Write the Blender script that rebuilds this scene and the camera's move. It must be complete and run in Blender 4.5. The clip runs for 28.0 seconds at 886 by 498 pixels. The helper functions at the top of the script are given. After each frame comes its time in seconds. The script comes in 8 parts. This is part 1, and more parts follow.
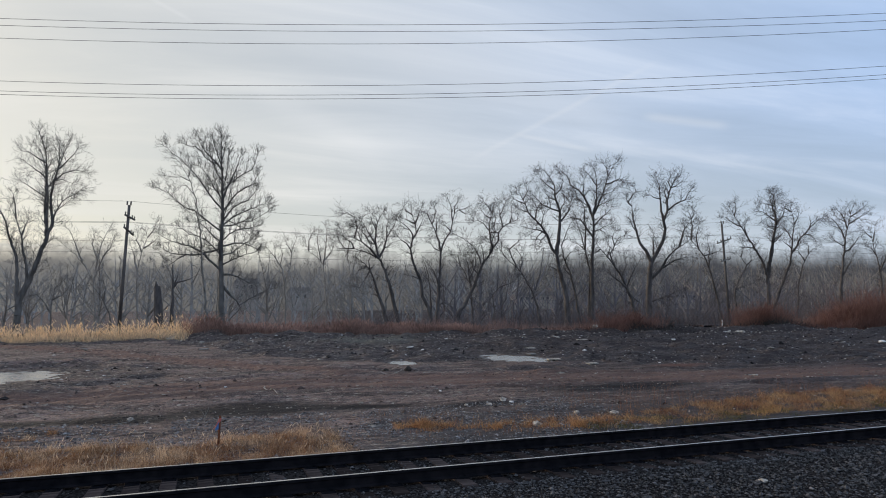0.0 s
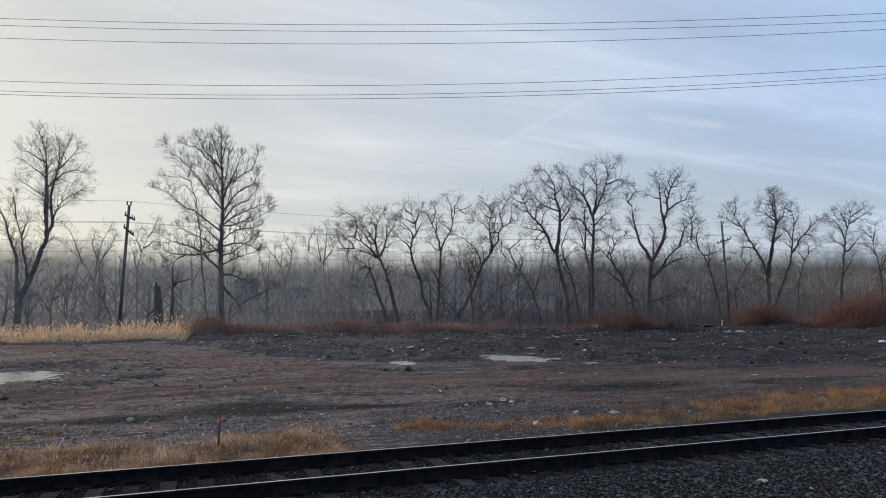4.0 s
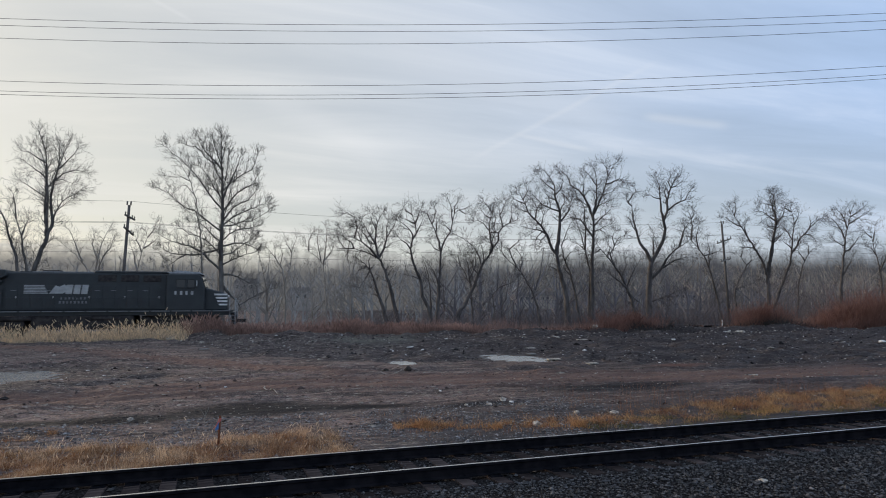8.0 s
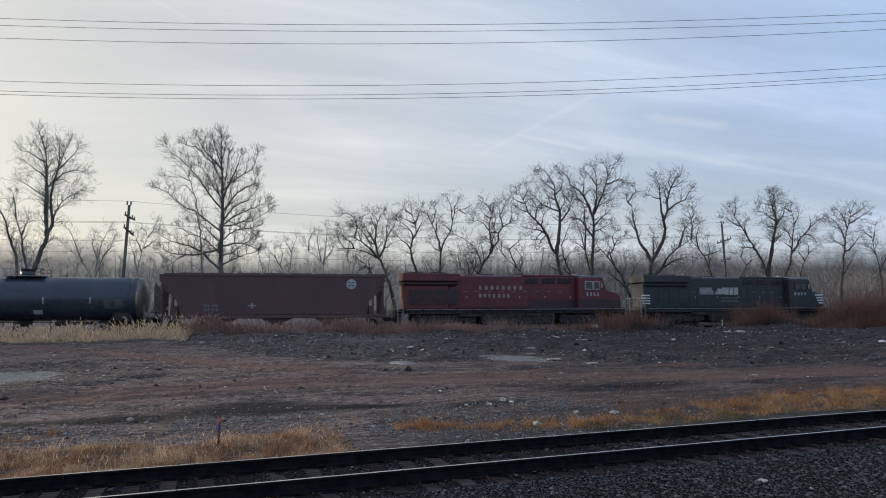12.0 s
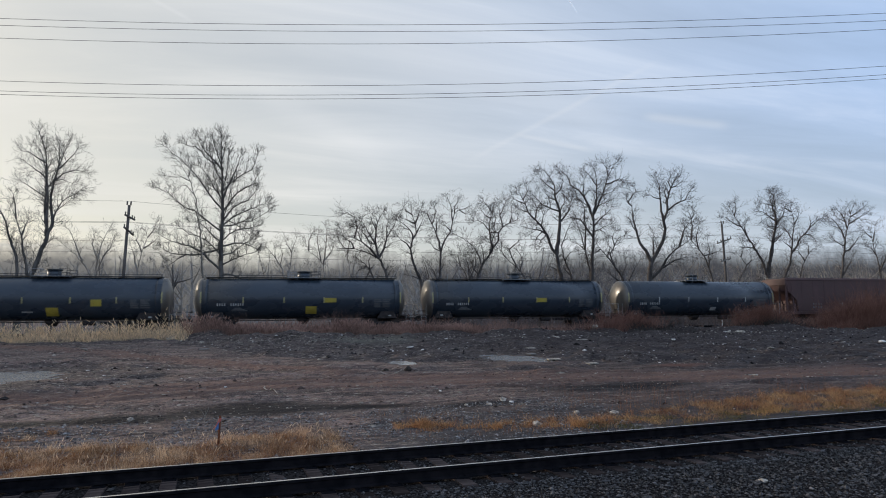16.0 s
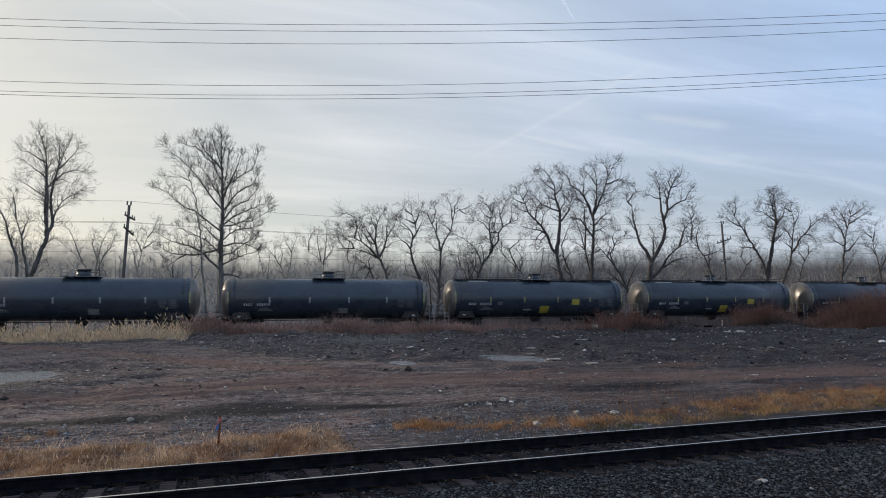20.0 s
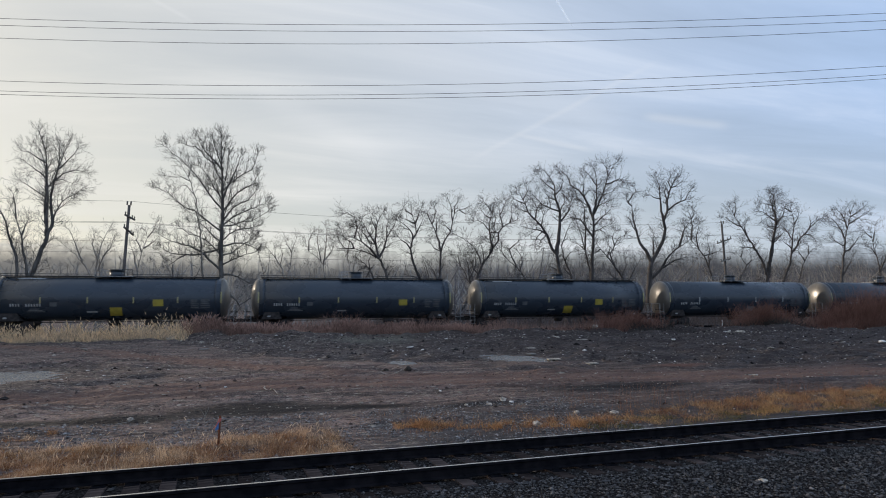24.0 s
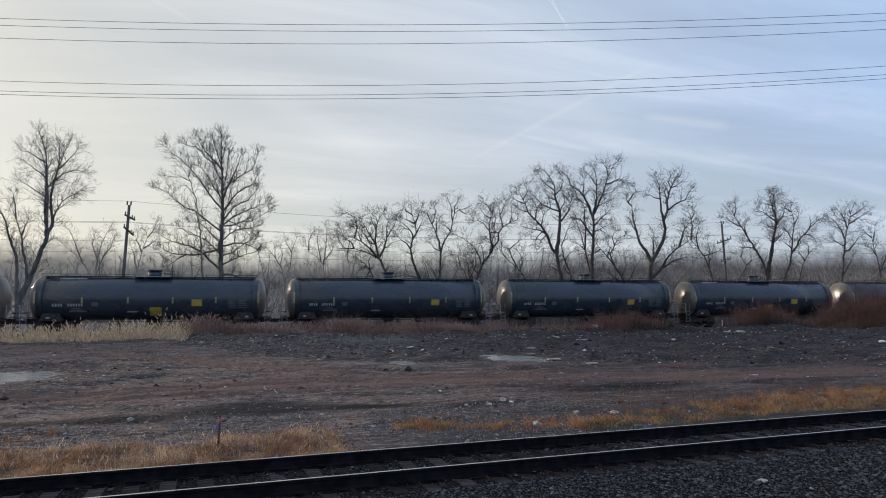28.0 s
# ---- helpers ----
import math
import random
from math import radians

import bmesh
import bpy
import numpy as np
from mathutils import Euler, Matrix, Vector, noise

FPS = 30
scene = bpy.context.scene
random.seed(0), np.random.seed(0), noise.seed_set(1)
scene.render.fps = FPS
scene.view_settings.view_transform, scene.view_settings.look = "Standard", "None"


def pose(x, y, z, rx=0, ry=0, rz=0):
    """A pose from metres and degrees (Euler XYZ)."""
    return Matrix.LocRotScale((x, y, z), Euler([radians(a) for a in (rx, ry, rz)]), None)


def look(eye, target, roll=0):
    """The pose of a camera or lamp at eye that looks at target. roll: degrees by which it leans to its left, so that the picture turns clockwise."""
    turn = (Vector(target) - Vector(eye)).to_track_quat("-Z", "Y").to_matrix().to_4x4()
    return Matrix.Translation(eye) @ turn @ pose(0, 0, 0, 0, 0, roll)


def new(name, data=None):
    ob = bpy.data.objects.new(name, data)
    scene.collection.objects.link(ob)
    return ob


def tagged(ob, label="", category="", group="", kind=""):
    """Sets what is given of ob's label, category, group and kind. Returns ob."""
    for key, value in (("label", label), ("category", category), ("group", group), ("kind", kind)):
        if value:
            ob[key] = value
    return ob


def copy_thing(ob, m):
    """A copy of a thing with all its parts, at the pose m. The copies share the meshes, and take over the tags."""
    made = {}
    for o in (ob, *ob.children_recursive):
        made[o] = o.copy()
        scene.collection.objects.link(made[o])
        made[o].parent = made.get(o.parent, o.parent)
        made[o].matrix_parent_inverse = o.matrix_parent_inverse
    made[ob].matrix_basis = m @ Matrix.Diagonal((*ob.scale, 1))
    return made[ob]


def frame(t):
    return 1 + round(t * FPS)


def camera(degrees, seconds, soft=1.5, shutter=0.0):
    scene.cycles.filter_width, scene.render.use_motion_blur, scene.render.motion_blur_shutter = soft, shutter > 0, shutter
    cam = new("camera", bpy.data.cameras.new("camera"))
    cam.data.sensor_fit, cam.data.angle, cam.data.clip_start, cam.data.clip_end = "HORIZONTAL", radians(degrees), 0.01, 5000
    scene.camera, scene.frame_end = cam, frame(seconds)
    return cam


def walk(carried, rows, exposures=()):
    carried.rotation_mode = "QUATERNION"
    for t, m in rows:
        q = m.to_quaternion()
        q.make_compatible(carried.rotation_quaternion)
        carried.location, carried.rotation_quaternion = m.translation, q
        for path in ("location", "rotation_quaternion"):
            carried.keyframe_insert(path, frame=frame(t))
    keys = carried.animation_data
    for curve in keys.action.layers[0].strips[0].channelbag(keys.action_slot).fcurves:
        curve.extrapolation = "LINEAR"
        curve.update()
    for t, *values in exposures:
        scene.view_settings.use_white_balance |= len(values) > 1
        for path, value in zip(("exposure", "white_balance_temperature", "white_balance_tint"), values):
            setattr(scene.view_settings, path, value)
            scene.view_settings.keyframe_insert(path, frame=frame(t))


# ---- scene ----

# Plan: x runs along the far track (the way the train goes), y across it, z up.
# The near rail's top lies at z = 0, the far rail's top at z = 0.78.
cam = camera(68.57, 28.0, soft=1.0, shutter=0.18)
YAW = 14.67
EYE = pose(0, 0, 2.35, 95.40, 0, -YAW) @ pose(0, 0, 0, 0, 0, -0.31)
walk(cam, [(0, EYE), (28, EYE)], exposures=[(0, 0.0), (28, 0.0)])

# ---- light ----
SUN_AZ, SUN_EL = 138.0, 9.5          # degrees from +x, counter-clockwise
world = bpy.data.worlds.new("sky")
scene.world = world
world.use_nodes = True


def build_sky():
    nt = world.node_tree
    nt.nodes.clear()
    L = nt.links.new

    def nd(kind, **kw):
        n = nt.nodes.new(kind)
        for k, v in kw.items():
            n.inputs[k].default_value = v
        return n
    out = nd("ShaderNodeOutputWorld")
    bg = nd("ShaderNodeBackground", Strength=0.12)
    sky = nd("ShaderNodeTexSky")
    sky.sky_type = "NISHITA"
    sky.sun_disc = False
    sky.sun_elevation = radians(SUN_EL)
    sky.sun_rotation = radians(90.0 - SUN_AZ)
    sky.air_density, sky.dust_density, sky.ozone_density = 1.0, 2.0, 2.0
    co = nd("ShaderNodeTexCoord")
    # thin cirrus: streaks drawn out in one direction, over a broad veil
    sep = nd("ShaderNodeSeparateXYZ")
    L(co.outputs["Generated"], sep.inputs[0])
    lift = nd("ShaderNodeMath")
    lift.operation = "ADD"
    lift.inputs[1].default_value = 0.12
    L(sep.outputs["Z"], lift.inputs[0])
    u = nd("ShaderNodeMath")
    v = nd("ShaderNodeMath")
    for m, axis in ((u, "X"), (v, "Y")):
        m.operation = "DIVIDE"
        L(sep.outputs[axis], m.inputs[0])
        L(lift.outputs[0], m.inputs[1])
    flat = nd("ShaderNodeCombineXYZ")
    L(u.outputs[0], flat.inputs[0])
    L(v.outputs[0], flat.inputs[1])
    warp = nd("ShaderNodeMapping")
    warp.inputs["Rotation"].default_value = (0, 0, radians(-48))
    warp.inputs["Scale"].default_value = (0.55, 2.1, 1)
    L(flat.outputs[0], warp.inputs["Vector"])
    streak = nd("ShaderNodeTexNoise", Scale=1.1, Detail=7.0, Roughness=0.60, Distortion=0.6)
    L(warp.outputs[0], streak.inputs["Vector"])
    veil = nd("ShaderNodeTexNoise", Scale=0.55, Detail=3.0, Roughness=0.5)
    L(flat.outputs[0], veil.inputs["Vector"])
    both = nd("ShaderNodeMath")
    both.operation = "MULTIPLY"
    L(streak.outputs["Fac"], both.inputs[0])
    L(veil.outputs["Fac"], both.inputs[1])
    amount = nd("ShaderNodeMapRange")
    amount.inputs["From Min"].default_value, amount.inputs["From Max"].default_value = 0.14, 0.40
    amount.inputs["To Min"].default_value, amount.inputs["To Max"].default_value = 0.62, 0.95
    L(both.outputs[0], amount.inputs["Value"])
    # the veil is creamy towards the sun and pale blue away from it
    way = nd("ShaderNodeVectorMath")
    way.operation = "DOT_PRODUCT"
    way.inputs[1].default_value = (math.cos(radians(SUN_AZ)), math.sin(radians(SUN_AZ)), -0.35)
    L(co.outputs["Generated"], way.inputs[0])
    near_sun = nd("ShaderNodeMapRange")
    near_sun.inputs["From Min"].default_value, near_sun.inputs["From Max"].default_value = -0.25, 0.72
    L(way.outputs["Value"], near_sun.inputs["Value"])
    tint = nd("ShaderNodeMix")
    tint.data_type = "RGBA"
    tint.inputs["B"].default_value = (6.9, 6.75, 6.2, 1)
    L(near_sun.outputs[0], tint.inputs["Factor"])
    low = nd("ShaderNodeMapRange")
    low.interpolation_type = "SMOOTHSTEP"
    low.inputs["From Min"].default_value, low.inputs["From Max"].default_value = 0.02, 0.30
    low.inputs["To Min"].default_value, low.inputs["To Max"].default_value = 0.9, 0.0
    L(sep.outputs["Z"], low.inputs["Value"])
    away = nd("ShaderNodeMix")
    away.data_type = "RGBA"
    away.inputs["A"].default_value, away.inputs["B"].default_value = (4.35, 5.8, 8.4, 1), (4.75, 5.45, 6.5, 1)
    L(low.outputs[0], away.inputs["Factor"])
    L(away.outputs["Result"], tint.inputs["A"])
    mix = nd("ShaderNodeMix")
    mix.data_type = "RGBA"
    L(amount.outputs[0], mix.inputs["Factor"])
    L(sky.outputs[0], mix.inputs["A"])
    L(tint.outputs["Result"], mix.inputs["B"])
    # brighter wisps within the veil
    wisp, bright = nd("ShaderNodeMapRange"), nd("ShaderNodeMix")
    wisp.interpolation_type, bright.data_type = "SMOOTHSTEP", "RGBA"
    wisp.inputs["From Min"].default_value, wisp.inputs["From Max"].default_value, wisp.inputs["To Max"].default_value = 0.46, 0.76, 0.20
    bright.inputs["B"].default_value = (7.3, 7.35, 7.4, 1)
    L(streak.outputs["Fac"], wisp.inputs["Value"])
    L(wisp.outputs[0], bright.inputs["Factor"])
    L(mix.outputs["Result"], bright.inputs["A"])
    # old vapour trails and two broad cirrus bands: normal of the band's plane, way along it, half length, half width, strength
    out_col = bright.outputs["Result"]
    for normal, along, mid, half, width, strength in (
        ((0.4897, 0.0619, -0.8697), (0.7712, -0.4961, 0.3989), 0.0000, 0.1684, 0.0065, 0.13),
        ((-0.4127, 0.3185, -0.8534), (0.8989, 0.2938, -0.3251), -0.0000, 0.0414, 0.0045, 0.16),
        ((-0.1369, 0.3275, -0.9349), (0.9043, -0.3439, -0.2529), -0.0000, 0.0664, 0.006, 0.18),
        ((-0.0333, 0.3418, -0.9392), (0.8267, -0.5186, -0.2181), 0.0000, 0.0648, 0.010, 0.20),
        ((-0.4065, 0.2773, -0.8705), (0.9113, 0.0546, -0.4081), 0.0000, 0.1228, 0.03, 0.15),
        ((-0.2128, 0.4122, -0.8859), (0.9256, -0.2055, -0.3179), 0.0000, 0.2202, 0.05, 0.12)):
        fs = []
        for vec, centre, span, soft in ((normal, 0.0, 0.0, width), (along, mid, half * 0.6, half * 0.4)):
            dot, off, ab, fall = nd("ShaderNodeVectorMath"), nd("ShaderNodeMath"), nd("ShaderNodeMath"), nd("ShaderNodeMapRange")
            dot.operation, off.operation, ab.operation = "DOT_PRODUCT", "SUBTRACT", "ABSOLUTE"
            fall.interpolation_type = "SMOOTHSTEP"
            dot.inputs[1].default_value, off.inputs[1].default_value = vec, centre
            fall.inputs["From Min"].default_value, fall.inputs["From Max"].default_value = span, span + soft
            fall.inputs["To Min"].default_value, fall.inputs["To Max"].default_value = 1.0, 0.0
            L(co.outputs["Generated"], dot.inputs[0])
            L(dot.outputs["Value"], off.inputs[0])
            L(off.outputs[0], ab.inputs[0])
            L(ab.outputs[0], fall.inputs["Value"])
            fs.append(fall.outputs[0])
        a, b = nd("ShaderNodeMath"), nd("ShaderNodeMath")
        a.operation = b.operation = "MULTIPLY"
        b.inputs[1].default_value = strength
        L(fs[0], a.inputs[0]), L(fs[1], a.inputs[1]), L(a.outputs[0], b.inputs[0])
        tr = nd("ShaderNodeMix")
        tr.data_type = "RGBA"
        tr.inputs["B"].default_value = (7.2, 7.3, 7.5, 1)
        L(b.outputs[0], tr.inputs["Factor"])
        L(out_col, tr.inputs["A"])
        out_col = tr.outputs["Result"]
    L(out_col, bg.inputs["Color"])
    L(bg.outputs[0], out.inputs[0])


build_sky()
sun_dir = Vector((math.cos(radians(SUN_AZ)) * math.cos(radians(SUN_EL)), math.sin(radians(SUN_AZ)) * math.cos(radians(SUN_EL)), math.sin(radians(SUN_EL))))
sun = new("sun", bpy.data.lights.new("sun", "SUN"))
sun.data.energy, sun.data.angle, sun.data.color = 2.9, radians(3.0), (1.0, 0.83, 0.65)
sun.matrix_world = look(sun_dir * 50, (0, 0, 0))

# ---- helpers for meshes and materials ----
rng = np.random.default_rng(7)
_lat = np.random.default_rng(3).random((256, 256))


def fnoise(x, y, s=1.0):
    """Smooth value noise in 0..1 over the plane, with cells of size s."""
    x, y = np.asarray(x, float) / s + 91.3, np.asarray(y, float) / s + 37.7
    i, j = np.floor(x).astype(int), np.floor(y).astype(int)
    a, b = x - i, y - j
    a, b = a * a * (3 - 2 * a), b * b * (3 - 2 * b)
    p = lambda di, dj: _lat[(i + di) % 256, (j + dj) % 256]
    return (p(0, 0) * (1 - a) + p(1, 0) * a) * (1 - b) + (p(0, 1) * (1 - a) + p(1, 1) * a) * b


def smooth(a, b, x):
    t = np.clip((np.asarray(x, float) - a) / (b - a), 0, 1)
    return t * t * (3 - 2 * t)


def material(name, a, b, scale=4.0, rough=0.8, metal=0.0, bump=0.2, bump_scale=None, stretch=(1, 1, 1), detail=6.0,
             dirt=None, dirt_amount=0.45, dirt_scale=0.7, spread=(0.35, 0.65), vary=0.0, island=0.0, bump_dist=0.02, leaf=0.0):
    """Two colours mixed by noise, a second colour scale (dirt), and bump; at real-world size in the object's own space."""
    m = bpy.data.materials.new(name)
    m.use_nodes = True
    nt = m.node_tree
    bsdf = nt.nodes["Principled BSDF"]
    L = nt.links.new
    co = nt.nodes.new("ShaderNodeTexCoord")
    mp = nt.nodes.new("ShaderNodeMapping")
    mp.inputs["Scale"].default_value = stretch
    L(co.outputs["Object"], mp.inputs["Vector"])
    n1 = nt.nodes.new("ShaderNodeTexNoise")
    n1.inputs["Scale"].default_value, n1.inputs["Detail"].default_value = scale, detail
    L(mp.outputs[0], n1.inputs["Vector"])
    r1 = nt.nodes.new("ShaderNodeMapRange")
    r1.inputs["From Min"].default_value, r1.inputs["From Max"].default_value = spread
    L(n1.outputs["Fac"], r1.inputs["Value"])
    mix = nt.nodes.new("ShaderNodeMix")
    mix.data_type = "RGBA"
    mix.inputs["A"].default_value, mix.inputs["B"].default_value = (*a, 1), (*b, 1)
    L(r1.outputs[0], mix.inputs["Factor"])
    col = mix.outputs["Result"]
    if dirt:
        n2 = nt.nodes.new("ShaderNodeTexNoise")
        n2.inputs["Scale"].default_value, n2.inputs["Detail"].default_value = dirt_scale, 5.0
        L(mp.outputs[0], n2.inputs["Vector"])
        r2 = nt.nodes.new("ShaderNodeMapRange")
        r2.inputs["From Min"].default_value, r2.inputs["From Max"].default_value, r2.inputs["To Max"].default_value = 0.45, 0.7, dirt_amount
        L(n2.outputs["Fac"], r2.inputs["Value"])
        mx = nt.nodes.new("ShaderNodeMix")
        mx.data_type = "RGBA"
        mx.inputs["B"].default_value = (*dirt, 1)
        L(r2.outputs[0], mx.inputs["Factor"])
        L(col, mx.inputs["A"])
        col = mx.outputs["Result"]
    if vary or island:
        src = nt.nodes.new("ShaderNodeObjectInfo").outputs["Random"] if vary else nt.nodes.new("ShaderNodeNewGeometry").outputs["Random Per Island"]
        k = vary or island
        rr = nt.nodes.new("ShaderNodeMapRange")
        rr.inputs["To Min"].default_value, rr.inputs["To Max"].default_value = 1 - k, 1 + k
        L(src, rr.inputs["Value"])
        hsv = nt.nodes.new("ShaderNodeHueSaturation")
        L(rr.outputs[0], hsv.inputs["Value"])
        L(col, hsv.inputs["Color"])
        col = hsv.outputs["Color"]
    L(col, bsdf.inputs["Base Color"])
    bsdf.inputs["Metallic"].default_value = metal
    bsdf.inputs["Specular IOR Level"].default_value = 0.0 if rough > 0.75 else 0.5
    rg = nt.nodes.new("ShaderNodeMapRange")
    rg.inputs["To Min"].default_value, rg.inputs["To Max"].default_value = max(0.02, rough - 0.12), min(1.0, rough + 0.12)
    L(n1.outputs["Fac"], rg.inputs["Value"])
    L(rg.outputs[0], bsdf.inputs["Roughness"])
    if bump:
        nb = nt.nodes.new("ShaderNodeTexNoise")
        nb.inputs["Scale"].default_value, nb.inputs["Detail"].default_value = bump_scale or scale * 6, 4.0
        L(mp.outputs[0], nb.inputs["Vector"])
        bp = nt.nodes.new("ShaderNodeBump")
        bp.inputs["Strength"].default_value, bp.inputs["Distance"].default_value = bump, bump_dist
        L(nb.outputs["Fac"], bp.inputs["Height"])
        L(bp.outputs[0], bsdf.inputs["Normal"])
    if leaf:
        # thin dry blades let light through
        tl, ms = nt.nodes.new("ShaderNodeBsdfTranslucent"), nt.nodes.new("ShaderNodeMixShader")
        ms.inputs[0].default_value = leaf
        L(col, tl.inputs["Color"])
        L(bsdf.outputs[0], ms.inputs[1]), L(tl.outputs[0], ms.inputs[2])
        L(ms.outputs[0], nt.nodes["Material Output"].inputs[0])
    return m


def np_mesh(name, verts, faces, mat=None, flat=True):
    """A mesh from arrays of corners and of equal-sized faces."""
    me = bpy.data.meshes.new(name)
    verts, faces = np.asarray(verts, np.float32), np.asarray(faces, np.int32)
    n, k = faces.shape
    me.vertices.add(len(verts))
    me.vertices.foreach_set("co", verts.ravel())
    me.loops.add(n * k)
    me.loops.foreach_set("vertex_index", faces.ravel())
    me.polygons.add(n)
    me.polygons.foreach_set("loop_start", np.arange(0, n * k, k, dtype=np.int32))
    me.update(calc_edges=True)
    me.polygons.foreach_set("use_smooth", np.full(n, not flat))
    if mat:
        me.materials.append(mat)
    return me


def part(name, bm, mat, parent=None, label=""):
    """Links a bmesh (or a ready mesh) as one mesh object under a thing or a part."""
    if isinstance(bm, bmesh.types.BMesh):
        me = bpy.data.meshes.new(name)
        bm.to_mesh(me)
        bm.free()
        me.materials.append(mat)
    else:
        me = bm
        if mat and not me.materials:
            me.materials.append(mat)
    ob = new(name, me)
    if parent:
        ob.parent = parent
    if label:
        ob["label"] = label
    return ob


def box(x0, x1, y0, y1, z0, z1, bevel=0.0, bm=None):
    """A box between limits, with bevelled edges."""
    own = bmesh.new()
    bmesh.ops.create_cube(own, size=1)
    bmesh.ops.transform(own, matrix=Matrix.LocRotScale(((x0 + x1) / 2, (y0 + y1) / 2, (z0 + z1) / 2), None, (x1 - x0, y1 - y0, z1 - z0)), verts=own.verts)
    if bevel:
        bmesh.ops.bevel(own, geom=own.edges[:], offset=bevel, segments=1, affect="EDGES")
    return join(bm, own)


def join(bm, own):
    if bm is None:
        return own
    me = bpy.data.meshes.new("tmp")
    own.to_mesh(me)
    own.free()
    bm.from_mesh(me)
    bpy.data.meshes.remove(me)
    return bm


def rod(p, q, r, n=8, bm=None, r2=None):
    """A round bar from p to q."""
    p, q = Vector(p), Vector(q)
    own = bmesh.new()
    bmesh.ops.create_cone(own, cap_ends=True, segments=n, radius1=r, radius2=r if r2 is None else r2, depth=(q - p).length)
    m = Matrix.Translation((p + q) / 2) @ (q - p).to_track_quat("Z", "Y").to_matrix().to_4x4()
    bmesh.ops.transform(own, matrix=m, verts=own.verts)
    for f in own.faces:
        f.smooth = len(f.verts) == 4 and n > 6
    return join(bm, own)


def prism(pts, y0, y1, bevel=0.0, bm=None):
    """An outline in x and z, carried from y0 to y1."""
    own = bmesh.new()
    a = [own.verts.new((x, y0, z)) for x, z in pts]
    b = [own.verts.new((x, y1, z)) for x, z in pts]
    n = len(pts)
    own.faces.new(a[::-1]), own.faces.new(b)
    for i in range(n):
        own.faces.new((a[i], a[(i + 1) % n], b[(i + 1) % n], b[i]))
    bmesh.ops.recalc_face_normals(own, faces=own.faces[:])
    if bevel:
        bmesh.ops.bevel(own, geom=own.edges[:], offset=bevel, segments=1, affect="EDGES")
    return join(bm, own)


def lathe_x(profile, n=40, bm=None):
    """A body of revolution about the x axis, from (x, radius) pairs."""
    own = bmesh.new()
    rings = []
    for x, r in profile:
        rings.append([own.verts.new((x, r * math.cos(a), r * math.sin(a))) for a in (2 * math.pi * k / n for k in range(n))])
    for A, B in zip(rings, rings[1:]):
        for k in range(n):
            own.faces.new((A[k], B[k], B[(k + 1) % n], A[(k + 1) % n])).smooth = True
    own.faces.new(rings[0][::-1]), own.faces.new(rings[-1])
    bmesh.ops.recalc_face_normals(own, faces=own.faces[:])
    return join(bm, own)


def tubes(p0, p1, r0, r1, n=3):
    """Tapered tubes, one for each row: corners and faces."""
    p0, p1 = np.asarray(p0, float), np.asarray(p1, float)
    d = p1 - p0
    d /= np.maximum(np.linalg.norm(d, axis=1), 1e-9)[:, None]
    ref = np.where(np.abs(d[:, 2:3]) > 0.8, [[1.0, 0, 0]], [[0, 0, 1.0]])
    u = np.cross(d, ref)
    u /= np.linalg.norm(u, axis=1)[:, None]
    v = np.cross(d, u)
    ang = 2 * math.pi * np.arange(n) / n
    c = u[:, None] * np.cos(ang)[None, :, None] + v[:, None] * np.sin(ang)[None, :, None]
    ra, rb = np.asarray(r0, float)[:, None, None], np.asarray(r1, float)[:, None, None]
    verts = np.concatenate([p0[:, None] + c * ra, p1[:, None] + c * rb], 1).reshape(-1, 3)
    k = np.arange(n)
    f = np.stack([k, k + n, (k + 1) % n + n, (k + 1) % n], 1)
    faces = (np.arange(len(p0))[:, None, None] * (2 * n) + f[None]).reshape(-1, 4)
    return verts, faces


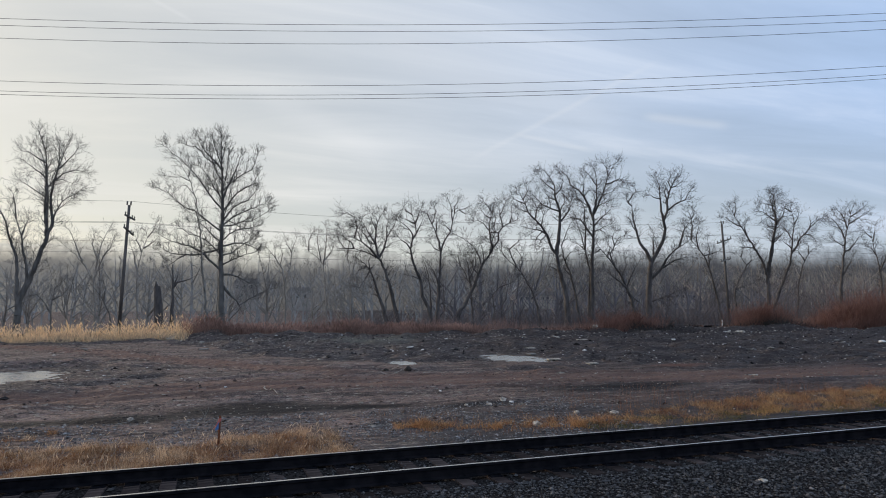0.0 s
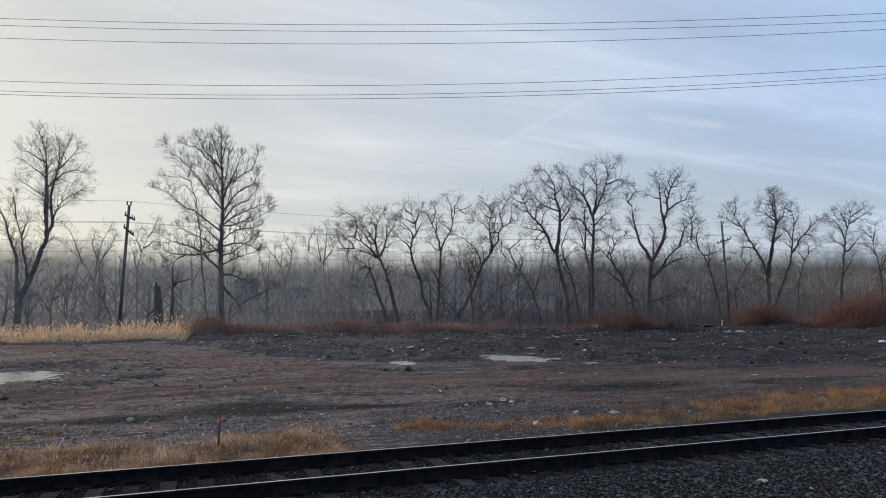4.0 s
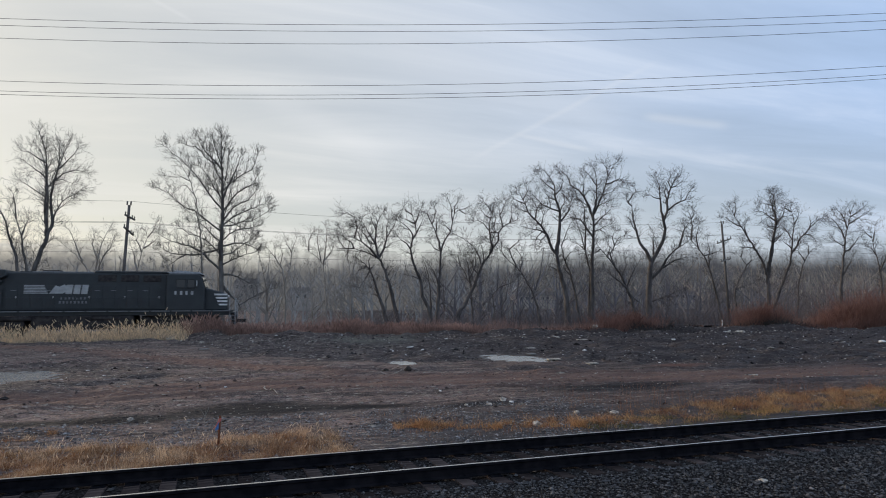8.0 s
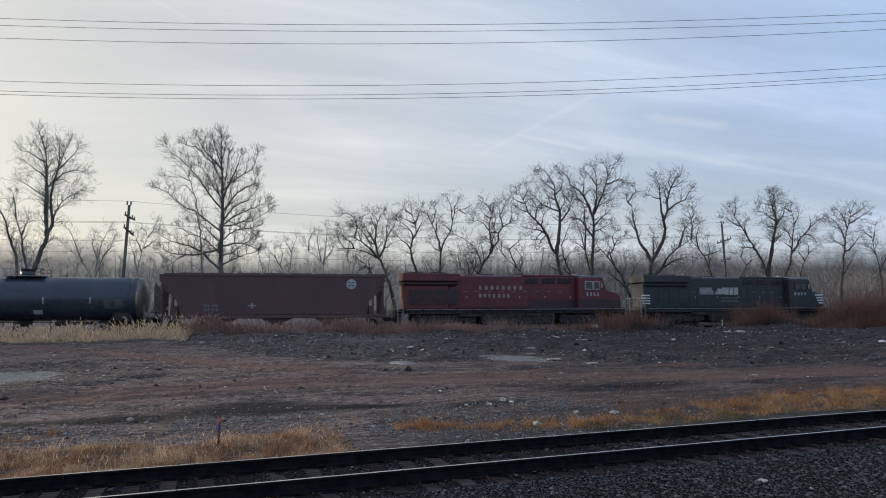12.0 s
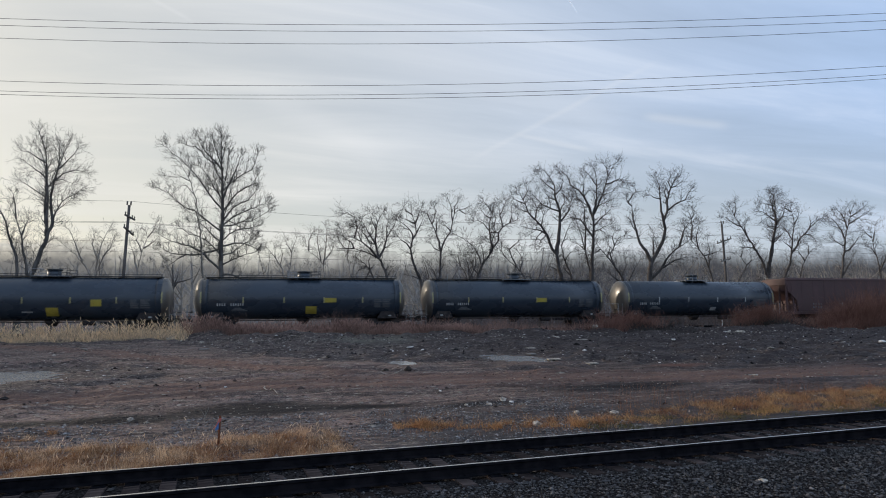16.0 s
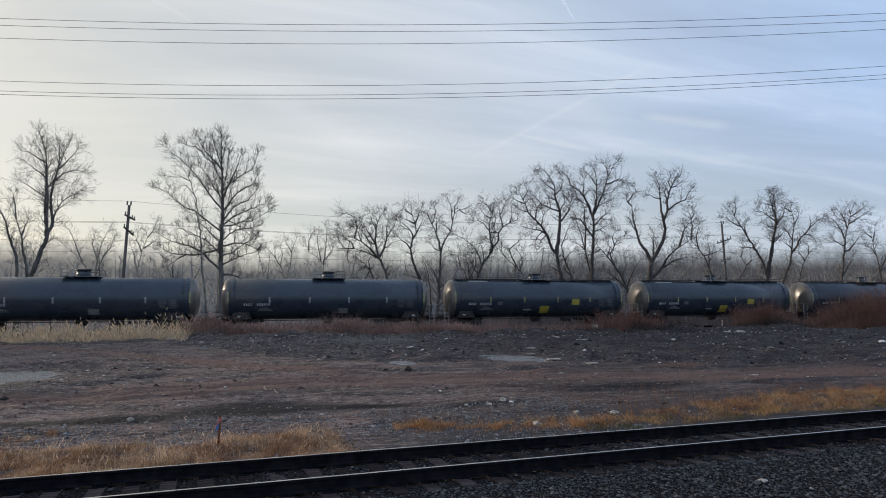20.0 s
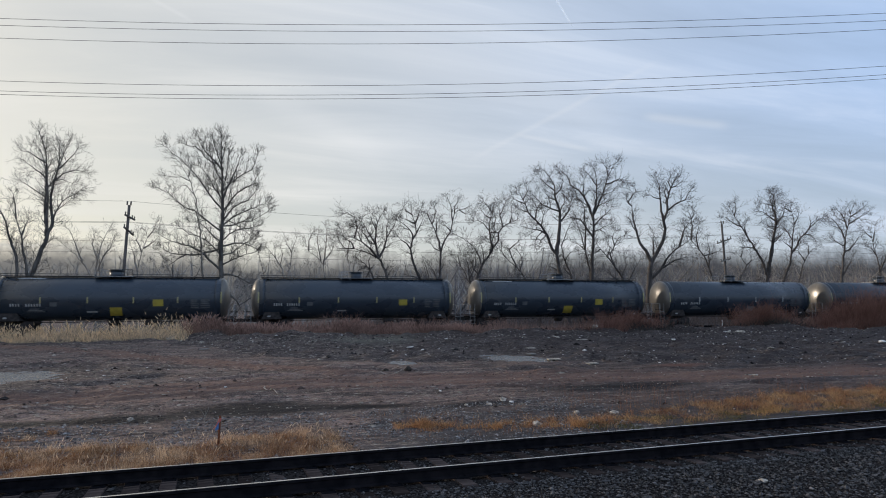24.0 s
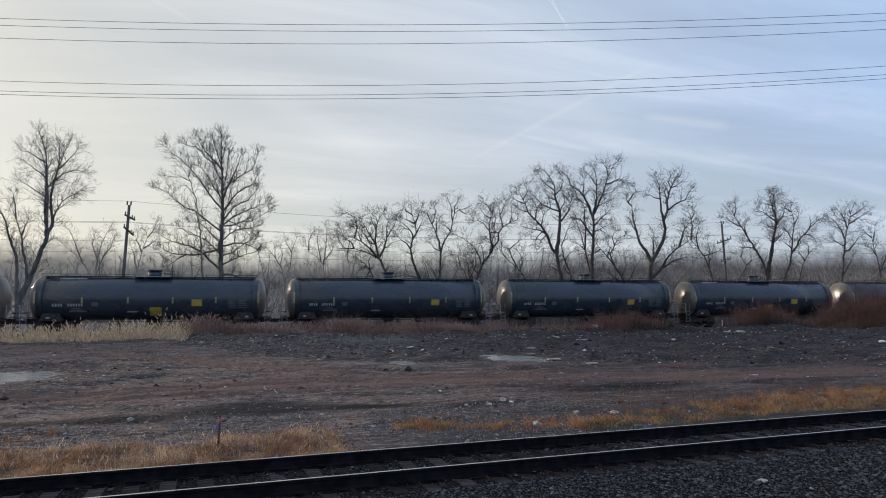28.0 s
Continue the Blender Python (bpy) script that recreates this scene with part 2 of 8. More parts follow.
# ---- materials ----
M = dict(
    ground=None,
    ballast=material("ballast_stone", (0.005, 0.005, 0.006), (0.088, 0.083, 0.086), 18, 0.55, bump=0.4, island=0.95),
    bed=material("fine_dark_ballast", (0.009, 0.0082, 0.0085), (0.044, 0.040, 0.039), 26, 0.9, 0, 0.9, 34, spread=(0.42, 0.60)),
    steel=material("polished_rail", (0.62, 0.59, 0.56), (0.46, 0.43, 0.41), 3, 0.27, 1.0, 0.05, stretch=(0.3, 6, 6)),
    rust=material("rusty_rail_web", (0.007, 0.0075, 0.0095), (0.018, 0.0165, 0.019), 5, 0.9, 0.0, 0.3),
    tie=material("weathered_tie", (0.030, 0.024, 0.023), (0.086, 0.068, 0.063), 3, 0.9, 0, 0.5, 30, (0.5, 8, 8), vary=0.45),
    # Paler copy of bark for the left-hand trees: haze put into the colour.
    hazed_tree=material("hazed_furrowed_bark", (0.092, 0.088, 0.083), (0.175, 0.168, 0.158), 3, 0.95, 0, 0.5, 14, (1, 1, 0.35)),
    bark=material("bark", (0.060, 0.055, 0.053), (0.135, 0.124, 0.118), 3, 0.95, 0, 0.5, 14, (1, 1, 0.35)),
    pale_bark=material("pale_bark", (0.10, 0.095, 0.085), (0.26, 0.25, 0.23), 2, 0.95, 0, 0.4, 14, (1, 1, 0.5)),
    twig=material("twig", (0.055, 0.049, 0.048), (0.105, 0.094, 0.09), 2, 0.95, 0, 0),
    # Far barks are paler than near bark: distance haze painted into the colour.
    mid_bark=material("mid_hazed_bark", (0.22, 0.205, 0.185), (0.33, 0.305, 0.275), 0.4, 1.0, 0, 0),
    haze_bark=material("far_hazed_bark", (0.27, 0.26, 0.25), (0.36, 0.35, 0.335), 0.3, 1.0, 0, 0),
    thicket=material("thicket_twig", (0.125, 0.117, 0.123), (0.20, 0.188, 0.197), 0.3, 1.0, 0, 0),
    grey_wood=material("grey_weathered_wood", (0.16, 0.15, 0.14), (0.28, 0.27, 0.25), 4, 0.9, 0, 0.2, 30, (0.4, 6, 6)),
    pole=material("creosote_pole", (0.085, 0.078, 0.073), (0.165, 0.150, 0.140), 3, 0.95, 0, 0.4, 20, (1, 1, 0.15)),
    wire=material("wire", (0.02, 0.02, 0.022), (0.035, 0.035, 0.04), 1, 0.6, 0, 0),
    tan_grass=material("tan_dead_grass", (0.40, 0.275, 0.175), (0.60, 0.45, 0.315), 0.9, 0.9, 0, 0, dirt=(0.30, 0.15, 0.08), dirt_scale=0.5, island=0.5, leaf=0.5),
    rust_grass=material("rusty_dead_grass", (0.20, 0.105, 0.058), (0.33, 0.195, 0.105), 0.9, 0.9, 0, 0, dirt=(0.20, 0.075, 0.040), dirt_scale=0.5, island=0.5, leaf=0.4),
    grass=material("brown_dead_grass", (0.21, 0.095, 0.052), (0.43, 0.235, 0.125), 1.6, 0.9, 0, 0, dirt=(0.16, 0.062, 0.038), dirt_scale=0.6, dirt_amount=0.7, island=0.65, leaf=0.35),
    pale_grass=material("pale_dead_grass", (0.48, 0.37, 0.26), (0.70, 0.57, 0.43), 0.9, 0.9, 0, 0, island=0.4, leaf=0.5),
    brush=material("red_brown_brush", (0.255, 0.160, 0.130), (0.41, 0.260, 0.208), 0.35, 0.95, 0, 0, island=0.4),
    red_brush=material("red_brush", (0.165, 0.086, 0.067), (0.28, 0.152, 0.118), 0.6, 0.95, 0, 0, island=0.4),
    gold_grass=material("golden_dead_grass", (0.38, 0.225, 0.105), (0.58, 0.39, 0.205), 1.2, 0.9, 0, 0, dirt=(0.24, 0.10, 0.05), dirt_scale=0.6, island=0.5, leaf=0.45),
    red_stem=material("red_brown_stem", (0.16, 0.075, 0.05), (0.27, 0.14, 0.09), 0.9, 0.95, 0, 0, island=0.4),
    shrub=material("dull_green_leaf", (0.055, 0.075, 0.05), (0.12, 0.14, 0.09), 3, 0.9, 0, 0, island=0.4),
    green=material("green_weed", (0.07, 0.07, 0.03), (0.17, 0.14, 0.06), 2, 0.9, 0, 0, island=0.5),
    rock=material("pale_rubble", (0.15, 0.135, 0.115), (0.42, 0.38, 0.33), 7, 0.9, 0, 0.4, island=0.5, vary=0),
    clod=material("earth_clod", (0.05, 0.039, 0.035), (0.13, 0.10, 0.088), 5, 0.9, 0, 0.4, island=0.6),
    chip=material("white_chip", (0.42, 0.40, 0.38), (0.75, 0.73, 0.70), 7, 0.85, 0, 0.2, island=0.3),
    cinder=material("black_cinder", (0.014, 0.013, 0.0135), (0.075, 0.068, 0.066), 5, 0.8, 0, 0.4, island=0.7),
    grit=material("yard_grit", (0.03, 0.025, 0.025), (0.26, 0.22, 0.21), 9, 0.9, 0, 0.2, island=0.8),
    plume=material("fluffy_seed_head", (0.80, 0.63, 0.42), (0.92, 0.77, 0.57), 2, 0.95, 0, 0, island=0.2, leaf=0.6),
    heap=material("dark_brush_twig", (0.055, 0.050, 0.046), (0.105, 0.095, 0.085), 1.0, 0.95, 0, 0, island=0.4),
    verge=material("blue_grey_gravel", (0.055, 0.054, 0.056), (0.27, 0.262, 0.26), 9, 0.85, 0, 0.3, island=0.6),
    stems=material("brown_stem", (0.10, 0.080, 0.074), (0.18, 0.146, 0.134), 0.5, 0.95, 0, 0, island=0.4),
    dark_rock=material("dark_lump", (0.03, 0.026, 0.024), (0.075, 0.065, 0.058), 9, 0.9, 0, 0.6),
    black=material("black_paint", (0.019, 0.024, 0.027), (0.030, 0.036, 0.039), 1.2, 0.58, 0, 0.06, dirt=(0.026, 0.027, 0.030), dirt_amount=0.35),
    tank=material("black_tank_paint", (0.021, 0.032, 0.048), (0.032, 0.046, 0.064), 0.8, 0.28, 0, 0.0, dirt=(0.060, 0.068, 0.076), dirt_amount=0.36, dirt_scale=0.5, stretch=(0.7, 1, 1)),
    # Paler than the shell: road dirt, plus the low sun's sheen put into the colour.
    tank_head=material("dusty_sunlit_tank_end", (0.085, 0.078, 0.068), (0.165, 0.150, 0.130), 1.6, 0.32, 0, 0.03, dirt=(0.07, 0.066, 0.062), dirt_amount=0.6, dirt_scale=0.9, stretch=(1, 1, 0.5)),
    under=material("grimy_iron", (0.032, 0.030, 0.031), (0.068, 0.062, 0.060), 4, 0.85, 0, 0.3),
    soot=material("sooty_red_paint", (0.030, 0.017, 0.019), (0.048, 0.024, 0.026), 1.0, 0.6, 0, 0.05, dirt=(0.03, 0.026, 0.027), dirt_amount=0.6),
    dust_letter=material("dull_tan_lettering", (0.21, 0.175, 0.15), (0.30, 0.25, 0.215), 3, 0.7, 0, 0),
    red=material("red_paint", (0.098, 0.018, 0.023), (0.135, 0.026, 0.030), 1.0, 0.55, 0, 0.05, dirt=(0.06, 0.022, 0.025), dirt_amount=0.5),
    oxide=material("oxide_red_paint", (0.076, 0.040, 0.041), (0.102, 0.055, 0.054), 0.8, 0.65, 0, 0.06, dirt=(0.07, 0.045, 0.040), dirt_amount=0.5, stretch=(1, 1, 0.4)),
    white=material("white_paint", (0.60, 0.60, 0.58), (0.78, 0.78, 0.76), 3, 0.6, 0, 0, dirt=(0.35, 0.33, 0.31), dirt_amount=0.4),
    grey=material("faded_grey_paint", (0.14, 0.15, 0.16), (0.20, 0.21, 0.22), 3, 0.7, 0, 0),
    faint=material("worn_stencil", (0.075, 0.082, 0.09), (0.11, 0.118, 0.125), 3, 0.6, 0, 0),
    letter=material("dusty_lettering", (0.30, 0.31, 0.31), (0.42, 0.43, 0.43), 3, 0.7, 0, 0),
    yellow=material("yellow_paint", (0.32, 0.26, 0.035), (0.42, 0.34, 0.05), 3, 0.6, 0, 0, dirt=(0.18, 0.15, 0.06), dirt_amount=0.4),
    pale_yellow=material("faded_yellow_tape", (0.30, 0.27, 0.12), (0.42, 0.38, 0.19), 3, 0.6, 0, 0, dirt=(0.24, 0.23, 0.18), dirt_amount=0.6),
    chrome=material("bare_metal", (0.45, 0.45, 0.45), (0.6, 0.6, 0.6), 5, 0.35, 1.0, 0.05),
    galv=material("galvanised_steel", (0.20, 0.21, 0.22), (0.34, 0.35, 0.36), 6, 0.6, 0.6, 0.1),
    orange=material("orange_flagging", (0.45, 0.10, 0.09), (0.55, 0.16, 0.13), 8, 0.7, 0, 0),
    blue=material("blue_flagging", (0.04, 0.14, 0.38), (0.08, 0.22, 0.46), 8, 0.7, 0, 0),
    stake=material("stake_wood", (0.12, 0.045, 0.025), (0.22, 0.09, 0.05), 20, 0.9, 0, 0.2),
    ribs=material("house_wall", (0.34, 0.30, 0.265), (0.42, 0.375, 0.335), 0.5, 0.9, 0, 0.05),
    roof=material("house_roof", (0.19, 0.170, 0.155), (0.26, 0.235, 0.215), 0.8, 0.95, 0, 0.1),
    
)


def make_glass():
    m = bpy.data.materials.new("dark_glass")
    m.use_nodes = True
    b = m.node_tree.nodes["Principled BSDF"]
    b.inputs["Base Color"].default_value = (0.02, 0.025, 0.03, 1)
    b.inputs["Roughness"].default_value = 0.06
    return m


def make_water():
    m = bpy.data.materials.new("puddle_water")
    m.use_nodes = True
    nt = m.node_tree
    b = nt.nodes["Principled BSDF"]
    b.inputs["Base Color"].default_value = (0.27, 0.265, 0.255, 1)
    b.inputs["Roughness"].default_value = 0.20
    b.inputs["IOR"].default_value = 1.75
    co, n, bp = (nt.nodes.new(k) for k in ("ShaderNodeTexCoord", "ShaderNodeTexNoise", "ShaderNodeBump"))
    n.inputs["Scale"].default_value = 5
    bp.inputs["Strength"].default_value, bp.inputs["Distance"].default_value = 0.12, 0.01
    nt.links.new(co.outputs["Object"], n.inputs["Vector"])
    nt.links.new(n.outputs["Fac"], bp.inputs["Height"])
    nt.links.new(bp.outputs[0], b.inputs["Normal"])
    return m


M["glass"], M["water"] = make_glass(), make_water()


def make_ground():
    """Bare yard dirt: charcoal grit, brown wheel lanes drawn out along x, pale chips."""
    m = bpy.data.materials.new("yard_dirt")
    m.use_nodes = True
    nt = m.node_tree
    L = nt.links.new
    b = nt.nodes["Principled BSDF"]
    co = nt.nodes.new("ShaderNodeTexCoord")

    def noise(scale, stretch=(1, 1, 1), detail=6.0, rot=0.0, dist=0.0):
        mp, n = nt.nodes.new("ShaderNodeMapping"), nt.nodes.new("ShaderNodeTexNoise")
        mp.inputs["Scale"].default_value = stretch
        mp.inputs["Rotation"].default_value = (0, 0, radians(rot))
        n.inputs["Scale"].default_value, n.inputs["Detail"].default_value, n.inputs["Distortion"].default_value = scale, detail, dist
        L(co.outputs["Object"], mp.inputs["Vector"])
        L(mp.outputs[0], n.inputs["Vector"])
        return n.outputs["Fac"]

    def ramp(f, lo, hi, top=1.0):
        r = nt.nodes.new("ShaderNodeMapRange")
        r.inputs["From Min"].default_value, r.inputs["From Max"].default_value, r.inputs["To Max"].default_value = lo, hi, top
        L(f, r.inputs["Value"])
        return r.outputs[0]

    def ramp2(f, lo, hi, a, z):
        r = nt.nodes.new("ShaderNodeMapRange")
        for key, v in (("From Min", lo), ("From Max", hi), ("To Min", a), ("To Max", z)):
            r.inputs[key].default_value = v
        L(f, r.inputs["Value"])
        return r.outputs[0]

    def over(base, col, f):
        x = nt.nodes.new("ShaderNodeMix")
        x.data_type = "RGBA"
        L(f, x.inputs["Factor"])
        if isinstance(base, tuple):
            x.inputs["A"].default_value = (*base, 1)
        else:
            L(base, x.inputs["A"])
        x.inputs["B"].default_value = (*col, 1)
        return x.outputs["Result"]
    def soil(name, ragged):
        """A patch of its own soil, or the painted left-right tone, with a ragged edge."""
        at, add = nt.nodes.new("ShaderNodeAttribute"), nt.nodes.new("ShaderNodeMath")
        at.attribute_name = name
        add.operation = "MULTIPLY_ADD"
        add.inputs[1].default_value, add.inputs[2].default_value = 0.9, -0.45
        L(ragged, add.inputs[0])
        sm = nt.nodes.new("ShaderNodeMath")
        L(at.outputs["Fac"], sm.inputs[0])
        L(add.outputs[0], sm.inputs[1])
        return sm.outputs[0]
    c = over((0.180, 0.126, 0.109), (0.305, 0.214, 0.183), ramp(noise(0.35), 0.35, 0.65))
    c = over(c, (0.215, 0.148, 0.126), ramp(noise(0.30, (0.16, 1.0, 1), rot=-4), 0.50, 0.66, 0.45))
    c = over(c, (0.262, 0.158, 0.127), ramp(soil("brown", noise(1.2, (0.25, 1.3, 1))), 0.30, 0.75, 0.9))
    c = over(c, (0.073, 0.060, 0.056), ramp(noise(0.75, (0.12, 1.6, 1), rot=3, dist=0.6), 0.50, 0.66, 0.75))
    c = over(c, (0.086, 0.071, 0.067), ramp(soil("cinder", noise(0.8, (0.35, 1.2, 1))), 0.35, 0.65, 0.85))
    c = over(c, (0.025, 0.022, 0.022), ramp(soil("coal", noise(1.6, (0.5, 1.2, 1))), 0.35, 0.70, 0.9))
    c = over(c, (0.050, 0.041, 0.039), ramp(noise(1.3, (0.22, 1.2, 1), dist=0.7), 0.48, 0.62, 0.8))
    c = over(c, (0.200, 0.150, 0.128), ramp(noise(3.1, (0.4, 1, 1), detail=8.0), 0.52, 0.66, 0.6))
    c = over(c, (0.045, 0.036, 0.034), ramp(noise(6.0, (0.45, 1, 1)), 0.50, 0.62, 0.8))
    c = over(c, (0.370, 0.318, 0.268), ramp(noise(8.0, (0.45, 1, 1), detail=4.0), 0.58, 0.65, 0.85))
    c = over(c, (0.030, 0.025, 0.025), ramp(noise(22.0, detail=3.0), 0.53, 0.61, 0.85))
    c = over(c, (0.300, 0.245, 0.212), ramp(noise(27.0, detail=2.0), 0.58, 0.66, 0.6))
    c = over(c, (0.195, 0.198, 0.160), ramp(soil("moss", noise(1.5, (0.5, 1.2, 1))), 0.30, 1.0, 0.5))
    # Darker to the right: cinder soil, and the sun-side glare's fall-off painted in.
    c = over(c, (0.040, 0.032, 0.032), ramp(soil("cinder_glare_grade", noise(2.2, (0.25, 1.2, 1))), 0.25, 0.95, 0.72))
    c = over(c, (0.052, 0.048, 0.049), ramp(soil("verge", noise(6.0, detail=4.0)), 0.30, 0.90, 0.75))
    c = over(c, (0.190, 0.075, 0.048), ramp(soil("leaves", noise(3.5, (0.6, 1.2, 1))), 0.35, 0.95, 0.45))
    c = over(c, (0.195, 0.118, 0.091), ramp(soil("brown", noise(0.9, (0.12, 1.5, 1), dist=0.4)), 0.45, 0.95, 0.65))
    c = over(c, (0.018, 0.016, 0.017), ramp(soil("coal", noise(1.1, (0.3, 1.2, 1))), 0.20, 0.75, 0.95))
    L(c, b.inputs["Base Color"])
    # damp dirt: duller and glossier patches
    L(ramp2(noise(1.7, (0.3, 1.2, 1)), 0.40, 0.62, 0.95, 0.65), b.inputs["Roughness"])
    b.inputs["Specular IOR Level"].default_value = 0.10
    bp = nt.nodes.new("ShaderNodeBump")
    bp.inputs["Strength"].default_value, bp.inputs["Distance"].default_value = 1.0, 0.26
    L(noise(5.5, (0.8, 1, 1), detail=14.0), bp.inputs["Height"])
    L(bp.outputs[0], b.inputs["Normal"])
    return m


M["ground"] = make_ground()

# ---- ground ----
PUDDLES = ((-10.0, 28.4, 1.9, 2.3, -0.095), (11.5, 30.6, 1.2, 2.4, -0.015), (5.75, 29.4, 0.5, 1.2, -0.02))   # x, y, half sizes, level
NEAR_DEG = 4.83
NEAR = pose(0, 0, 0, 0, 0, NEAR_DEG) @ pose(0, 10.29, 0)       # the near track's own space: x along it
NEAR_INV = NEAR.inverted()
FAR_Y, FAR_Z = 54.2, 0.78                                        # the far track's centre line and rail top


LANE_A = ((-7.7, 22.1), (-4.8, 22.7), (-1.1, 23.6), (4.4, 23.7), (10.9, 23.3), (17.8, 22.3), (25.2, 22.3))       # the brown wheel lane through the yard
LANE_B = ((-15.3, 43.3), (-9.5, 38.0), (-4.6, 33.1), (-0.7, 29.6), (2.6, 26.6))       # a second lane that swings away behind
COAL = ((-0.4, 19.2, 2.7, 1.35), (-3.6, 18.3, 2.3, 0.8), (-6.6, 18.2, 2.3, 0.7), (2.6, 18.9, 1.8, 0.5), (5.9, 18.3, 1.1, 0.5), (11.6, 20.4, 3.0, 1.3))   # spilt black grit: x, y, half sizes


def ruts(x, y):
    """Wheel ruts along the lanes."""
    z = 0.0
    for lane, offsets in ((LANE_A, (-1.9, -1.0, 0.1, 0.9, 2.2)), (LANE_B, (-1.2, -0.4, 0.5, 1.3))):
        px, py = np.array(lane).T
        c = np.interp(x, px, py) + 0.5 * (fnoise(x, x * 0 + 3, 4.0) - 0.5)
        on = smooth(px[0] - 4, px[0], x) * (1 - smooth(px[-1], px[-1] + 6, x))
        for k, o in enumerate(offsets):
            d = y - c - o * (0.8 + 0.5 * fnoise(x, x * 0 + 7 * k, 9.0))
            z = z + on * (-0.055 * np.exp(-(d / 0.20) ** 2) + 0.04 * np.exp(-((np.abs(d) - 0.42) / 0.16) ** 2)) * (0.3 + 1.0 * fnoise(x, y + 5 * k, 3.0))
    return z


EDGE = ((-6.5, 43.5), (-1.0, 34.5), (2.0, 31.0), (5.2, 29.0), (9.0, 28.6), (13.5, 27.6), (22.0, 25.2), (40.0, 22.5))      # where the smooth lane meets the rough cinders


def cinders(x, y):
    """1 on the rough cinder ground behind the lanes and round the puddle, 0 on the smooth dirt."""
    px, py = np.array(EDGE).T
    edge = np.interp(x, px, py) + 1.2 * (fnoise(x, x * 0 + 5, 2.5) - 0.5)
    behind = smooth(-0.3, 0.5, y - edge) * (1 - smooth(49, 51, y))
    pool = 1 - smooth(0.7, 1.15, np.hypot((x + 9.5) / 6.0, (y - 27.0) / 7.5) + 0.5 * (fnoise(x, y, 2.0) - 0.5))
    return np.maximum(behind, 0.55 * pool)


def ground_z(x, y):
    x, y = np.asarray(x, float), np.asarray(y, float)
    z = -0.42 + 0.92 * smooth(13, 48, y)
    lot = smooth(12.5, 17, y) * (1 - smooth(50, 52, y))
    z = z + lot * (0.12 * (fnoise(x * 0.30, y, 1.5) - 0.5) + 0.07 * (fnoise(x * 0.5, y, 0.6) - 0.5))
    z = z + smooth(43, 46, y) * (1 - smooth(49, 51.5, y)) * (0.75 * (fnoise(x * 0.6, y, 2.0) - 0.42) + 0.30 * (fnoise(x, y, 0.8) - 0.5)) * smooth(-7, -3, x)
    far = cinders(x, y)
    z = z + far * (0.30 * (fnoise(x * 0.45, y, 0.85) - 0.5) + 0.26 * (fnoise(x * 0.7, y, 0.5) - 0.5))
    z = z + ruts(x, y)
    for cx, cy, a, b, level in PUDDLES:
        d = np.hypot((x - cx) / a, (y - cy) / b) + 0.9 * (fnoise(x * 0.8, y * 1.6, 0.55) - 0.5) + 0.9 * (fnoise(x * 1.2, y * 1.1, 0.42) - 0.5)
        k = 1 - smooth(1.25, 2.8, d)
        z = z * (1 - k) + (level - 0.06 + 0.08 * smooth(0.85, 1.2, d)) * k
    # the low wet land behind the far track
    z = z - 2.6 * smooth(60, 82, y) - 1.0 * smooth(90, 160, y) + 6.0 * smooth(165, 245, y)
    return z


def make_ground_sheet():
    xs = np.concatenate([[-4500, -1500, -500, -220, -120, -80], np.arange(-55, -15, 0.5), np.arange(-15, 17, 0.21), np.arange(17, 90, 0.45), [105, 140, 220, 400, 900, 2000, 4500]])
    ys = np.concatenate([[-4500, -1000, -200, -60, -20, -8], np.arange(-2, 13, 1.0), np.arange(13, 22, 0.26), np.arange(22, 34, 0.17), np.arange(34, 52, 0.26), np.arange(52, 84, 1.6), [95, 120, 160, 230, 400, 900, 2000, 4500]])
    X, Y = np.meshgrid(xs, ys)
    Z = ground_z(X, Y)
    n, k = X.shape
    i = (np.arange(n - 1)[:, None] * k + np.arange(k - 1)[None]).ravel()
    me = np_mesh("ground", np.stack([X, Y, Z], -1).reshape(-1, 3), np.stack([i, i + 1, i + 1 + k, i + k], 1), M["ground"], flat=False)
    def streak(pts, half):
        px, py = np.array(pts).T
        return np.exp(-((Y - np.interp(X, px, py)) / half) ** 2) * smooth(px[0] - 3, px[0], X) * (1 - smooth(px[-1], px[-1] + 3, X))
    brown = np.maximum(streak(LANE_A, 2.3), 0.9 * streak(LANE_B, 1.6))
    inv = np.array(NEAR_INV)
    near_y = inv[1, 0] * X + inv[1, 1] * Y + inv[1, 3]
    coal = np.zeros_like(X)
    for cx, cy, a, b in COAL:
        coal = np.maximum(coal, np.exp(-((X - cx) / a) ** 2 - ((Y - cy) / b) ** 2))
    def spot(cx, cy, a, b):
        return np.exp(-((X - cx) / a) ** 2 - ((Y - cy) / b) ** 2)
    verge = (1 - smooth(5.0, 7.5, near_y)) * smooth(0.5, 2.5, near_y) * smooth(0.5, 4.0, X)
    for key, val in (("brown", brown), ("coal", coal), ("cinder", cinders(X, Y)), ("moss", spot(6.6, 42.5, 4.2, 4.5)), ("cinder_glare_grade", smooth(-8, 26, X)), ("verge", verge), ("leaves", spot(17.6, 25.7, 1.6, 0.7))):
        me.attributes.new(key, "FLOAT", "POINT").data.foreach_set("value", val.astype(np.float32).ravel())
    tagged(new("ground", me), "dark bare yard dirt with wheel ruts, grit and rubble", "ground", kind="structure")


make_ground_sheet()


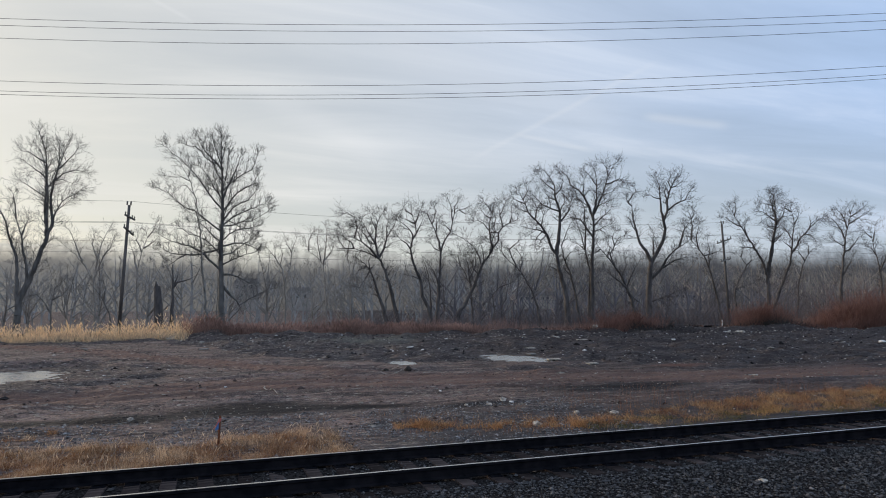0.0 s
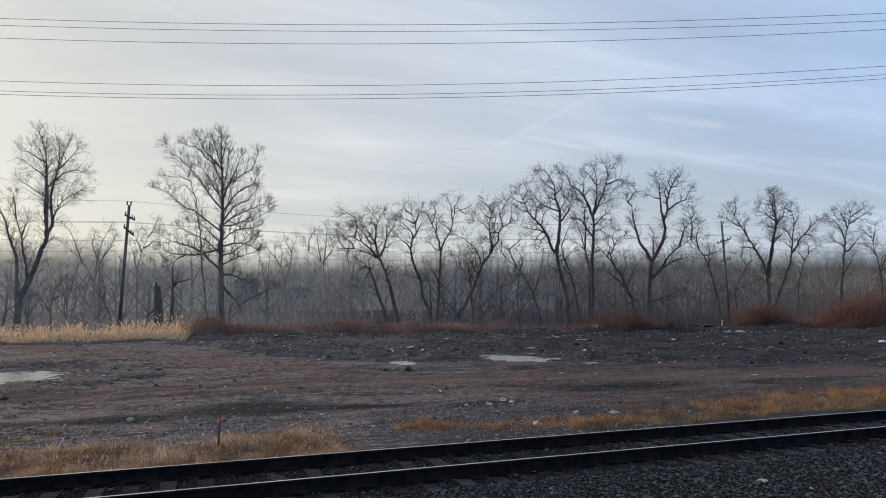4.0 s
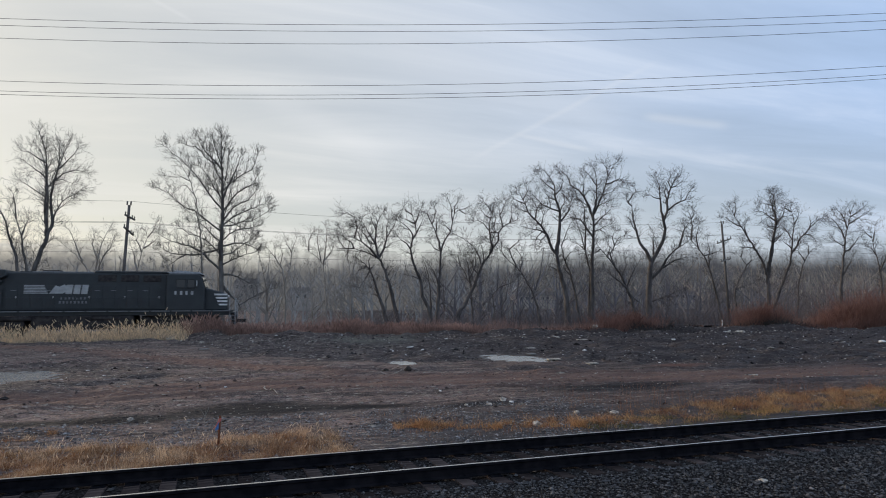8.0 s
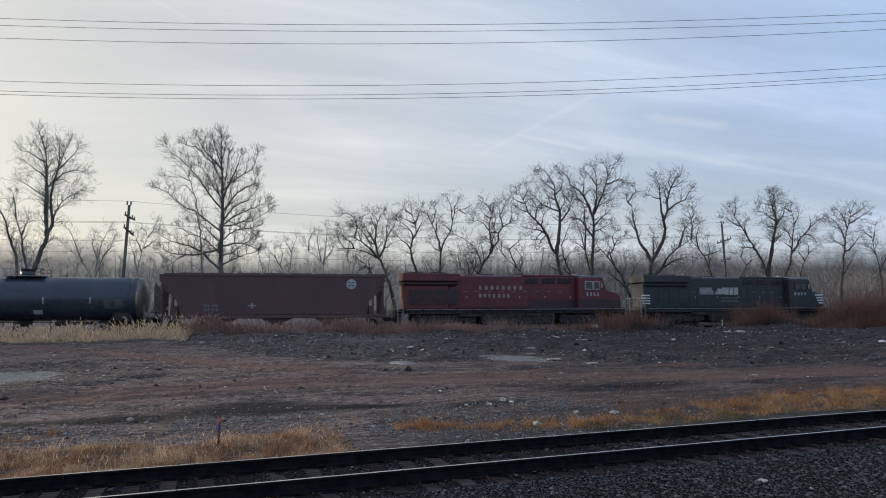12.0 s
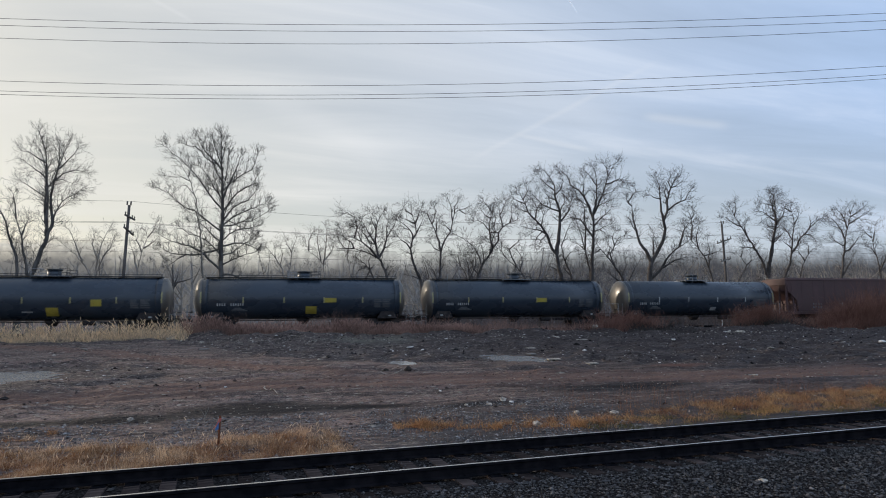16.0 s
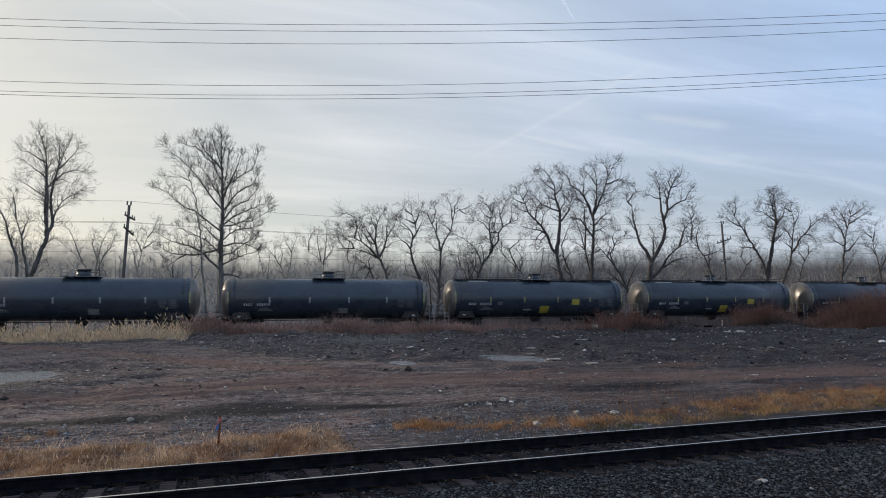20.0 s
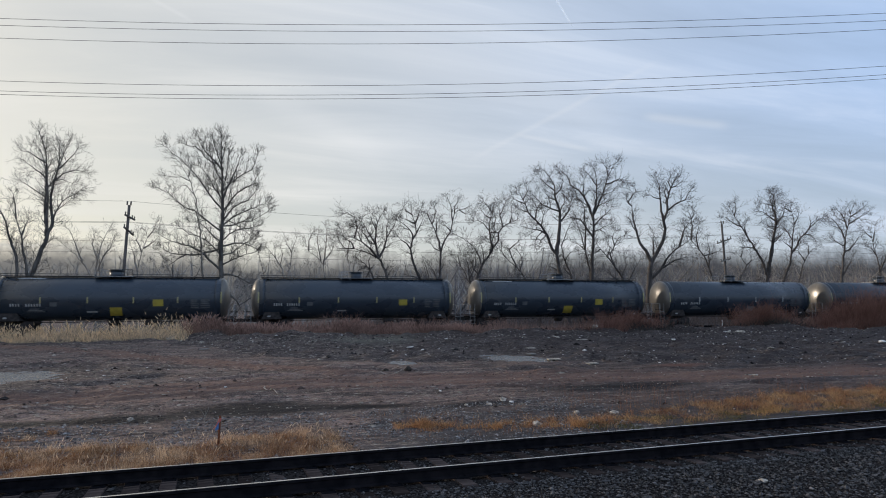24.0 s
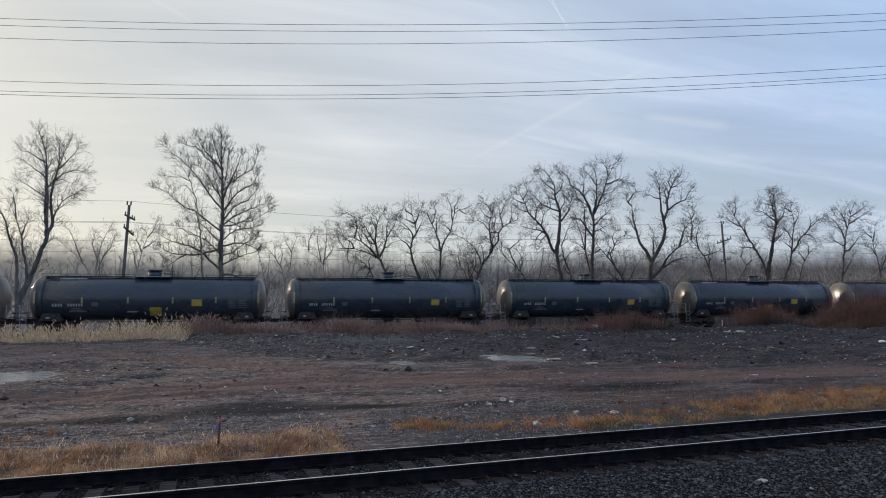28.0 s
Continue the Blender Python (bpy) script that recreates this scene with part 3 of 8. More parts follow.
def make_puddle(cx, cy, a, b, level):
    ang = np.linspace(0, 2 * math.pi, 48, endpoint=False)
    r = 1.25
    v = np.stack([cx + a * r * np.cos(ang), cy + b * r * np.sin(ang), np.full(48, level)], 1)
    bm = bmesh.new()
    bm.faces.new([bm.verts.new(p) for p in v])
    ob = part("puddle", bm, M["water"])
    tagged(ob, "shallow rain puddle lying in the dark yard dirt", "puddle", kind="structure")


for row in PUDDLES:
    make_puddle(*row)


# ---- the railway tracks ----
RAIL = ((-0.070, 0), (0.070, 0), (0.070, 0.012), (0.012, 0.032), (0.010, 0.130), (0.036, 0.145), (0.037, 0.172), (0.028, 0.181), (-0.028, 0.181), (-0.037, 0.172), (-0.036, 0.145), (-0.010, 0.130), (-0.012, 0.032), (-0.070, 0.012))


def rail_mesh(name, x0, x1, step):
    """A flat-bottomed rail, foot at z = -0.181, head at z = 0."""
    xs = np.arange(x0, x1 + step / 2, step)
    n = len(RAIL)
    v = np.array([(x, y, z - 0.181) for x in xs for y, z in RAIL])
    i = np.arange(len(xs) - 1)[:, None] * n
    j = np.arange(n)[None]
    f = np.stack([i + j, i + (j + 1) % n, i + n + (j + 1) % n, i + n + j], -1).reshape(-1, 4)
    me = np_mesh(name, v, f[:, ::-1], None)
    me.materials.append(M["rust"])
    return me


def make_track(m, length, group):
    x0, x1 = length
    me = rail_mesh("web", x0, x1, 4.0)
    top = box(x0, x1, -0.027, 0.018, 0.0, 0.0035)
    tm = bpy.data.meshes.new("running_surface")
    top.to_mesh(tm)
    top.free()
    for y in (-0.753, 0.753):
        ob = new("rail")
        ob.matrix_world = m @ pose(0, y, 0)
        part("web", me, None, ob)
        part("running_surface", tm, M["steel"], ob, "bright worn running surface")
        tagged(ob, "worn steel rail with a bright running surface and rusty web", "rail", group)


make_track(NEAR, (-60, 160), "rails of the near track")
make_track(pose(0, FAR_Y, FAR_Z), (-400, 400), "rails of the far track")


def stones(n, size, spread, seed, place, low=False, flat=0.72):
    """n angular stones at places given by place(rng, n) -> x, y, z arrays; corners and faces."""
    r = np.random.default_rng(seed)
    bm = bmesh.new()
    if low:
        bmesh.ops.create_uvsphere(bm, u_segments=4, v_segments=2, radius=1.1)
    else:
        bmesh.ops.create_icosphere(bm, subdivisions=1, radius=1.0)
    base = np.array([v.co[:] for v in bm.verts])
    tri = np.array([[v.index for v in f.verts] for f in bm.faces])
    bm.free()
    x, y, z = place(r, n)
    n = len(x)
    s = size * np.exp(r.normal(0, spread, n))
    shape = base[None] * r.uniform(0.65, 1.2, (n, len(base), 1)) * (s[:, None] * r.uniform(0.7, 1.35, (n, 3)) * [1, 1, flat])[:, None, :]
    a = r.uniform(0, 2 * math.pi, n)
    ca, sa = np.cos(a)[:, None], np.sin(a)[:, None]
    rot = np.stack([shape[..., 0] * ca - shape[..., 1] * sa, shape[..., 0] * sa + shape[..., 1] * ca, shape[..., 2]], -1)
    v = rot + np.stack([x, y, z], -1)[:, None]
    return v.reshape(-1, 3), (np.arange(n)[:, None, None] * len(base) + tri[None]).reshape(-1, 3)


def make_near_bed():
    """The near track's ballast: a raised bed and loose stones on it."""
    prof = [(-7.5, -0.36), (-3.2, -0.38), (-1.75, -0.225), (-1.40, -0.215), (-1.15, -0.218), (0.75, -0.215), (1.25, -0.218), (1.7, -0.225), (2.5, -0.44), (3.3, -0.62)]
    xs = np.arange(-60, 160.1, 0.5)
    v = np.array([(x, y, z) for x in xs for y, z in prof])
    v[:, 2] += 0.03 * (fnoise(v[:, 0], v[:, 1], 0.7) - 0.5)
    n = len(prof)
    i = np.arange(len(xs) - 1)[:, None] * n + np.arange(n - 1)[None]
    f = np.stack([i, i + n, i + n + 1, i + 1], -1).reshape(-1, 4)
    ob = new("ballast_bed", np_mesh("ballast_bed", v, f[:, ::-1], M["bed"], flat=False))
    ob.matrix_world = NEAR
    tagged(ob, "raised bed of dark crushed stone under the near track", "ballast", kind="structure")
    py, pz = np.array(prof).T

    def place(r, n):
        x = np.where(r.random(n) < 0.8, r.uniform(0.5, 17, n), r.uniform(-5, 26, n))
        y = np.where(r.random(n) < 0.78, r.uniform(-4.3, -1.22, n), r.uniform(-1.2, 2.7, n))
        k = y > -1.6 - 0.35 * x
        x, y = x[k], y[k]
        return x, y, np.interp(y, py, pz) + r.uniform(-0.008, 0.022, len(x))
    st = new("ballast_stones", np_mesh("ballast_stones", *stones(42000, 0.0145, 0.42, 5, place, True, 0.6), M["ballast"]))
    st.matrix_world = NEAR
    tagged(st, "loose dark grey crushed ballast stones beside the near track", "ballast", kind="stuff")


make_near_bed()


def make_far_bed():
    prof = [(-5.0, -0.55), (-3.0, -0.45), (-1.6, -0.22), (1.6, -0.22), (3.0, -0.5), (5.0, -0.8)]
    v = np.array([(x, y, z) for x in (-400.0, -50.0, 0.0, 100.0, 400.0) for y, z in prof])
    n = len(prof)
    i = np.arange(4)[:, None] * n + np.arange(n - 1)[None]
    f = np.stack([i, i + n, i + n + 1, i + 1], -1).reshape(-1, 4)
    ob = new("far_ballast_bed", np_mesh("far_ballast_bed", v, f[:, ::-1], M["bed"]))
    ob.matrix_world = pose(0, FAR_Y, FAR_Z)
    tagged(ob, "dark ballast bed under the far track", "ballast", kind="structure")
    sl = box(-0.11, 0.11, -1.3, 1.3, -0.36, -0.185)
    me = bpy.data.meshes.new("tmp")
    sl.to_mesh(me)
    sl.free()
    bv = np.array([c.co[:] for c in me.vertices])
    bf = np.array([p.vertices[:] for p in me.polygons])
    bpy.data.meshes.remove(me)
    xs = np.arange(-45, 110, 0.55)
    vv = (bv[None] + np.stack([xs, 0 * xs, 0 * xs], -1)[:, None]).reshape(-1, 3)
    ff = (np.arange(len(xs))[:, None, None] * 8 + bf[None]).reshape(-1, 4)
    ob = new("far_ties", np_mesh("far_ties", vv, ff, M["tie"]))
    ob.matrix_world = pose(0, FAR_Y, FAR_Z)
    tagged(ob, "row of old timber ties under the far track", "ties", kind="stuff")


make_far_bed()

# ---- the train ----
CARS = []            # every car of the train, with the place of its middle at 11 s


def wheelset(parent, x, r=0.46):
    """An axle with two flanged wheels and bearing caps."""
    ax = part("axle", rod((0, -1.05, 0), (0, 1.05, 0), 0.08, 10), M["under"], parent)
    ax.location = (x, 0, r)
    for s in (-1, 1):
        bm = rod((0, s * 0.68, 0), (0, s * 0.71, 0), r + 0.03, 28)
        rod((0, s * 0.71, 0), (0, s * 0.82, 0), r, 28, bm)
        part("wheel", bm, M["under"], ax)
        part("hub", rod((0, s * 0.82, 0), (0, s * 0.88, 0), 0.13, 12), M["rust"], ax)
    WHEELS.append(ax)
    return ax


WHEELS = []


def freight_truck(car, x, base=1.78):
    """A three-piece freight truck: side frames, bolster, springs, wheelsets."""
    tr = new("truck")
    tr.parent = car
    tr.location = (x, 0, 0)
    for s in (-1, 1):
        y0, y1 = sorted((s * 0.95, s * 1.12))
        bm = prism([(-1.15, 0.52), (-1.15, 0.38), (-0.62, 0.34), (-0.36, 0.14), (0.36, 0.14), (0.62, 0.34), (1.15, 0.38), (1.15, 0.52), (0.5, 0.70), (-0.5, 0.70)], y0, y1, 0.02)
        part("side_frame", bm, M["under"], tr)
        sp = None
        for k in (-0.18, 0.0, 0.18):
            sp = rod((k, s * 1.13, 0.22), (k, s * 1.13, 0.48), 0.075, 8, sp)
        part("spring", sp, M["rust"], tr)
    part("bolster", box(-0.2, 0.2, -1.15, 1.15, 0.42, 0.70, 0.03), M["under"], tr)
    for k in (-base / 2, base / 2):
        wheelset(car, x + k)
    return tr


def coupler(car, x, s):
    bm = box(x - 0.35, x + 0.35, -0.14, 0.14, 0.74, 1.0, 0.04)
    box(x + s * 0.30 - 0.12, x + s * 0.30 + 0.12, -0.2, 0.2, 0.72, 1.02, 0.05, bm)
    part("coupler", bm, M["under"], car)
    part("air_hose", rod((x, -0.3, 0.85), (x + s * 0.3, -0.28, 0.45), 0.03, 6), M["black"], car)


def letters(name, car, x0, x1, z, h, y, mat, words, seed, lean=0.0):
    """Lettering as plain bars: words of upright blocks with gaps."""
    r = random.Random(seed)
    total = sum(words) + 0.8 * (len(words) - 1)
    step = (x1 - x0) / total
    x = x0
    for n in words:
        for _ in range(n):
            part(name, box(x, x + step * r.uniform(0.34, 0.50), y - 0.008, y, z, z + h), mat, car)
            x += step
        x += 0.8 * step


def tank_car(marks):
    """A black pressure tank car; marks says which yellow signs and stencils it bears."""
    car = new("tank_car")
    R, H, cz = 1.63, 8.28, 2.56
    prof = [(-H - 0.02, 0.02)]
    for k in range(1, 15):
        a = math.pi / 2 * k / 14
        prof.append((-H + 0.54 - 0.56 * math.cos(a), R * math.sin(a)))
    end = prof + [(-H + 0.60, R + 0.004), (-H + 0.62, R - 0.06)]
    for name, line, mat, words in (
            ("tank", [(-H + 0.50, R - 0.2), (-H + 0.54, R), (-2.0, R), (2.0, R), (H - 0.54, R), (H - 0.50, R - 0.2)], "tank", ""),
            ("tank_head", end, "tank_head", "dusty domed tank end with the sun's sheen painted in"),
            ("tank_head", [(-x, q) for x, q in end[::-1]], "tank_head", "dusty domed tank end with the sun's sheen painted in")):
        bm = lathe_x(line, 48)
        bmesh.ops.translate(bm, vec=(0, 0, cz), verts=bm.verts)
        part(name, bm, M[mat], car, words)
    # stub sills, bolsters, bottom jacket strap and outlet
    for s in (-1, 1):
        part("draft_sill", box(*sorted((s * 5.0, s * 8.75)), -0.3, 0.3, 0.72, 1.12, 0.03), M["under"], car)
        part("saddle", prism([(s * 5.9, 0.95), (s * 7.5, 0.95), (s * 7.2, 1.6), (s * 6.2, 1.6)], -1.25, 1.25, 0.02), M["under"], car)
        coupler(car, s * 8.85, s)
        freight_truck(car, s * 6.55)
        part("end_platform", box(*sorted((s * 7.95, s * 8.75)), -1.35, 1.35, 1.16, 1.22, 0.01), M["under"], car)
        for y in (-1.35, 1.35):
            bm = None
            for k in range(4):
                bm = rod((s * 8.25, y, 0.45 + 0.3 * k), (s * 8.65, y, 0.45 + 0.3 * k), 0.018, 5, bm)
            for xx in (8.25, 8.65):
                rod((s * xx, y, 0.42), (s * xx, y, 2.1), 0.02, 5, bm)
            part("end_ladder", bm, M["galv"], car)
        bm = rod((s * 8.7, -1.35, 2.1), (s * 8.7, 1.35, 2.1), 0.022, 6)
        for y in (-1.35, -0.5, 0.5, 1.35):
            rod((s * 8.7, y, 1.2), (s * 8.7, y, 2.1), 0.02, 5, bm)
        part("end_railing", bm, M["galv"], car)
        bm = rod((s * 8.55, s * 0.9, 1.5), (s * 8.55, s * 0.9, 1.58), 0.28, 14)
        part("hand_brake_wheel", bm, M["under"], car)
        part("jacking_mark", box(s * 6.9 - 0.12, s * 6.9 + 0.12, -1.31, -1.28, 1.12, 1.24, 0.02), M["letter"], car)
        part("jacket_collar", lathe_mesh_band(s * 7.35, R, cz), M["tank"], car)
    part("bottom_outlet", rod((0, 0, 0.55), (0, 0, 0.98), 0.30, 14, r2=0.55), M["under"], car)
    part("centre_pipe", rod((-6, -0.55, 0.86), (6, -0.55, 0.86), 0.035, 6), M["under"], car)
    part("brake_cylinder", rod((2.2, -0.75, 0.78), (3.1, -0.75, 0.78), 0.18, 12), M["under"], car)
    bm = None
    for k in np.arange(3.4, 5.1, 0.28):
        bm = box(k, k + 0.16, -0.95, -0.65, 0.66, 0.86, bm=bm)
    part("brake_rigging", bm, M["under"], car)
    # the top walkway
    top = cz + R
    for s in () if marks.get("plain") else (-1, 1):
        part("running_board", box(*sorted((s * 1.3, s * 7.55)), -0.55, 0.55, top + 0.05, top + 0.09), M["black"], car)
        bm = rod((s * 1.3, -0.62, top + 0.22), (s * 7.6, -0.62, top + 0.22), 0.022, 5)
        for k in np.arange(1.3, 7.6, 1.25):
            rod((s * k, -0.62, top - 0.2), (s * k, -0.62, top + 0.22), 0.02, 5, bm)
        part("walkway_rail", bm, M["black"], car)
    # platform, railings and the valve housing
    part("platform", box(-1.3, 1.3, -0.95, 0.95, top + 0.02, top + 0.07, 0.01), M["galv"], car)
    for s in (-1, 1):
        for y in (-0.92, 0.92):
            bm = None
            for zz in (0.32, 0.58):
                bm = rod((s * 0.55, y, top + zz), (s * 1.28, y, top + zz), 0.022, 5, bm)
            for xx in (0.55, 1.28):
                rod((s * xx, y, top - 0.1), (s * xx, y, top + 0.58), 0.024, 5, bm)
            part("platform_railing", bm, M["galv"] if s < 0 else M["black"], car)
    housing = part("valve_housing", rod((0, 0, top - 0.05), (0, 0, top + 0.50), 0.48, 20), M["tank"], car)
    part("housing_lid", rod((0, 0, top + 0.50), (0, 0, top + 0.60), 0.55, 20), M["black"], housing)
    # reflective strips, stencils and signs lie proud of the shell
    def skin(z):
        return -math.sqrt(max(0.0, R * R - (z - cz) ** 2)) - 0.012
    for k, x in enumerate((-7.72, -4.62, -1.55, 1.55, 4.62, 7.72)):
        tall = k in (0, 5)
        z0, z1 = (2.22, 3.08) if tall else (2.22, 2.68)
        part("reflective_strip", strip(x - 0.048, x + 0.048, z0, z1, R + 0.012, cz), M["pale_yellow"] if tall or marks.get("mid", True) else M["letter"], car)
    if "upper" in marks:
        x, z, w, h = marks["upper"]
        part("yellow_sign", strip(x - w / 2, x + w / 2, z, z + h, R + 0.012, cz), M["yellow"], car, "yellow warning sign with faded print")
    if "lower" in marks:
        x, z, w, h = marks["lower"]
        part("lower_yellow_sign", strip(x - w / 2, x + w / 2, z, z + h, R + 0.012, cz), M["grey"] if marks.get("faint") else M["yellow"], car, "faded grey notice" if marks.get("faint") else "yellow warning sign")
    if "small" in marks:
        part("small_sign", strip(0.9, 1.5, 1.45, 1.75, R + 0.012, cz), M["letter"], car, "faded grey notice")
    r = random.Random(marks["seed"])
    x = -6.55
    for n in (4, 6):
        for _ in range(n):
            part("reporting_mark", strip(x, x + 0.085, 2.0, 2.20, R + 0.010, cz), M["letter"], car, "pale stencilled lettering bar")
            x += 0.175
        x += 0.30
    bm = None
    for k in range(3):
        bm = join_into(bm, strip(-5.5 + 0.1 * k, -4.3 - 0.2 * k, 1.60 + 0.1 * k, 1.65 + 0.1 * k, R + 0.010, cz))
    part("stencil_lines", bm, M["grey"], car)
    bm = None
    for row in range(5):
        for x0, x1 in ((5.55, 6.15), (6.25, 6.95)):
            bm = join_into(bm, strip(x0, x1 - r.uniform(0, 0.2), 1.85 + 0.14 * row, 1.94 + 0.14 * row, R + 0.010, cz))
    part("data_panel", bm, M["faint"], car)
    if marks.get("extra"):
        part("stencil_patch", strip(-4.0, -3.55, 2.0, 2.3, R + 0.010, cz), M["faint"], car)
        part("class_stencil", strip(-1.6, -0.9, 1.55, 1.65, R + 0.010, cz), M["letter"], car)
    if marks.get("ridge"):
        part("top_stencil", strip(-6.4, -4.6, cz + R * 0.90, cz + R * 0.945, R + 0.010, cz), M["letter"], car)
    return car


def lathe_mesh_band(x, R, cz):
    bm = lathe_x([(x - 0.09, R - 0.01), (x - 0.09, R + 0.014), (x + 0.09, R + 0.014), (x + 0.09, R - 0.01)], 48)
    bmesh.ops.translate(bm, vec=(0, 0, cz), verts=bm.verts)
    return bm


def strip(x0, x1, z0, z1, R, cz):
    """A thin sheet bent round the tank's near side."""
    bm = bmesh.new()
    n = max(2, int((z1 - z0) / 0.15) + 1)
    out = []
    for k in range(n):
        z = z0 + (z1 - z0) * k / (n - 1)
        y = -math.sqrt(max(0.0, R * R - (z - cz) ** 2))
        out.append([bm.verts.new((x, y + d, z)) for x in (x0, x1) for d in (0, 0.010)])
    for A, B in zip(out, out[1:]):
        bm.faces.new((A[0], A[2], B[2], B[0])), bm.faces.new((A[1], B[1], B[3], A[3]))
        bm.faces.new((A[0], B[0], B[1], A[1])), bm.faces.new((A[2], A[3], B[3], B[2]))
    bmesh.ops.recalc_face_normals(bm, faces=bm.faces[:])
    return bm


def join_into(bm, own):
    return own if bm is None else join(bm, own)


def hopper_car():
    """A covered hopper: flush oxide-red sides, sloped ends on posts, roof hatches."""
    car = new("hopper_car")
    L0, W, zt, zb = 8.55, 1.52, 4.42, 1.30
    side = [(-L0, zt - 0.35), (-L0 + 0.25, 3.3), (-L0 + 1.30, 2.35), (-L0 + 1.45, zb), (L0 - 1.45, zb), (L0 - 1.30, 2.35), (L0 - 0.25, 3.3), (L0, zt - 0.35), (L0, zt), (-L0, zt)]
    part("body", prism(side, -W, W, 0.03), M["oxide"], car)
    part("side_sill", box(-L0, L0, -W - 0.02, W + 0.02, 1.02, 1.28, 0.02), M["oxide"], car)
    part("top_chord", box(-L0, L0, -W - 0.05, W + 0.05, zt - 0.13, zt + 0.01, 0.02), M["oxide"], car)
    part("roof", prism([(-L0 + 0.2, zt), (L0 - 0.2, zt), (L0 - 0.2, zt + 0.10), (-L0 + 0.2, zt + 0.10)], -1.2, 1.2, 0.02), M["oxide"], car)
    part("roof_walk", box(-L0, L0, 0.6, 1.1, zt + 0.18, zt + 0.22), M["galv"], car)
    for k in range(8):
        x = -7.2 + 2.05 * k
        part("hatch", box(x, x + 1.7, -0.45, 0.45, zt + 0.1, zt + 0.2, 0.03), M["oxide"], car)
    for k in range(3):
        x = -4.2 + 4.2 * k
        bm = prism([(x - 1.7, zb), (x + 1.7, zb), (x + 0.5, 0.62), (x - 0.5, 0.62)], -1.3, 1.3, 0.02)
        part("hopper_bay", bm, M["oxide"], car)
        part("outlet_gate", box(x - 0.55, x + 0.55, -1.0, 1.0, 0.50, 0.62, 0.02), M["under"], car)
    for s in (-1, 1):
        part("end_top_sheet", box(*sorted((s * (L0 - 0.05), s * (L0 + 0.03))), -W, W, zt - 0.55, zt, 0.01), M["oxide"], car)
        for y in (-1.42, -0.55, 0.55, 1.42):
            part("end_post", box(*sorted((s * (L0 - 0.25), s * (L0 - 0.08))), y - 0.06, y + 0.06, 1.25, zt - 0.3, 0.01), M["oxide"], car)
        for y in (-1.40, 1.40):
            part("slope_brace", box(*sorted((s * (L0 - 1.05), s * (L0 - 0.9))), y - 0.05, y + 0.05, 1.25, 3.0, 0.01), M["oxide"], car)
        part("end_sill", box(*sorted((s * (L0 - 1.8), s * (L0 + 0.15))), -W, W, 1.05, 1.25, 0.02), M["oxide"], car)
        bm = None
        for k in range(7):
            bm = rod((s * (L0 - 0.65), -W - 0.06, 1.0 + 0.42 * k), (s * (L0 - 0.2), -W - 0.06, 1.0 + 0.42 * k), 0.02, 5, bm)
        for xx in (0.65, 0.2):
            rod((s * (L0 - xx), -W - 0.06, 0.5), (s * (L0 - xx), -W - 0.06, 4.0), 0.02, 5, bm)
        part("ladder", bm, M["oxide"], car)
        coupler(car, s * 8.95, s)
        freight_truck(car, s * 6.75)
        part("gate_panel", box(*sorted((s * (L0 - 1.3), s * (L0 - 0.95))), -W + 0.1, W - 0.1, 1.3, 2.0, 0.02), M["oxide"], car)
    for k in np.arange(-6.6, 6.7, 1.32):
        part("side_seam", box(k - 0.03, k + 0.03, -W - 0.015, -W + 0.02, zb, zt - 0.15), M["oxide"], car)
    # round white emblem with dark cut-outs, small stencils
    part("emblem", rod((5.80, -W - 0.03, 3.72), (5.80, -W - 0.022, 3.72), 0.40, 24), M["letter"], car, "round dull white emblem")
    bm = None
    for dx, dz in ((-0.15, 0.12), (0.15, 0.12), (-0.15, -0.12), (0.15, -0.12)):
        bm = box(5.80 + dx - 0.08, 5.80 + dx + 0.08, -W - 0.04, -W - 0.031, 3.72 + dz - 0.06, 3.72 + dz + 0.06, bm=bm)
    part("emblem_pattern", bm, M["oxide"], car)
    letters("stencil", car, -5.4, -4.3, 1.95, 0.16, -W - 0.02, M["grey"], (3, 3), 5)
    letters("stencil", car, -5.4, -4.3, 1.60, 0.22, -W - 0.02, M["grey"], (3, 3), 6)
    bm = box(-2.15, -1.55, -W - 0.03, -W - 0.02, 1.98, 2.04)
    box(-1.9, -1.82, -W - 0.03, -W - 0.02, 1.80, 2.22, bm=bm)
    part("cross_stencil", bm, M["letter"], car)
    return car


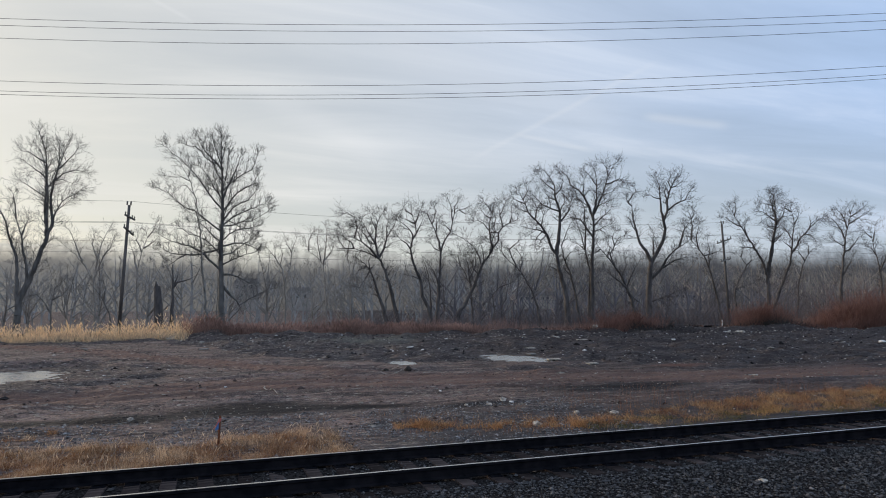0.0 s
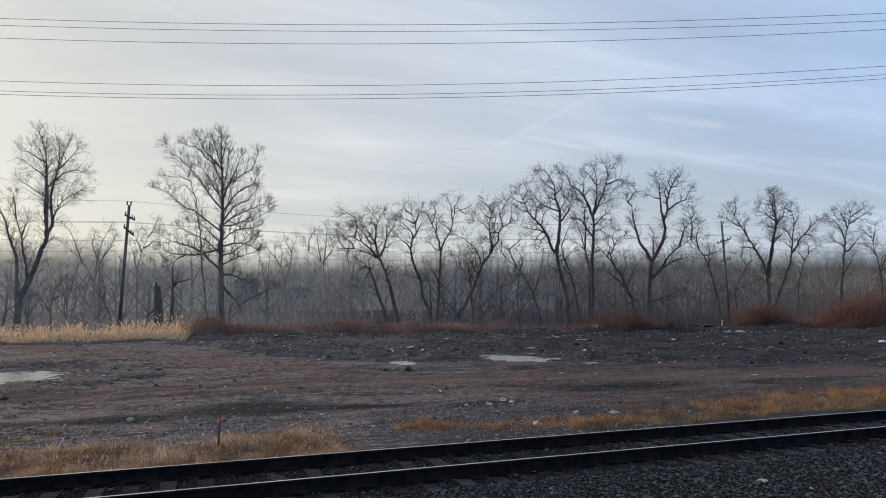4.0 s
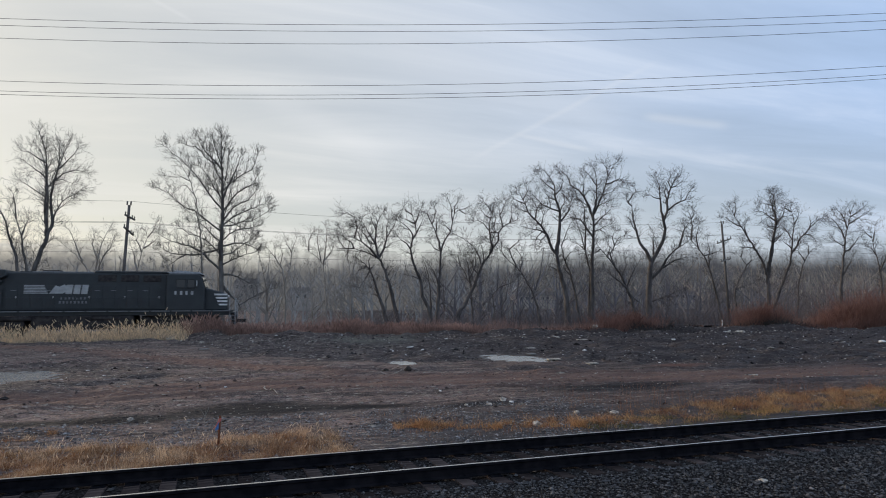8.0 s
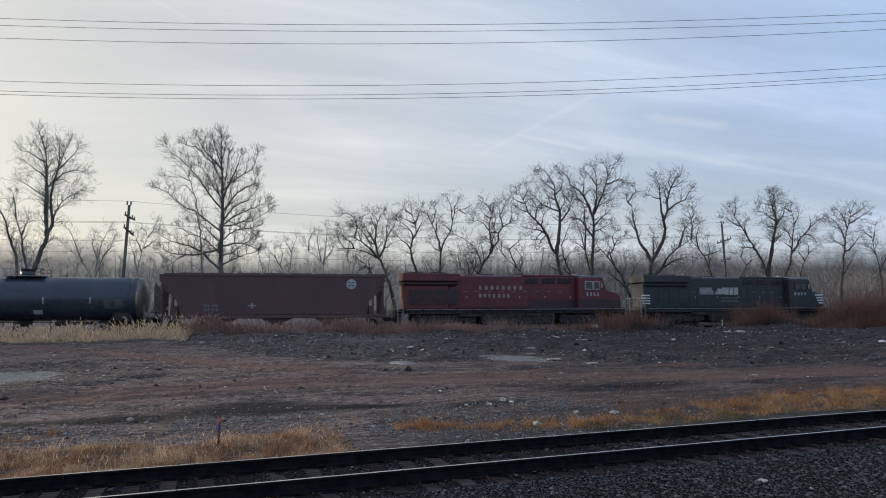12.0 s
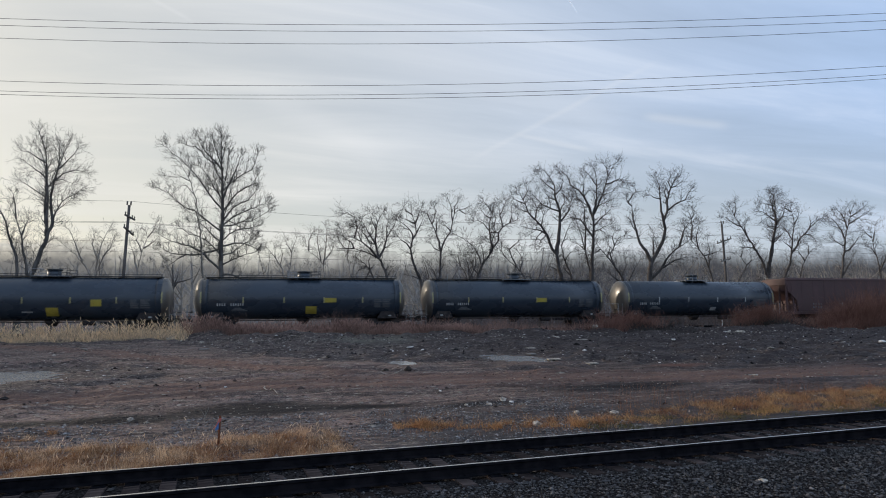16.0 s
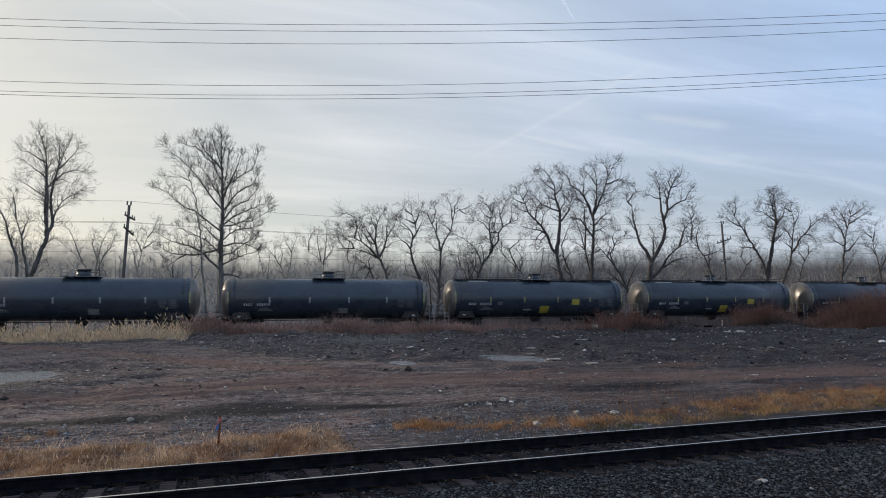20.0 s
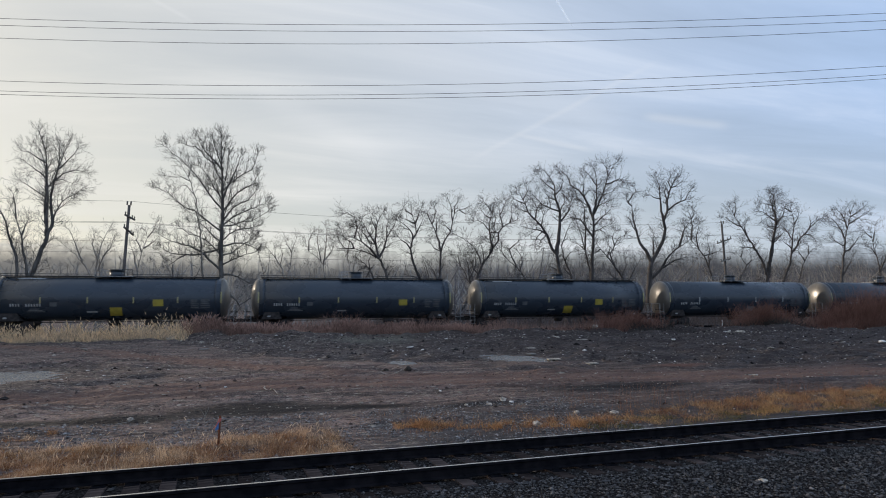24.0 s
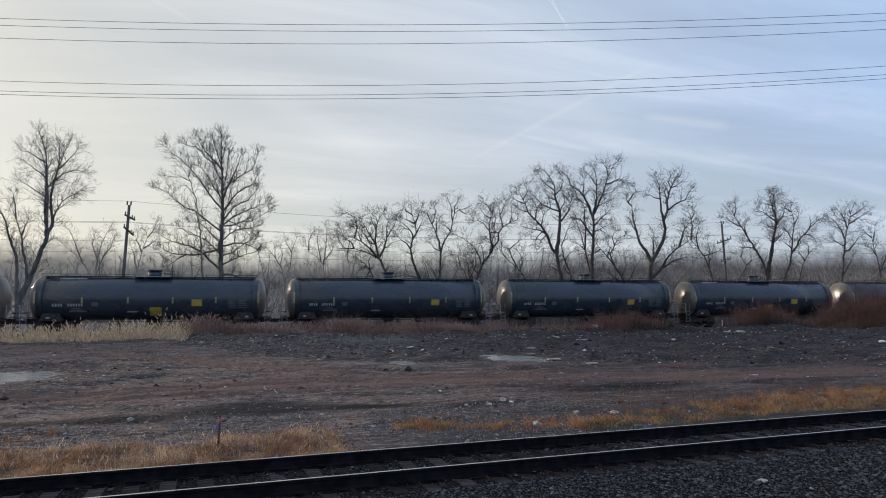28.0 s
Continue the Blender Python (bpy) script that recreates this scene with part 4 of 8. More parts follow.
def locomotive(scheme):
    """A six-axle road diesel, front at +x: hood, flared radiator wing, wide cab, sloped nose."""
    dark = scheme == "dark"
    body = M["black"] if dark else M["red"]
    car = new("locomotive")
    # frame, walkway and stripe
    part("underframe", box(-10.3, 10.3, -1.35, 1.35, 1.32, 1.62, 0.03), M["black"] if dark else M["under"], car)
    part("walkway", box(-10.45, 10.45, -1.52, 1.52, 1.62, 1.68, 0.01), M["black"], car)
    bm = None
    for k in range(14):
        bm = box(-9.9 + 1.45 * k, -9.9 + 1.45 * k + 1.32, -1.535, -1.525, 1.60, 1.67, bm=bm)
    part("sill_stripe", bm, M["grey"], car)
    # engine hood with doors
    part("hood", box(-6.2, 5.6, -0.92, 0.92, 1.68, 4.52, 0.10), body, car)
    for k in range(13):
        x = -5.2 + 0.8 * k
        d = part("hood_door", box(x, x + 0.74, -0.95, -0.91, 1.85, 3.55, 0.015), body, car)
        part("latch", box(x + 0.62, x + 0.68, -0.97, -0.95, 2.6, 2.75), M["chrome"] if k % 3 == 0 else body, d)
    for k in range(3):
        x = 0.8 + 1.55 * k
        part("upper_grille", box(x, x + 1.25, -0.96, -0.91, 3.86, 4.34, 0.02), M["under"], car)
    for k in range(9):
        part("door_vent", box(-4.9 + 1.1 * k, -4.55 + 1.1 * k, -0.962, -0.948, 3.15, 3.19), M["grey"], car)
    # dynamic-brake and blower housing
    part("blower_housing", prism([(0.45, 4.48), (5.62, 4.48), (5.55, 4.64), (0.60, 4.64)], -0.90, 0.90, 0.04), body, car)
    for x in (-4.6, -0.7):
        part("roof_hatch", box(x, x + 0.9, -0.5, 0.5, 4.50, 4.60, 0.03), body, car)
    part("exhaust_stack", box(-3.1, -1.9, -0.35, 0.35, 4.50, 4.70, 0.04), M["under"], car)
    part("roof_rail", box(-3.6, 0.4, -0.8, -0.72, 4.52, 4.58), M["galv"], car)
    # radiator section with its overhanging wings
    part("radiator_cab", box(-10.05, -6.2, -1.05, 1.05, 1.68, 4.0, 0.06), body, car)
    wing = prism([(-10.15, 4.02), (-5.4, 4.02), (-5.1, 4.20), (-5.2, 4.66), (-10.15, 4.72)], -1.34, 1.34, 0.05)
    part("radiator_wing", wing, body, car)
    part("wing_slope", prism([(-10.1, 3.62), (-5.4, 3.62), (-5.4, 4.04), (-10.1, 4.04)], -1.22, 1.22, 0.15), M["soot"] if not dark else body, car)
    for k in range(4):
        part("radiator_grille", box(-9.6 + 1.08 * k, -8.65 + 1.08 * k, -1.09, -1.04, 2.05, 3.35, 0.015), M["soot"] if not dark else M["black"], car)
    for k in range(2):
        part("radiator_fan", rod((-8.9 + 2.0 * k, 0, 4.66), (-8.9 + 2.0 * k, 0, 4.80), 0.75, 20), M["under"], car)
    # cab
    cab = part("cab", prism([(5.6, 1.68), (8.35, 1.68), (8.35, 3.35), (8.05, 4.30), (7.9, 4.42), (5.6, 4.42)], -1.5, 1.5, 0.06), body, car)
    part("cab_roof", prism([(5.80, 4.40), (8.15, 4.40), (7.95, 4.60), (5.6, 4.60)], -1.40, 1.40, 0.05), M["galv"] if dark else M["grey"], car)
    part("side_window", box(6.32, 6.95, -1.53, -1.49, 3.42, 4.02, 0.02), M["glass"], cab)
    part("side_window", box(7.10, 7.62, -1.53, -1.49, 3.42, 4.02, 0.02), M["glass"], cab)
    for x0, x1 in ((6.25, 7.02), (7.03, 7.69)):
        bm = box(x0, x1, -1.545, -1.50, 4.02, 4.09)
        box(x0, x1, -1.545, -1.50, 3.35, 3.42, bm=bm), box(x0, x0 + 0.07, -1.545, -1.50, 3.42, 4.02, bm=bm), box(x1 - 0.07, x1, -1.545, -1.50, 3.42, 4.02, bm=bm)
        part("window_frame", bm, M["black"] if dark else M["letter"], cab)
    for y in (-0.75, 0.75):
        part("windshield", prism([(8.37, 3.45), (8.39, 3.45), (8.16, 4.2), (8.14, 4.2)], y - 0.5, y + 0.5), M["glass"], cab)
    part("mirror", box(7.75, 7.82, -1.75, -1.58, 3.5, 3.95, 0.02), M["letter"], cab)
    part("horn", rod((5.9, 0.3, 4.72), (6.5, 0.3, 4.72), 0.09, 10, r2=0.05), M["galv"], car)
    part("antenna", box(6.6, 7.1, -0.3, 0.3, 4.6, 4.72, 0.04), M["galv"], car)
    # nose
    nose = part("nose", prism([(8.3, 1.68), (10.0, 1.68), (10.0, 2.75), (9.7, 3.05), (8.3, 3.42)], -1.05, 1.05, 0.08), body, car)
    part("headlight", rod((9.98, -0.15, 2.75), (10.04, -0.15, 2.75), 0.11, 12), M["chrome"], nose)
    part("headlight", rod((9.98, 0.15, 2.75), (10.04, 0.15, 2.75), 0.11, 12), M["chrome"], nose)
    if dark:
        for k in range(4):
            z = 2.05 + 0.26 * k
            bm = prism([(9.05 + 0.12 * (3 - k), z), (9.98, z), (9.98, z + 0.13), (8.98 + 0.12 * (3 - k), z + 0.13)], -1.075, -1.052)
            part("nose_stripe", bm, M["white"], nose)
        for k in range(4):
            part("rear_stripe", box(-10.32, -9.55, -1.30, -1.10, 2.05 + 0.24 * k, 2.17 + 0.24 * k, 0.01), M["white"], car)
        part("rear_stripe_panel", box(-10.1, -9.5, -1.12, -1.04, 1.95, 3.0, 0.01), M["black"], car)
        # emblem on the hood: a band of bars, a rearing shape and slanted blocks
        for k in range(6):
            part("emblem_bar", box(-4.05, -4.05 + 1.55 - 0.05 * k, -0.99, -0.955, 2.95 + 0.11 * k, 3.02 + 0.11 * k), M["letter"], car)
        bm = prism([(-2.4, 2.95), (-1.5, 2.95), (-1.1, 3.25), (-1.4, 3.62), (-1.75, 3.45), (-2.0, 3.55)], -0.99, -0.955)
        part("emblem_shape", bm, M["letter"], car)
        for k in range(3):
            x = -1.35 + 0.52 * k
            part("emblem_block", prism([(x, 2.92), (x + 0.42, 2.92), (x + 0.52, 3.6), (x + 0.1, 3.6)], -0.99, -0.955), M["letter"], car)
        letters("lettering", car, -1.65, 0.15, 2.52, 0.18, -0.955, M["grey"], (7,), 1)
        letters("lettering", car, -1.75, 0.25, 2.22, 0.18, -0.955, M["grey"], (8,), 2)
        letters("cab_number", cab, 6.2, 7.75, 2.86, 0.28, -1.502, M["letter"], (4,), 3)
    else:
        letters("lettering", car, -3.45, 0.75, 3.32, 0.36, -0.955, M["dust_letter"], (8,), 1)
        letters("lettering", car, -3.45, -0.45, 2.62, 0.36, -0.955, M["dust_letter"], (7,), 2)
        letters("cab_number", cab, 6.4, 7.75, 2.78, 0.32, -1.502, M["letter"], (4,), 3)
        part("lower_band", box(5.65, 8.3, -1.512, -1.50, 1.70, 2.50), M["soot"], cab)
        part("nose_band", box(8.36, 9.95, -1.062, -1.045, 1.70, 2.45), M["soot"], nose)
        part("hood_lower_band", box(1.2, 5.6, -0.975, -0.93, 1.70, 2.40), M["soot"], car)
    # fuel tank, air tanks, trucks
    part("fuel_tank", prism([(-3.4, 1.32), (3.4, 1.32), (3.4, 0.55), (3.0, 0.32), (-3.0, 0.32), (-3.4, 0.55)], -1.35, 1.35, 0.08), M["under"], car)
    for s in (-1, 1):
        part("air_tank", rod((-1.4 + 2.9 * s - 1.0, -1.25, 1.12), (-1.4 + 2.9 * s + 1.0, -1.25, 1.12), 0.18, 12), M["under"], car)
        tr = new("truck")
        tr.parent = car
        tr.location = (s * 6.55, 0, 0)
        part("truck_frame", box(-2.75, 2.75, -0.62, 0.62, 0.62, 1.30, 0.04), M["under"], tr)
        for y in (-1.18, 1.18):
            for k in (-2.3, -0.93, 0.93, 2.3):
                part("brake_cylinder", rod((k - 0.22, y * 1.02, 1.05), (k + 0.22, y * 1.02, 1.05), 0.12, 8), M["under"], tr)
            y0, y1 = sorted((y * 0.93, y * 1.06))
            bm = prism([(-2.7, 0.95), (-2.7, 0.55), (-2.2, 0.42), (-1.6, 0.55), (-1.0, 0.38), (-0.4, 0.55), (0.4, 0.55), (1.0, 0.38), (1.6, 0.55), (2.2, 0.42), (2.7, 0.55), (2.7, 0.95), (1.2, 1.12), (-1.2, 1.12)], y0, y1, 0.03)
            part("side_frame", bm, M["under"], tr)
            for k in (-1.85, 0.0, 1.85):
                part("journal_box", box(k - 0.2, k + 0.2, *sorted((y * 1.04, y * 1.16)), 0.40, 0.75, 0.04), M["under"], tr)
        for k in (-1.85, 0.0, 1.85):
            wheelset(car, s * 6.55 + k, 0.53)
        # steps, pilot and coupler
        for y in (-1.45, 1.45):
            bm = None
            for k in range(5):
                bm = box(*sorted((s * 10.2, s * 10.6)), y - 0.14, y + 0.14, 0.42 + 0.27 * k, 0.46 + 0.27 * k, bm=bm)
            box(*sorted((s * 10.18, s * 10.21)), y - 0.15, y + 0.15, 0.4, 1.65, bm=bm)
            part("step_well", bm, M["grey"] if y < 0 else M["black"], car)
            for x in (10.2, 10.62):
                part("grab_rail", rod((s * x, y, 0.5), (s * x, y, 2.5), 0.03, 6), M["letter"], car)
        bm = prism([(s * 10.3, 1.5), (s * 10.55, 1.5), (s * 10.75, 0.25), (s * 10.4, 0.15)], -1.4, 1.4, 0.03)
        part("pilot", bm, M["under"], car)
        coupler(car, s * 10.95, s)
        bm = rod((s * 10.55, -1.4, 2.6), (s * 10.55, 1.4, 2.6), 0.022, 6)
        for y in (-0.9, -0.3, 0.3, 0.9):
            rod((s * 10.55, y, 1.65), (s * 10.55, y, 2.6), 0.02, 5, bm)
        part("end_handrail", bm, M["letter"], car)
    for y in (-1.48, 1.48):
        bm = rod((-10.1, y, 2.62), (5.5, y, 2.62), 0.02, 5)
        for k in range(11):
            rod((-10.1 + 1.56 * k, y, 1.66), (-10.1 + 1.56 * k, y, 2.62), 0.018, 5, bm)
        part("side_handrail", bm, M["black"] if dark else M["red"], car)
    return car


def put_in_train(ob, x, label, category, group):
    tagged(ob, label, category, group)
    CARS.append((ob, x))


put_in_train(locomotive("dark"), 28.9, "black six-axle diesel locomotive with white nose stripes", "locomotive", "locomotives of the train")
put_in_train(locomotive("red"), 6.5, "faded red six-axle diesel locomotive with pale lettering bars", "locomotive", "locomotives of the train")
put_in_train(hopper_car(), -13.75, "oxide-red covered hopper car with a round white emblem", "hopper car", "cars of the train")

TANK_KINDS = (
    (dict(seed=1, mid=False, small=1, plain=1), "black tank car with a small faded notice and no yellow signs"),
    (dict(seed=2, upper=(2.0, 2.25, 0.95, 0.36)), "black tank car with one long yellow sign"),
    (dict(seed=3, upper=(2.05, 2.25, 0.95, 0.36), lower=(0.55, 1.35, 0.85, 0.6)), "black tank car with a long yellow sign above a square one"),
    (dict(seed=4, upper=(3.25, 2.0, 0.72, 0.5), lower=(0.35, 1.3, 0.82, 0.62), extra=1, ridge=1), "black tank car with two square yellow signs"),
    (dict(seed=5, upper=(3.72, 2.0, 0.68, 0.48), extra=1), "black tank car with one square yellow sign"),
    (dict(seed=6, lower=(1.1, 1.4, 0.75, 0.4), plain=1, faint=1, mid=False), "black tank car with one low faded notice"),
)
TANK_ORDER = (0, 1, 2, 3, 3, 5, 5, 3, 4, 3, 4, 4, 3, 3, 3)
_made = {}
for k, kind in enumerate(TANK_ORDER):
    marks, label = TANK_KINDS[kind]
    if kind in _made:
        before = set(bpy.data.objects)
        ob = copy_thing(_made[kind], pose(0, 0, 0))
        WHEELS += [o for o in ob.children if o.name.startswith("axle")]
    else:
        ob = _made[kind] = tank_car(marks)
    put_in_train(ob, -31.6 - 18.19 * k, label, "tank car", "cars of the train")


def near_band(r, n, x0, x1, y0, y1, patch, cut):
    """Places in the near track's own space, in patches."""
    x, y = r.uniform(x0, x1, n), r.uniform(y0, y1, n)
    keep = fnoise(x, y, patch) + 0.3 * (r.random(n) - 0.5) > cut
    p = np.array(NEAR) @ np.stack([x[keep], y[keep], 0 * x[keep], 1 + 0 * x[keep]])
    return p[0], p[1]

# ---- trees ----
UP = np.array([0, 0, 1.0])


def branch(r, segs, p, d, length, rad, level, most, out, lift=0.0, fine=0.0095, coarse=1.0):
    """A wandering branch and, along it, smaller ones; rows of start, end, radii and level. It leans towards out, away from the crown's middle."""
    step = (0.42, 0.34, 0.28)[min(level, 2)] * coarse
    n = max(2, int(length / step))
    for k in range(n):
        d = d + r.normal(0, (0.11, 0.15, 0.18)[min(level, 2)], 3) + UP * (0.03 + 0.16 * lift) + out * 0.04
        d /= np.linalg.norm(d)
        q = p + d * (length / n)
        ra, rb = rad * (1 - 0.55 * k / n), rad * (1 - 0.55 * (k + 1) / n)
        segs.append((*p, *q, ra, rb, level))
        p = q
        if level < most:
            for _ in range(int(1.45 * coarse + r.random())):
                if r.random() < (0.92, 0.80, 0.6)[level]:
                    side = r.normal(0, 1, 3)
                    side -= d * side.dot(d)
                    side /= np.linalg.norm(side)
                    e = d * r.uniform(0.5, 0.9) + side * r.uniform(0.5, 0.9) + UP * (0.06 + 0.5 * lift)
                    branch(r, segs, p, e / np.linalg.norm(e), max(0.35, length * r.uniform(0.40, 0.70) * (1 - 0.25 * k / n)), max(fine, rb * 0.62), level + 1, most, out, lift, fine, coarse)


def limb(r, segs, rad, pts, y0, density, most, spread=0.16, clear=3.2, reach=0.85, lift=0.0, coarse=1.0):
    """A main limb along a bent line in x and z, wandering a little in y, with branches above the clear height."""
    P = np.array([(x, 0, z) for x, z in pts], float)
    drift = r.uniform(-0.04, 0.04) if y0 is None else r.uniform(-spread, spread) * 2
    P[:, 1] = (y0 or 0.0) + drift * np.hypot(P[:, 0] - P[0, 0], P[:, 2] - P[0, 2])
    way = [P[0]]
    for a, b in zip(P, P[1:]):
        n = max(1, int(np.linalg.norm(b - a) / (0.45 * coarse)))
        for k in range(1, n + 1):
            way.append(a + (b - a) * k / n + (r.normal(0, 0.035, 3) if k < n else 0))
    total = len(way) - 1
    thin = min(0.93, max(0.6, 1 - 0.016 / rad))
    for k, (a, b) in enumerate(zip(way, way[1:])):
        ra, rb = rad * (1 - thin * k / total), rad * (1 - thin * (k + 1) / total)
        segs.append((*a, *(b + (b - a) * 0.06), ra, rb, -1))
        f = k / total
        if density > 0.35 and b[2] > clear and f > (0.30 if rad > 0.15 else 0.08):
            for _ in range(int((3.1 * density + 0.5) * coarse + r.random())):
                d = (b - a) / np.linalg.norm(b - a)
                side = r.normal(0, 1, 3)
                side -= d * side.dot(d)
                side /= np.linalg.norm(side)
                out = np.array([b[0], b[1], 0.0])
                out /= max(0.5, np.linalg.norm(out))
                e = d * r.uniform(0.25, 0.7) + side * r.uniform(0.6, 1.0) + UP * (0.12 + lift)
                branch(r, segs, b, e / np.linalg.norm(e), r.uniform(0.8, 2.1) * reach * (1.15 - 0.55 * f), min(0.024, max(0.0115, rb * 0.42)), 0, most, out, lift, coarse=coarse)
    d = way[-1] - way[-2]
    for _ in range(4 if density > 0.35 else 0):
        e = d / np.linalg.norm(d) + r.normal(0, 0.38, 3)
        branch(r, segs, way[-1], e / np.linalg.norm(e), r.uniform(0.4, 0.9) * reach, 0.012, 0, most, UP, lift, coarse=coarse)


TREE_COUNT = [0]
TREE_WORDS = {
    "bare_tree": "tall leafless tree with dark forked limbs behind the track",
    "slender_tree": "slender leaning leafless tree behind the far track",
    "twisted_tree": "low twisted leafless tree in the undergrowth",
    "dead_tree": "dead broken tree trunk with one stub limb"}


class Tree:
    """A bare tree: a few main limbs drawn one by one, then its crown of fine branches."""

    def __init__(self, name, x, y, density, bark="bark", most=2, reach=0.75, lift=0.0, trim=0.3):
        TREE_COUNT[0] += 1
        self.r = np.random.default_rng(100 + TREE_COUNT[0])
        self.name, self.x, self.y, self.density, self.bark, self.most, self.reach, self.lift, self.trim = name, x, y, density, bark, most, reach, lift, trim
        self.segs = []

    def limb(self, rad, *pts):
        y0 = None
        if self.trim:
            (ax, az), (bx, bz) = pts[-2:]
            pts = pts[:-1] + ((bx + (ax - bx) * self.trim, bz + (az - bz) * self.trim),)
        if self.segs and pts[0][1] > 1.2:
            # grow out of the nearest point of the limbs that stand already
            have = np.array([s for s in self.segs if s[8] < 0])
            q = have[np.argmin(np.hypot(have[:, 0] - pts[0][0], have[:, 2] - pts[0][1]))]
            pts, y0 = ((q[0], q[2]),) + pts[1:], q[1]
        limb(self.r, self.segs, rad, pts, y0, self.density, self.most, reach=self.reach, lift=self.lift)

    def grow(self):
        S = np.array(self.segs)
        big = S[:, 8] < 0
        ob = new(self.name)
        ob.matrix_world = pose(self.x, self.y, float(ground_z(self.x, self.y)))
        part("trunk", np_mesh("trunk", *tubes(S[big, :3], S[big, 3:6], S[big, 6], S[big, 7], 8), M[self.bark], flat=False), None, ob)
        if (~big).any():
            part("crown", np_mesh("crown", *tubes(S[~big, :3], S[~big, 3:6], S[~big, 6], S[~big, 7], 3), M["twig" if self.bark == "bark" else self.bark]), None, ob)
        tagged(ob, TREE_WORDS[self.name], "tree", "trees behind the track")


t = Tree("bare_tree", -22.1, 66, 1.2, "hazed_tree", 2, 0.80, 0.12, 0.1)
t.limb(0.34, (0.0, -0.2), (0.1, 3.5), (0.6, 4.8), (1.1, 6.1), (1.5, 7.6), (2.0, 9.2), (2.4, 10.5), (2.2, 11.8), (2.1, 13.1), (2.3, 14.4), (2.5, 15.5), (2.8, 16.5), (3.1, 17.5), (3.4, 18.2))
t.limb(0.20, (-0.0, 2.5), (-0.1, 4.0), (-0.1, 6.0), (-0.2, 7.3), (-0.7, 8.8), (-1.1, 10.4), (-1.7, 11.6), (-2.3, 12.5), (-2.5, 13.7))
t.limb(0.15, (0.6, 5.0), (0.4, 6.6), (0.0, 7.8), (-0.3, 9.4), (-0.9, 10.9), (-1.5, 12.2))
t.limb(0.10, (-0.3, 9.6), (-0.1, 10.4), (0.1, 11.0))
t.limb(0.09, (-1.0, 10.9), (-1.0, 12.2), (-1.2, 13.3))
t.limb(0.16, (1.8, 9.2), (1.9, 10.2), (1.6, 11.5), (1.5, 13.0), (1.3, 14.9), (1.2, 16.4), (1.0, 17.8), (0.7, 18.5))
t.limb(0.12, (1.9, 10.3), (2.0, 11.7), (2.1, 13.1), (2.1, 14.8), (2.1, 16.5), (1.8, 17.8), (1.6, 18.4))
t.limb(0.08, (1.7, 10.2), (1.4, 11.0))
t.limb(0.08, (2.4, 10.5), (2.6, 11.5), (3.1, 12.5), (3.9, 13.1), (4.7, 13.7))
t.limb(0.08, (2.5, 15.5), (3.3, 16.3), (3.9, 16.9), (4.3, 17.5))
t.limb(0.08, (2.3, 14.4), (3.0, 15.2), (4.0, 15.6), (4.8, 15.5))
t.limb(0.08, (1.3, 14.9), (0.8, 15.4), (0.0, 16.0), (-0.6, 16.4))
t.limb(0.08, (1.2, 16.2), (0.5, 16.8), (-0.2, 17.3), (-0.9, 17.4))
t.limb(0.07, (2.0, 13.8), (2.6, 14.6), (3.2, 14.5), (4.0, 14.2))
t.limb(0.06, (1.5, 13.0), (0.8, 13.5), (0.1, 14.0), (-0.4, 14.3))
t.limb(0.05, (2.6, 11.4), (3.3, 12.2), (4.0, 12.8))
t.limb(0.06, (1.2, 15.9), (0.7, 17.4), (0.3, 18.0))
t.limb(0.07, (2.5, 15.7), (2.5, 17.1), (2.4, 18.1))
t.grow()
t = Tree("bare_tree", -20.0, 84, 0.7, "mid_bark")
t.limb(0.16, (0.0, -0.2), (0.0, 4.0), (-0.2, 6.6), (-0.3, 7.9), (-1.2, 9.8), (-2.3, 11.2), (-3.4, 12.1), (-4.0, 12.7))
t.limb(0.12, (-0.3, 7.9), (-0.1, 10.6), (0.2, 12.6), (0.7, 14.1), (1.0, 14.7))
t.limb(0.10, (-0.3, 8.3), (0.7, 10.9), (1.5, 12.5), (2.1, 13.2))
t.limb(0.10, (-1.3, 10.1), (-2.2, 12.4), (-2.7, 13.8), (-3.2, 14.3))
t.limb(0.08, (-0.1, 10.6), (-0.8, 12.5), (-0.7, 14.1))
t.limb(0.08, (0.6, 10.8), (1.4, 12.0), (1.7, 13.7))
t.grow()
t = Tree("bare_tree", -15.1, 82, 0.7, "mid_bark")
t.limb(0.17, (0.0, -0.2), (0.0, 4.0), (-0.2, 6.6), (-0.2, 9.2), (0.2, 11.4), (0.8, 13.1), (0.6, 14.0))
t.limb(0.12, (-0.2, 9.2), (-0.7, 11.2), (-1.3, 12.6))
t.limb(0.10, (0.2, 11.4), (-0.4, 12.8), (-0.2, 14.0))
t.limb(0.10, (0.3, 11.8), (1.6, 12.8), (2.4, 13.8))
t.limb(0.08, (0.8, 13.1), (1.6, 14.2), (1.8, 15.1))
t.grow()
t = Tree("twisted_tree", -15.8, 72, 0.45, "hazed_tree")
t.limb(0.11, (0.0, -0.2), (0.0, 2.8), (-0.7, 4.5), (-1.4, 5.5), (-2.0, 6.3), (-2.5, 6.0))
t.limb(0.07, (-0.8, 4.6), (-0.5, 5.7), (-0.6, 6.3))
t.grow()
t = Tree("twisted_tree", -21.1, 72, 0.5, "hazed_tree")
t.limb(0.11, (0.0, -0.2), (0.0, 2.8), (0.0, 4.5), (0.2, 5.7), (0.7, 6.3), (1.1, 6.6))
t.limb(0.08, (-0.1, 3.1), (-1.0, 4.6), (-1.6, 5.1), (-2.1, 5.1))
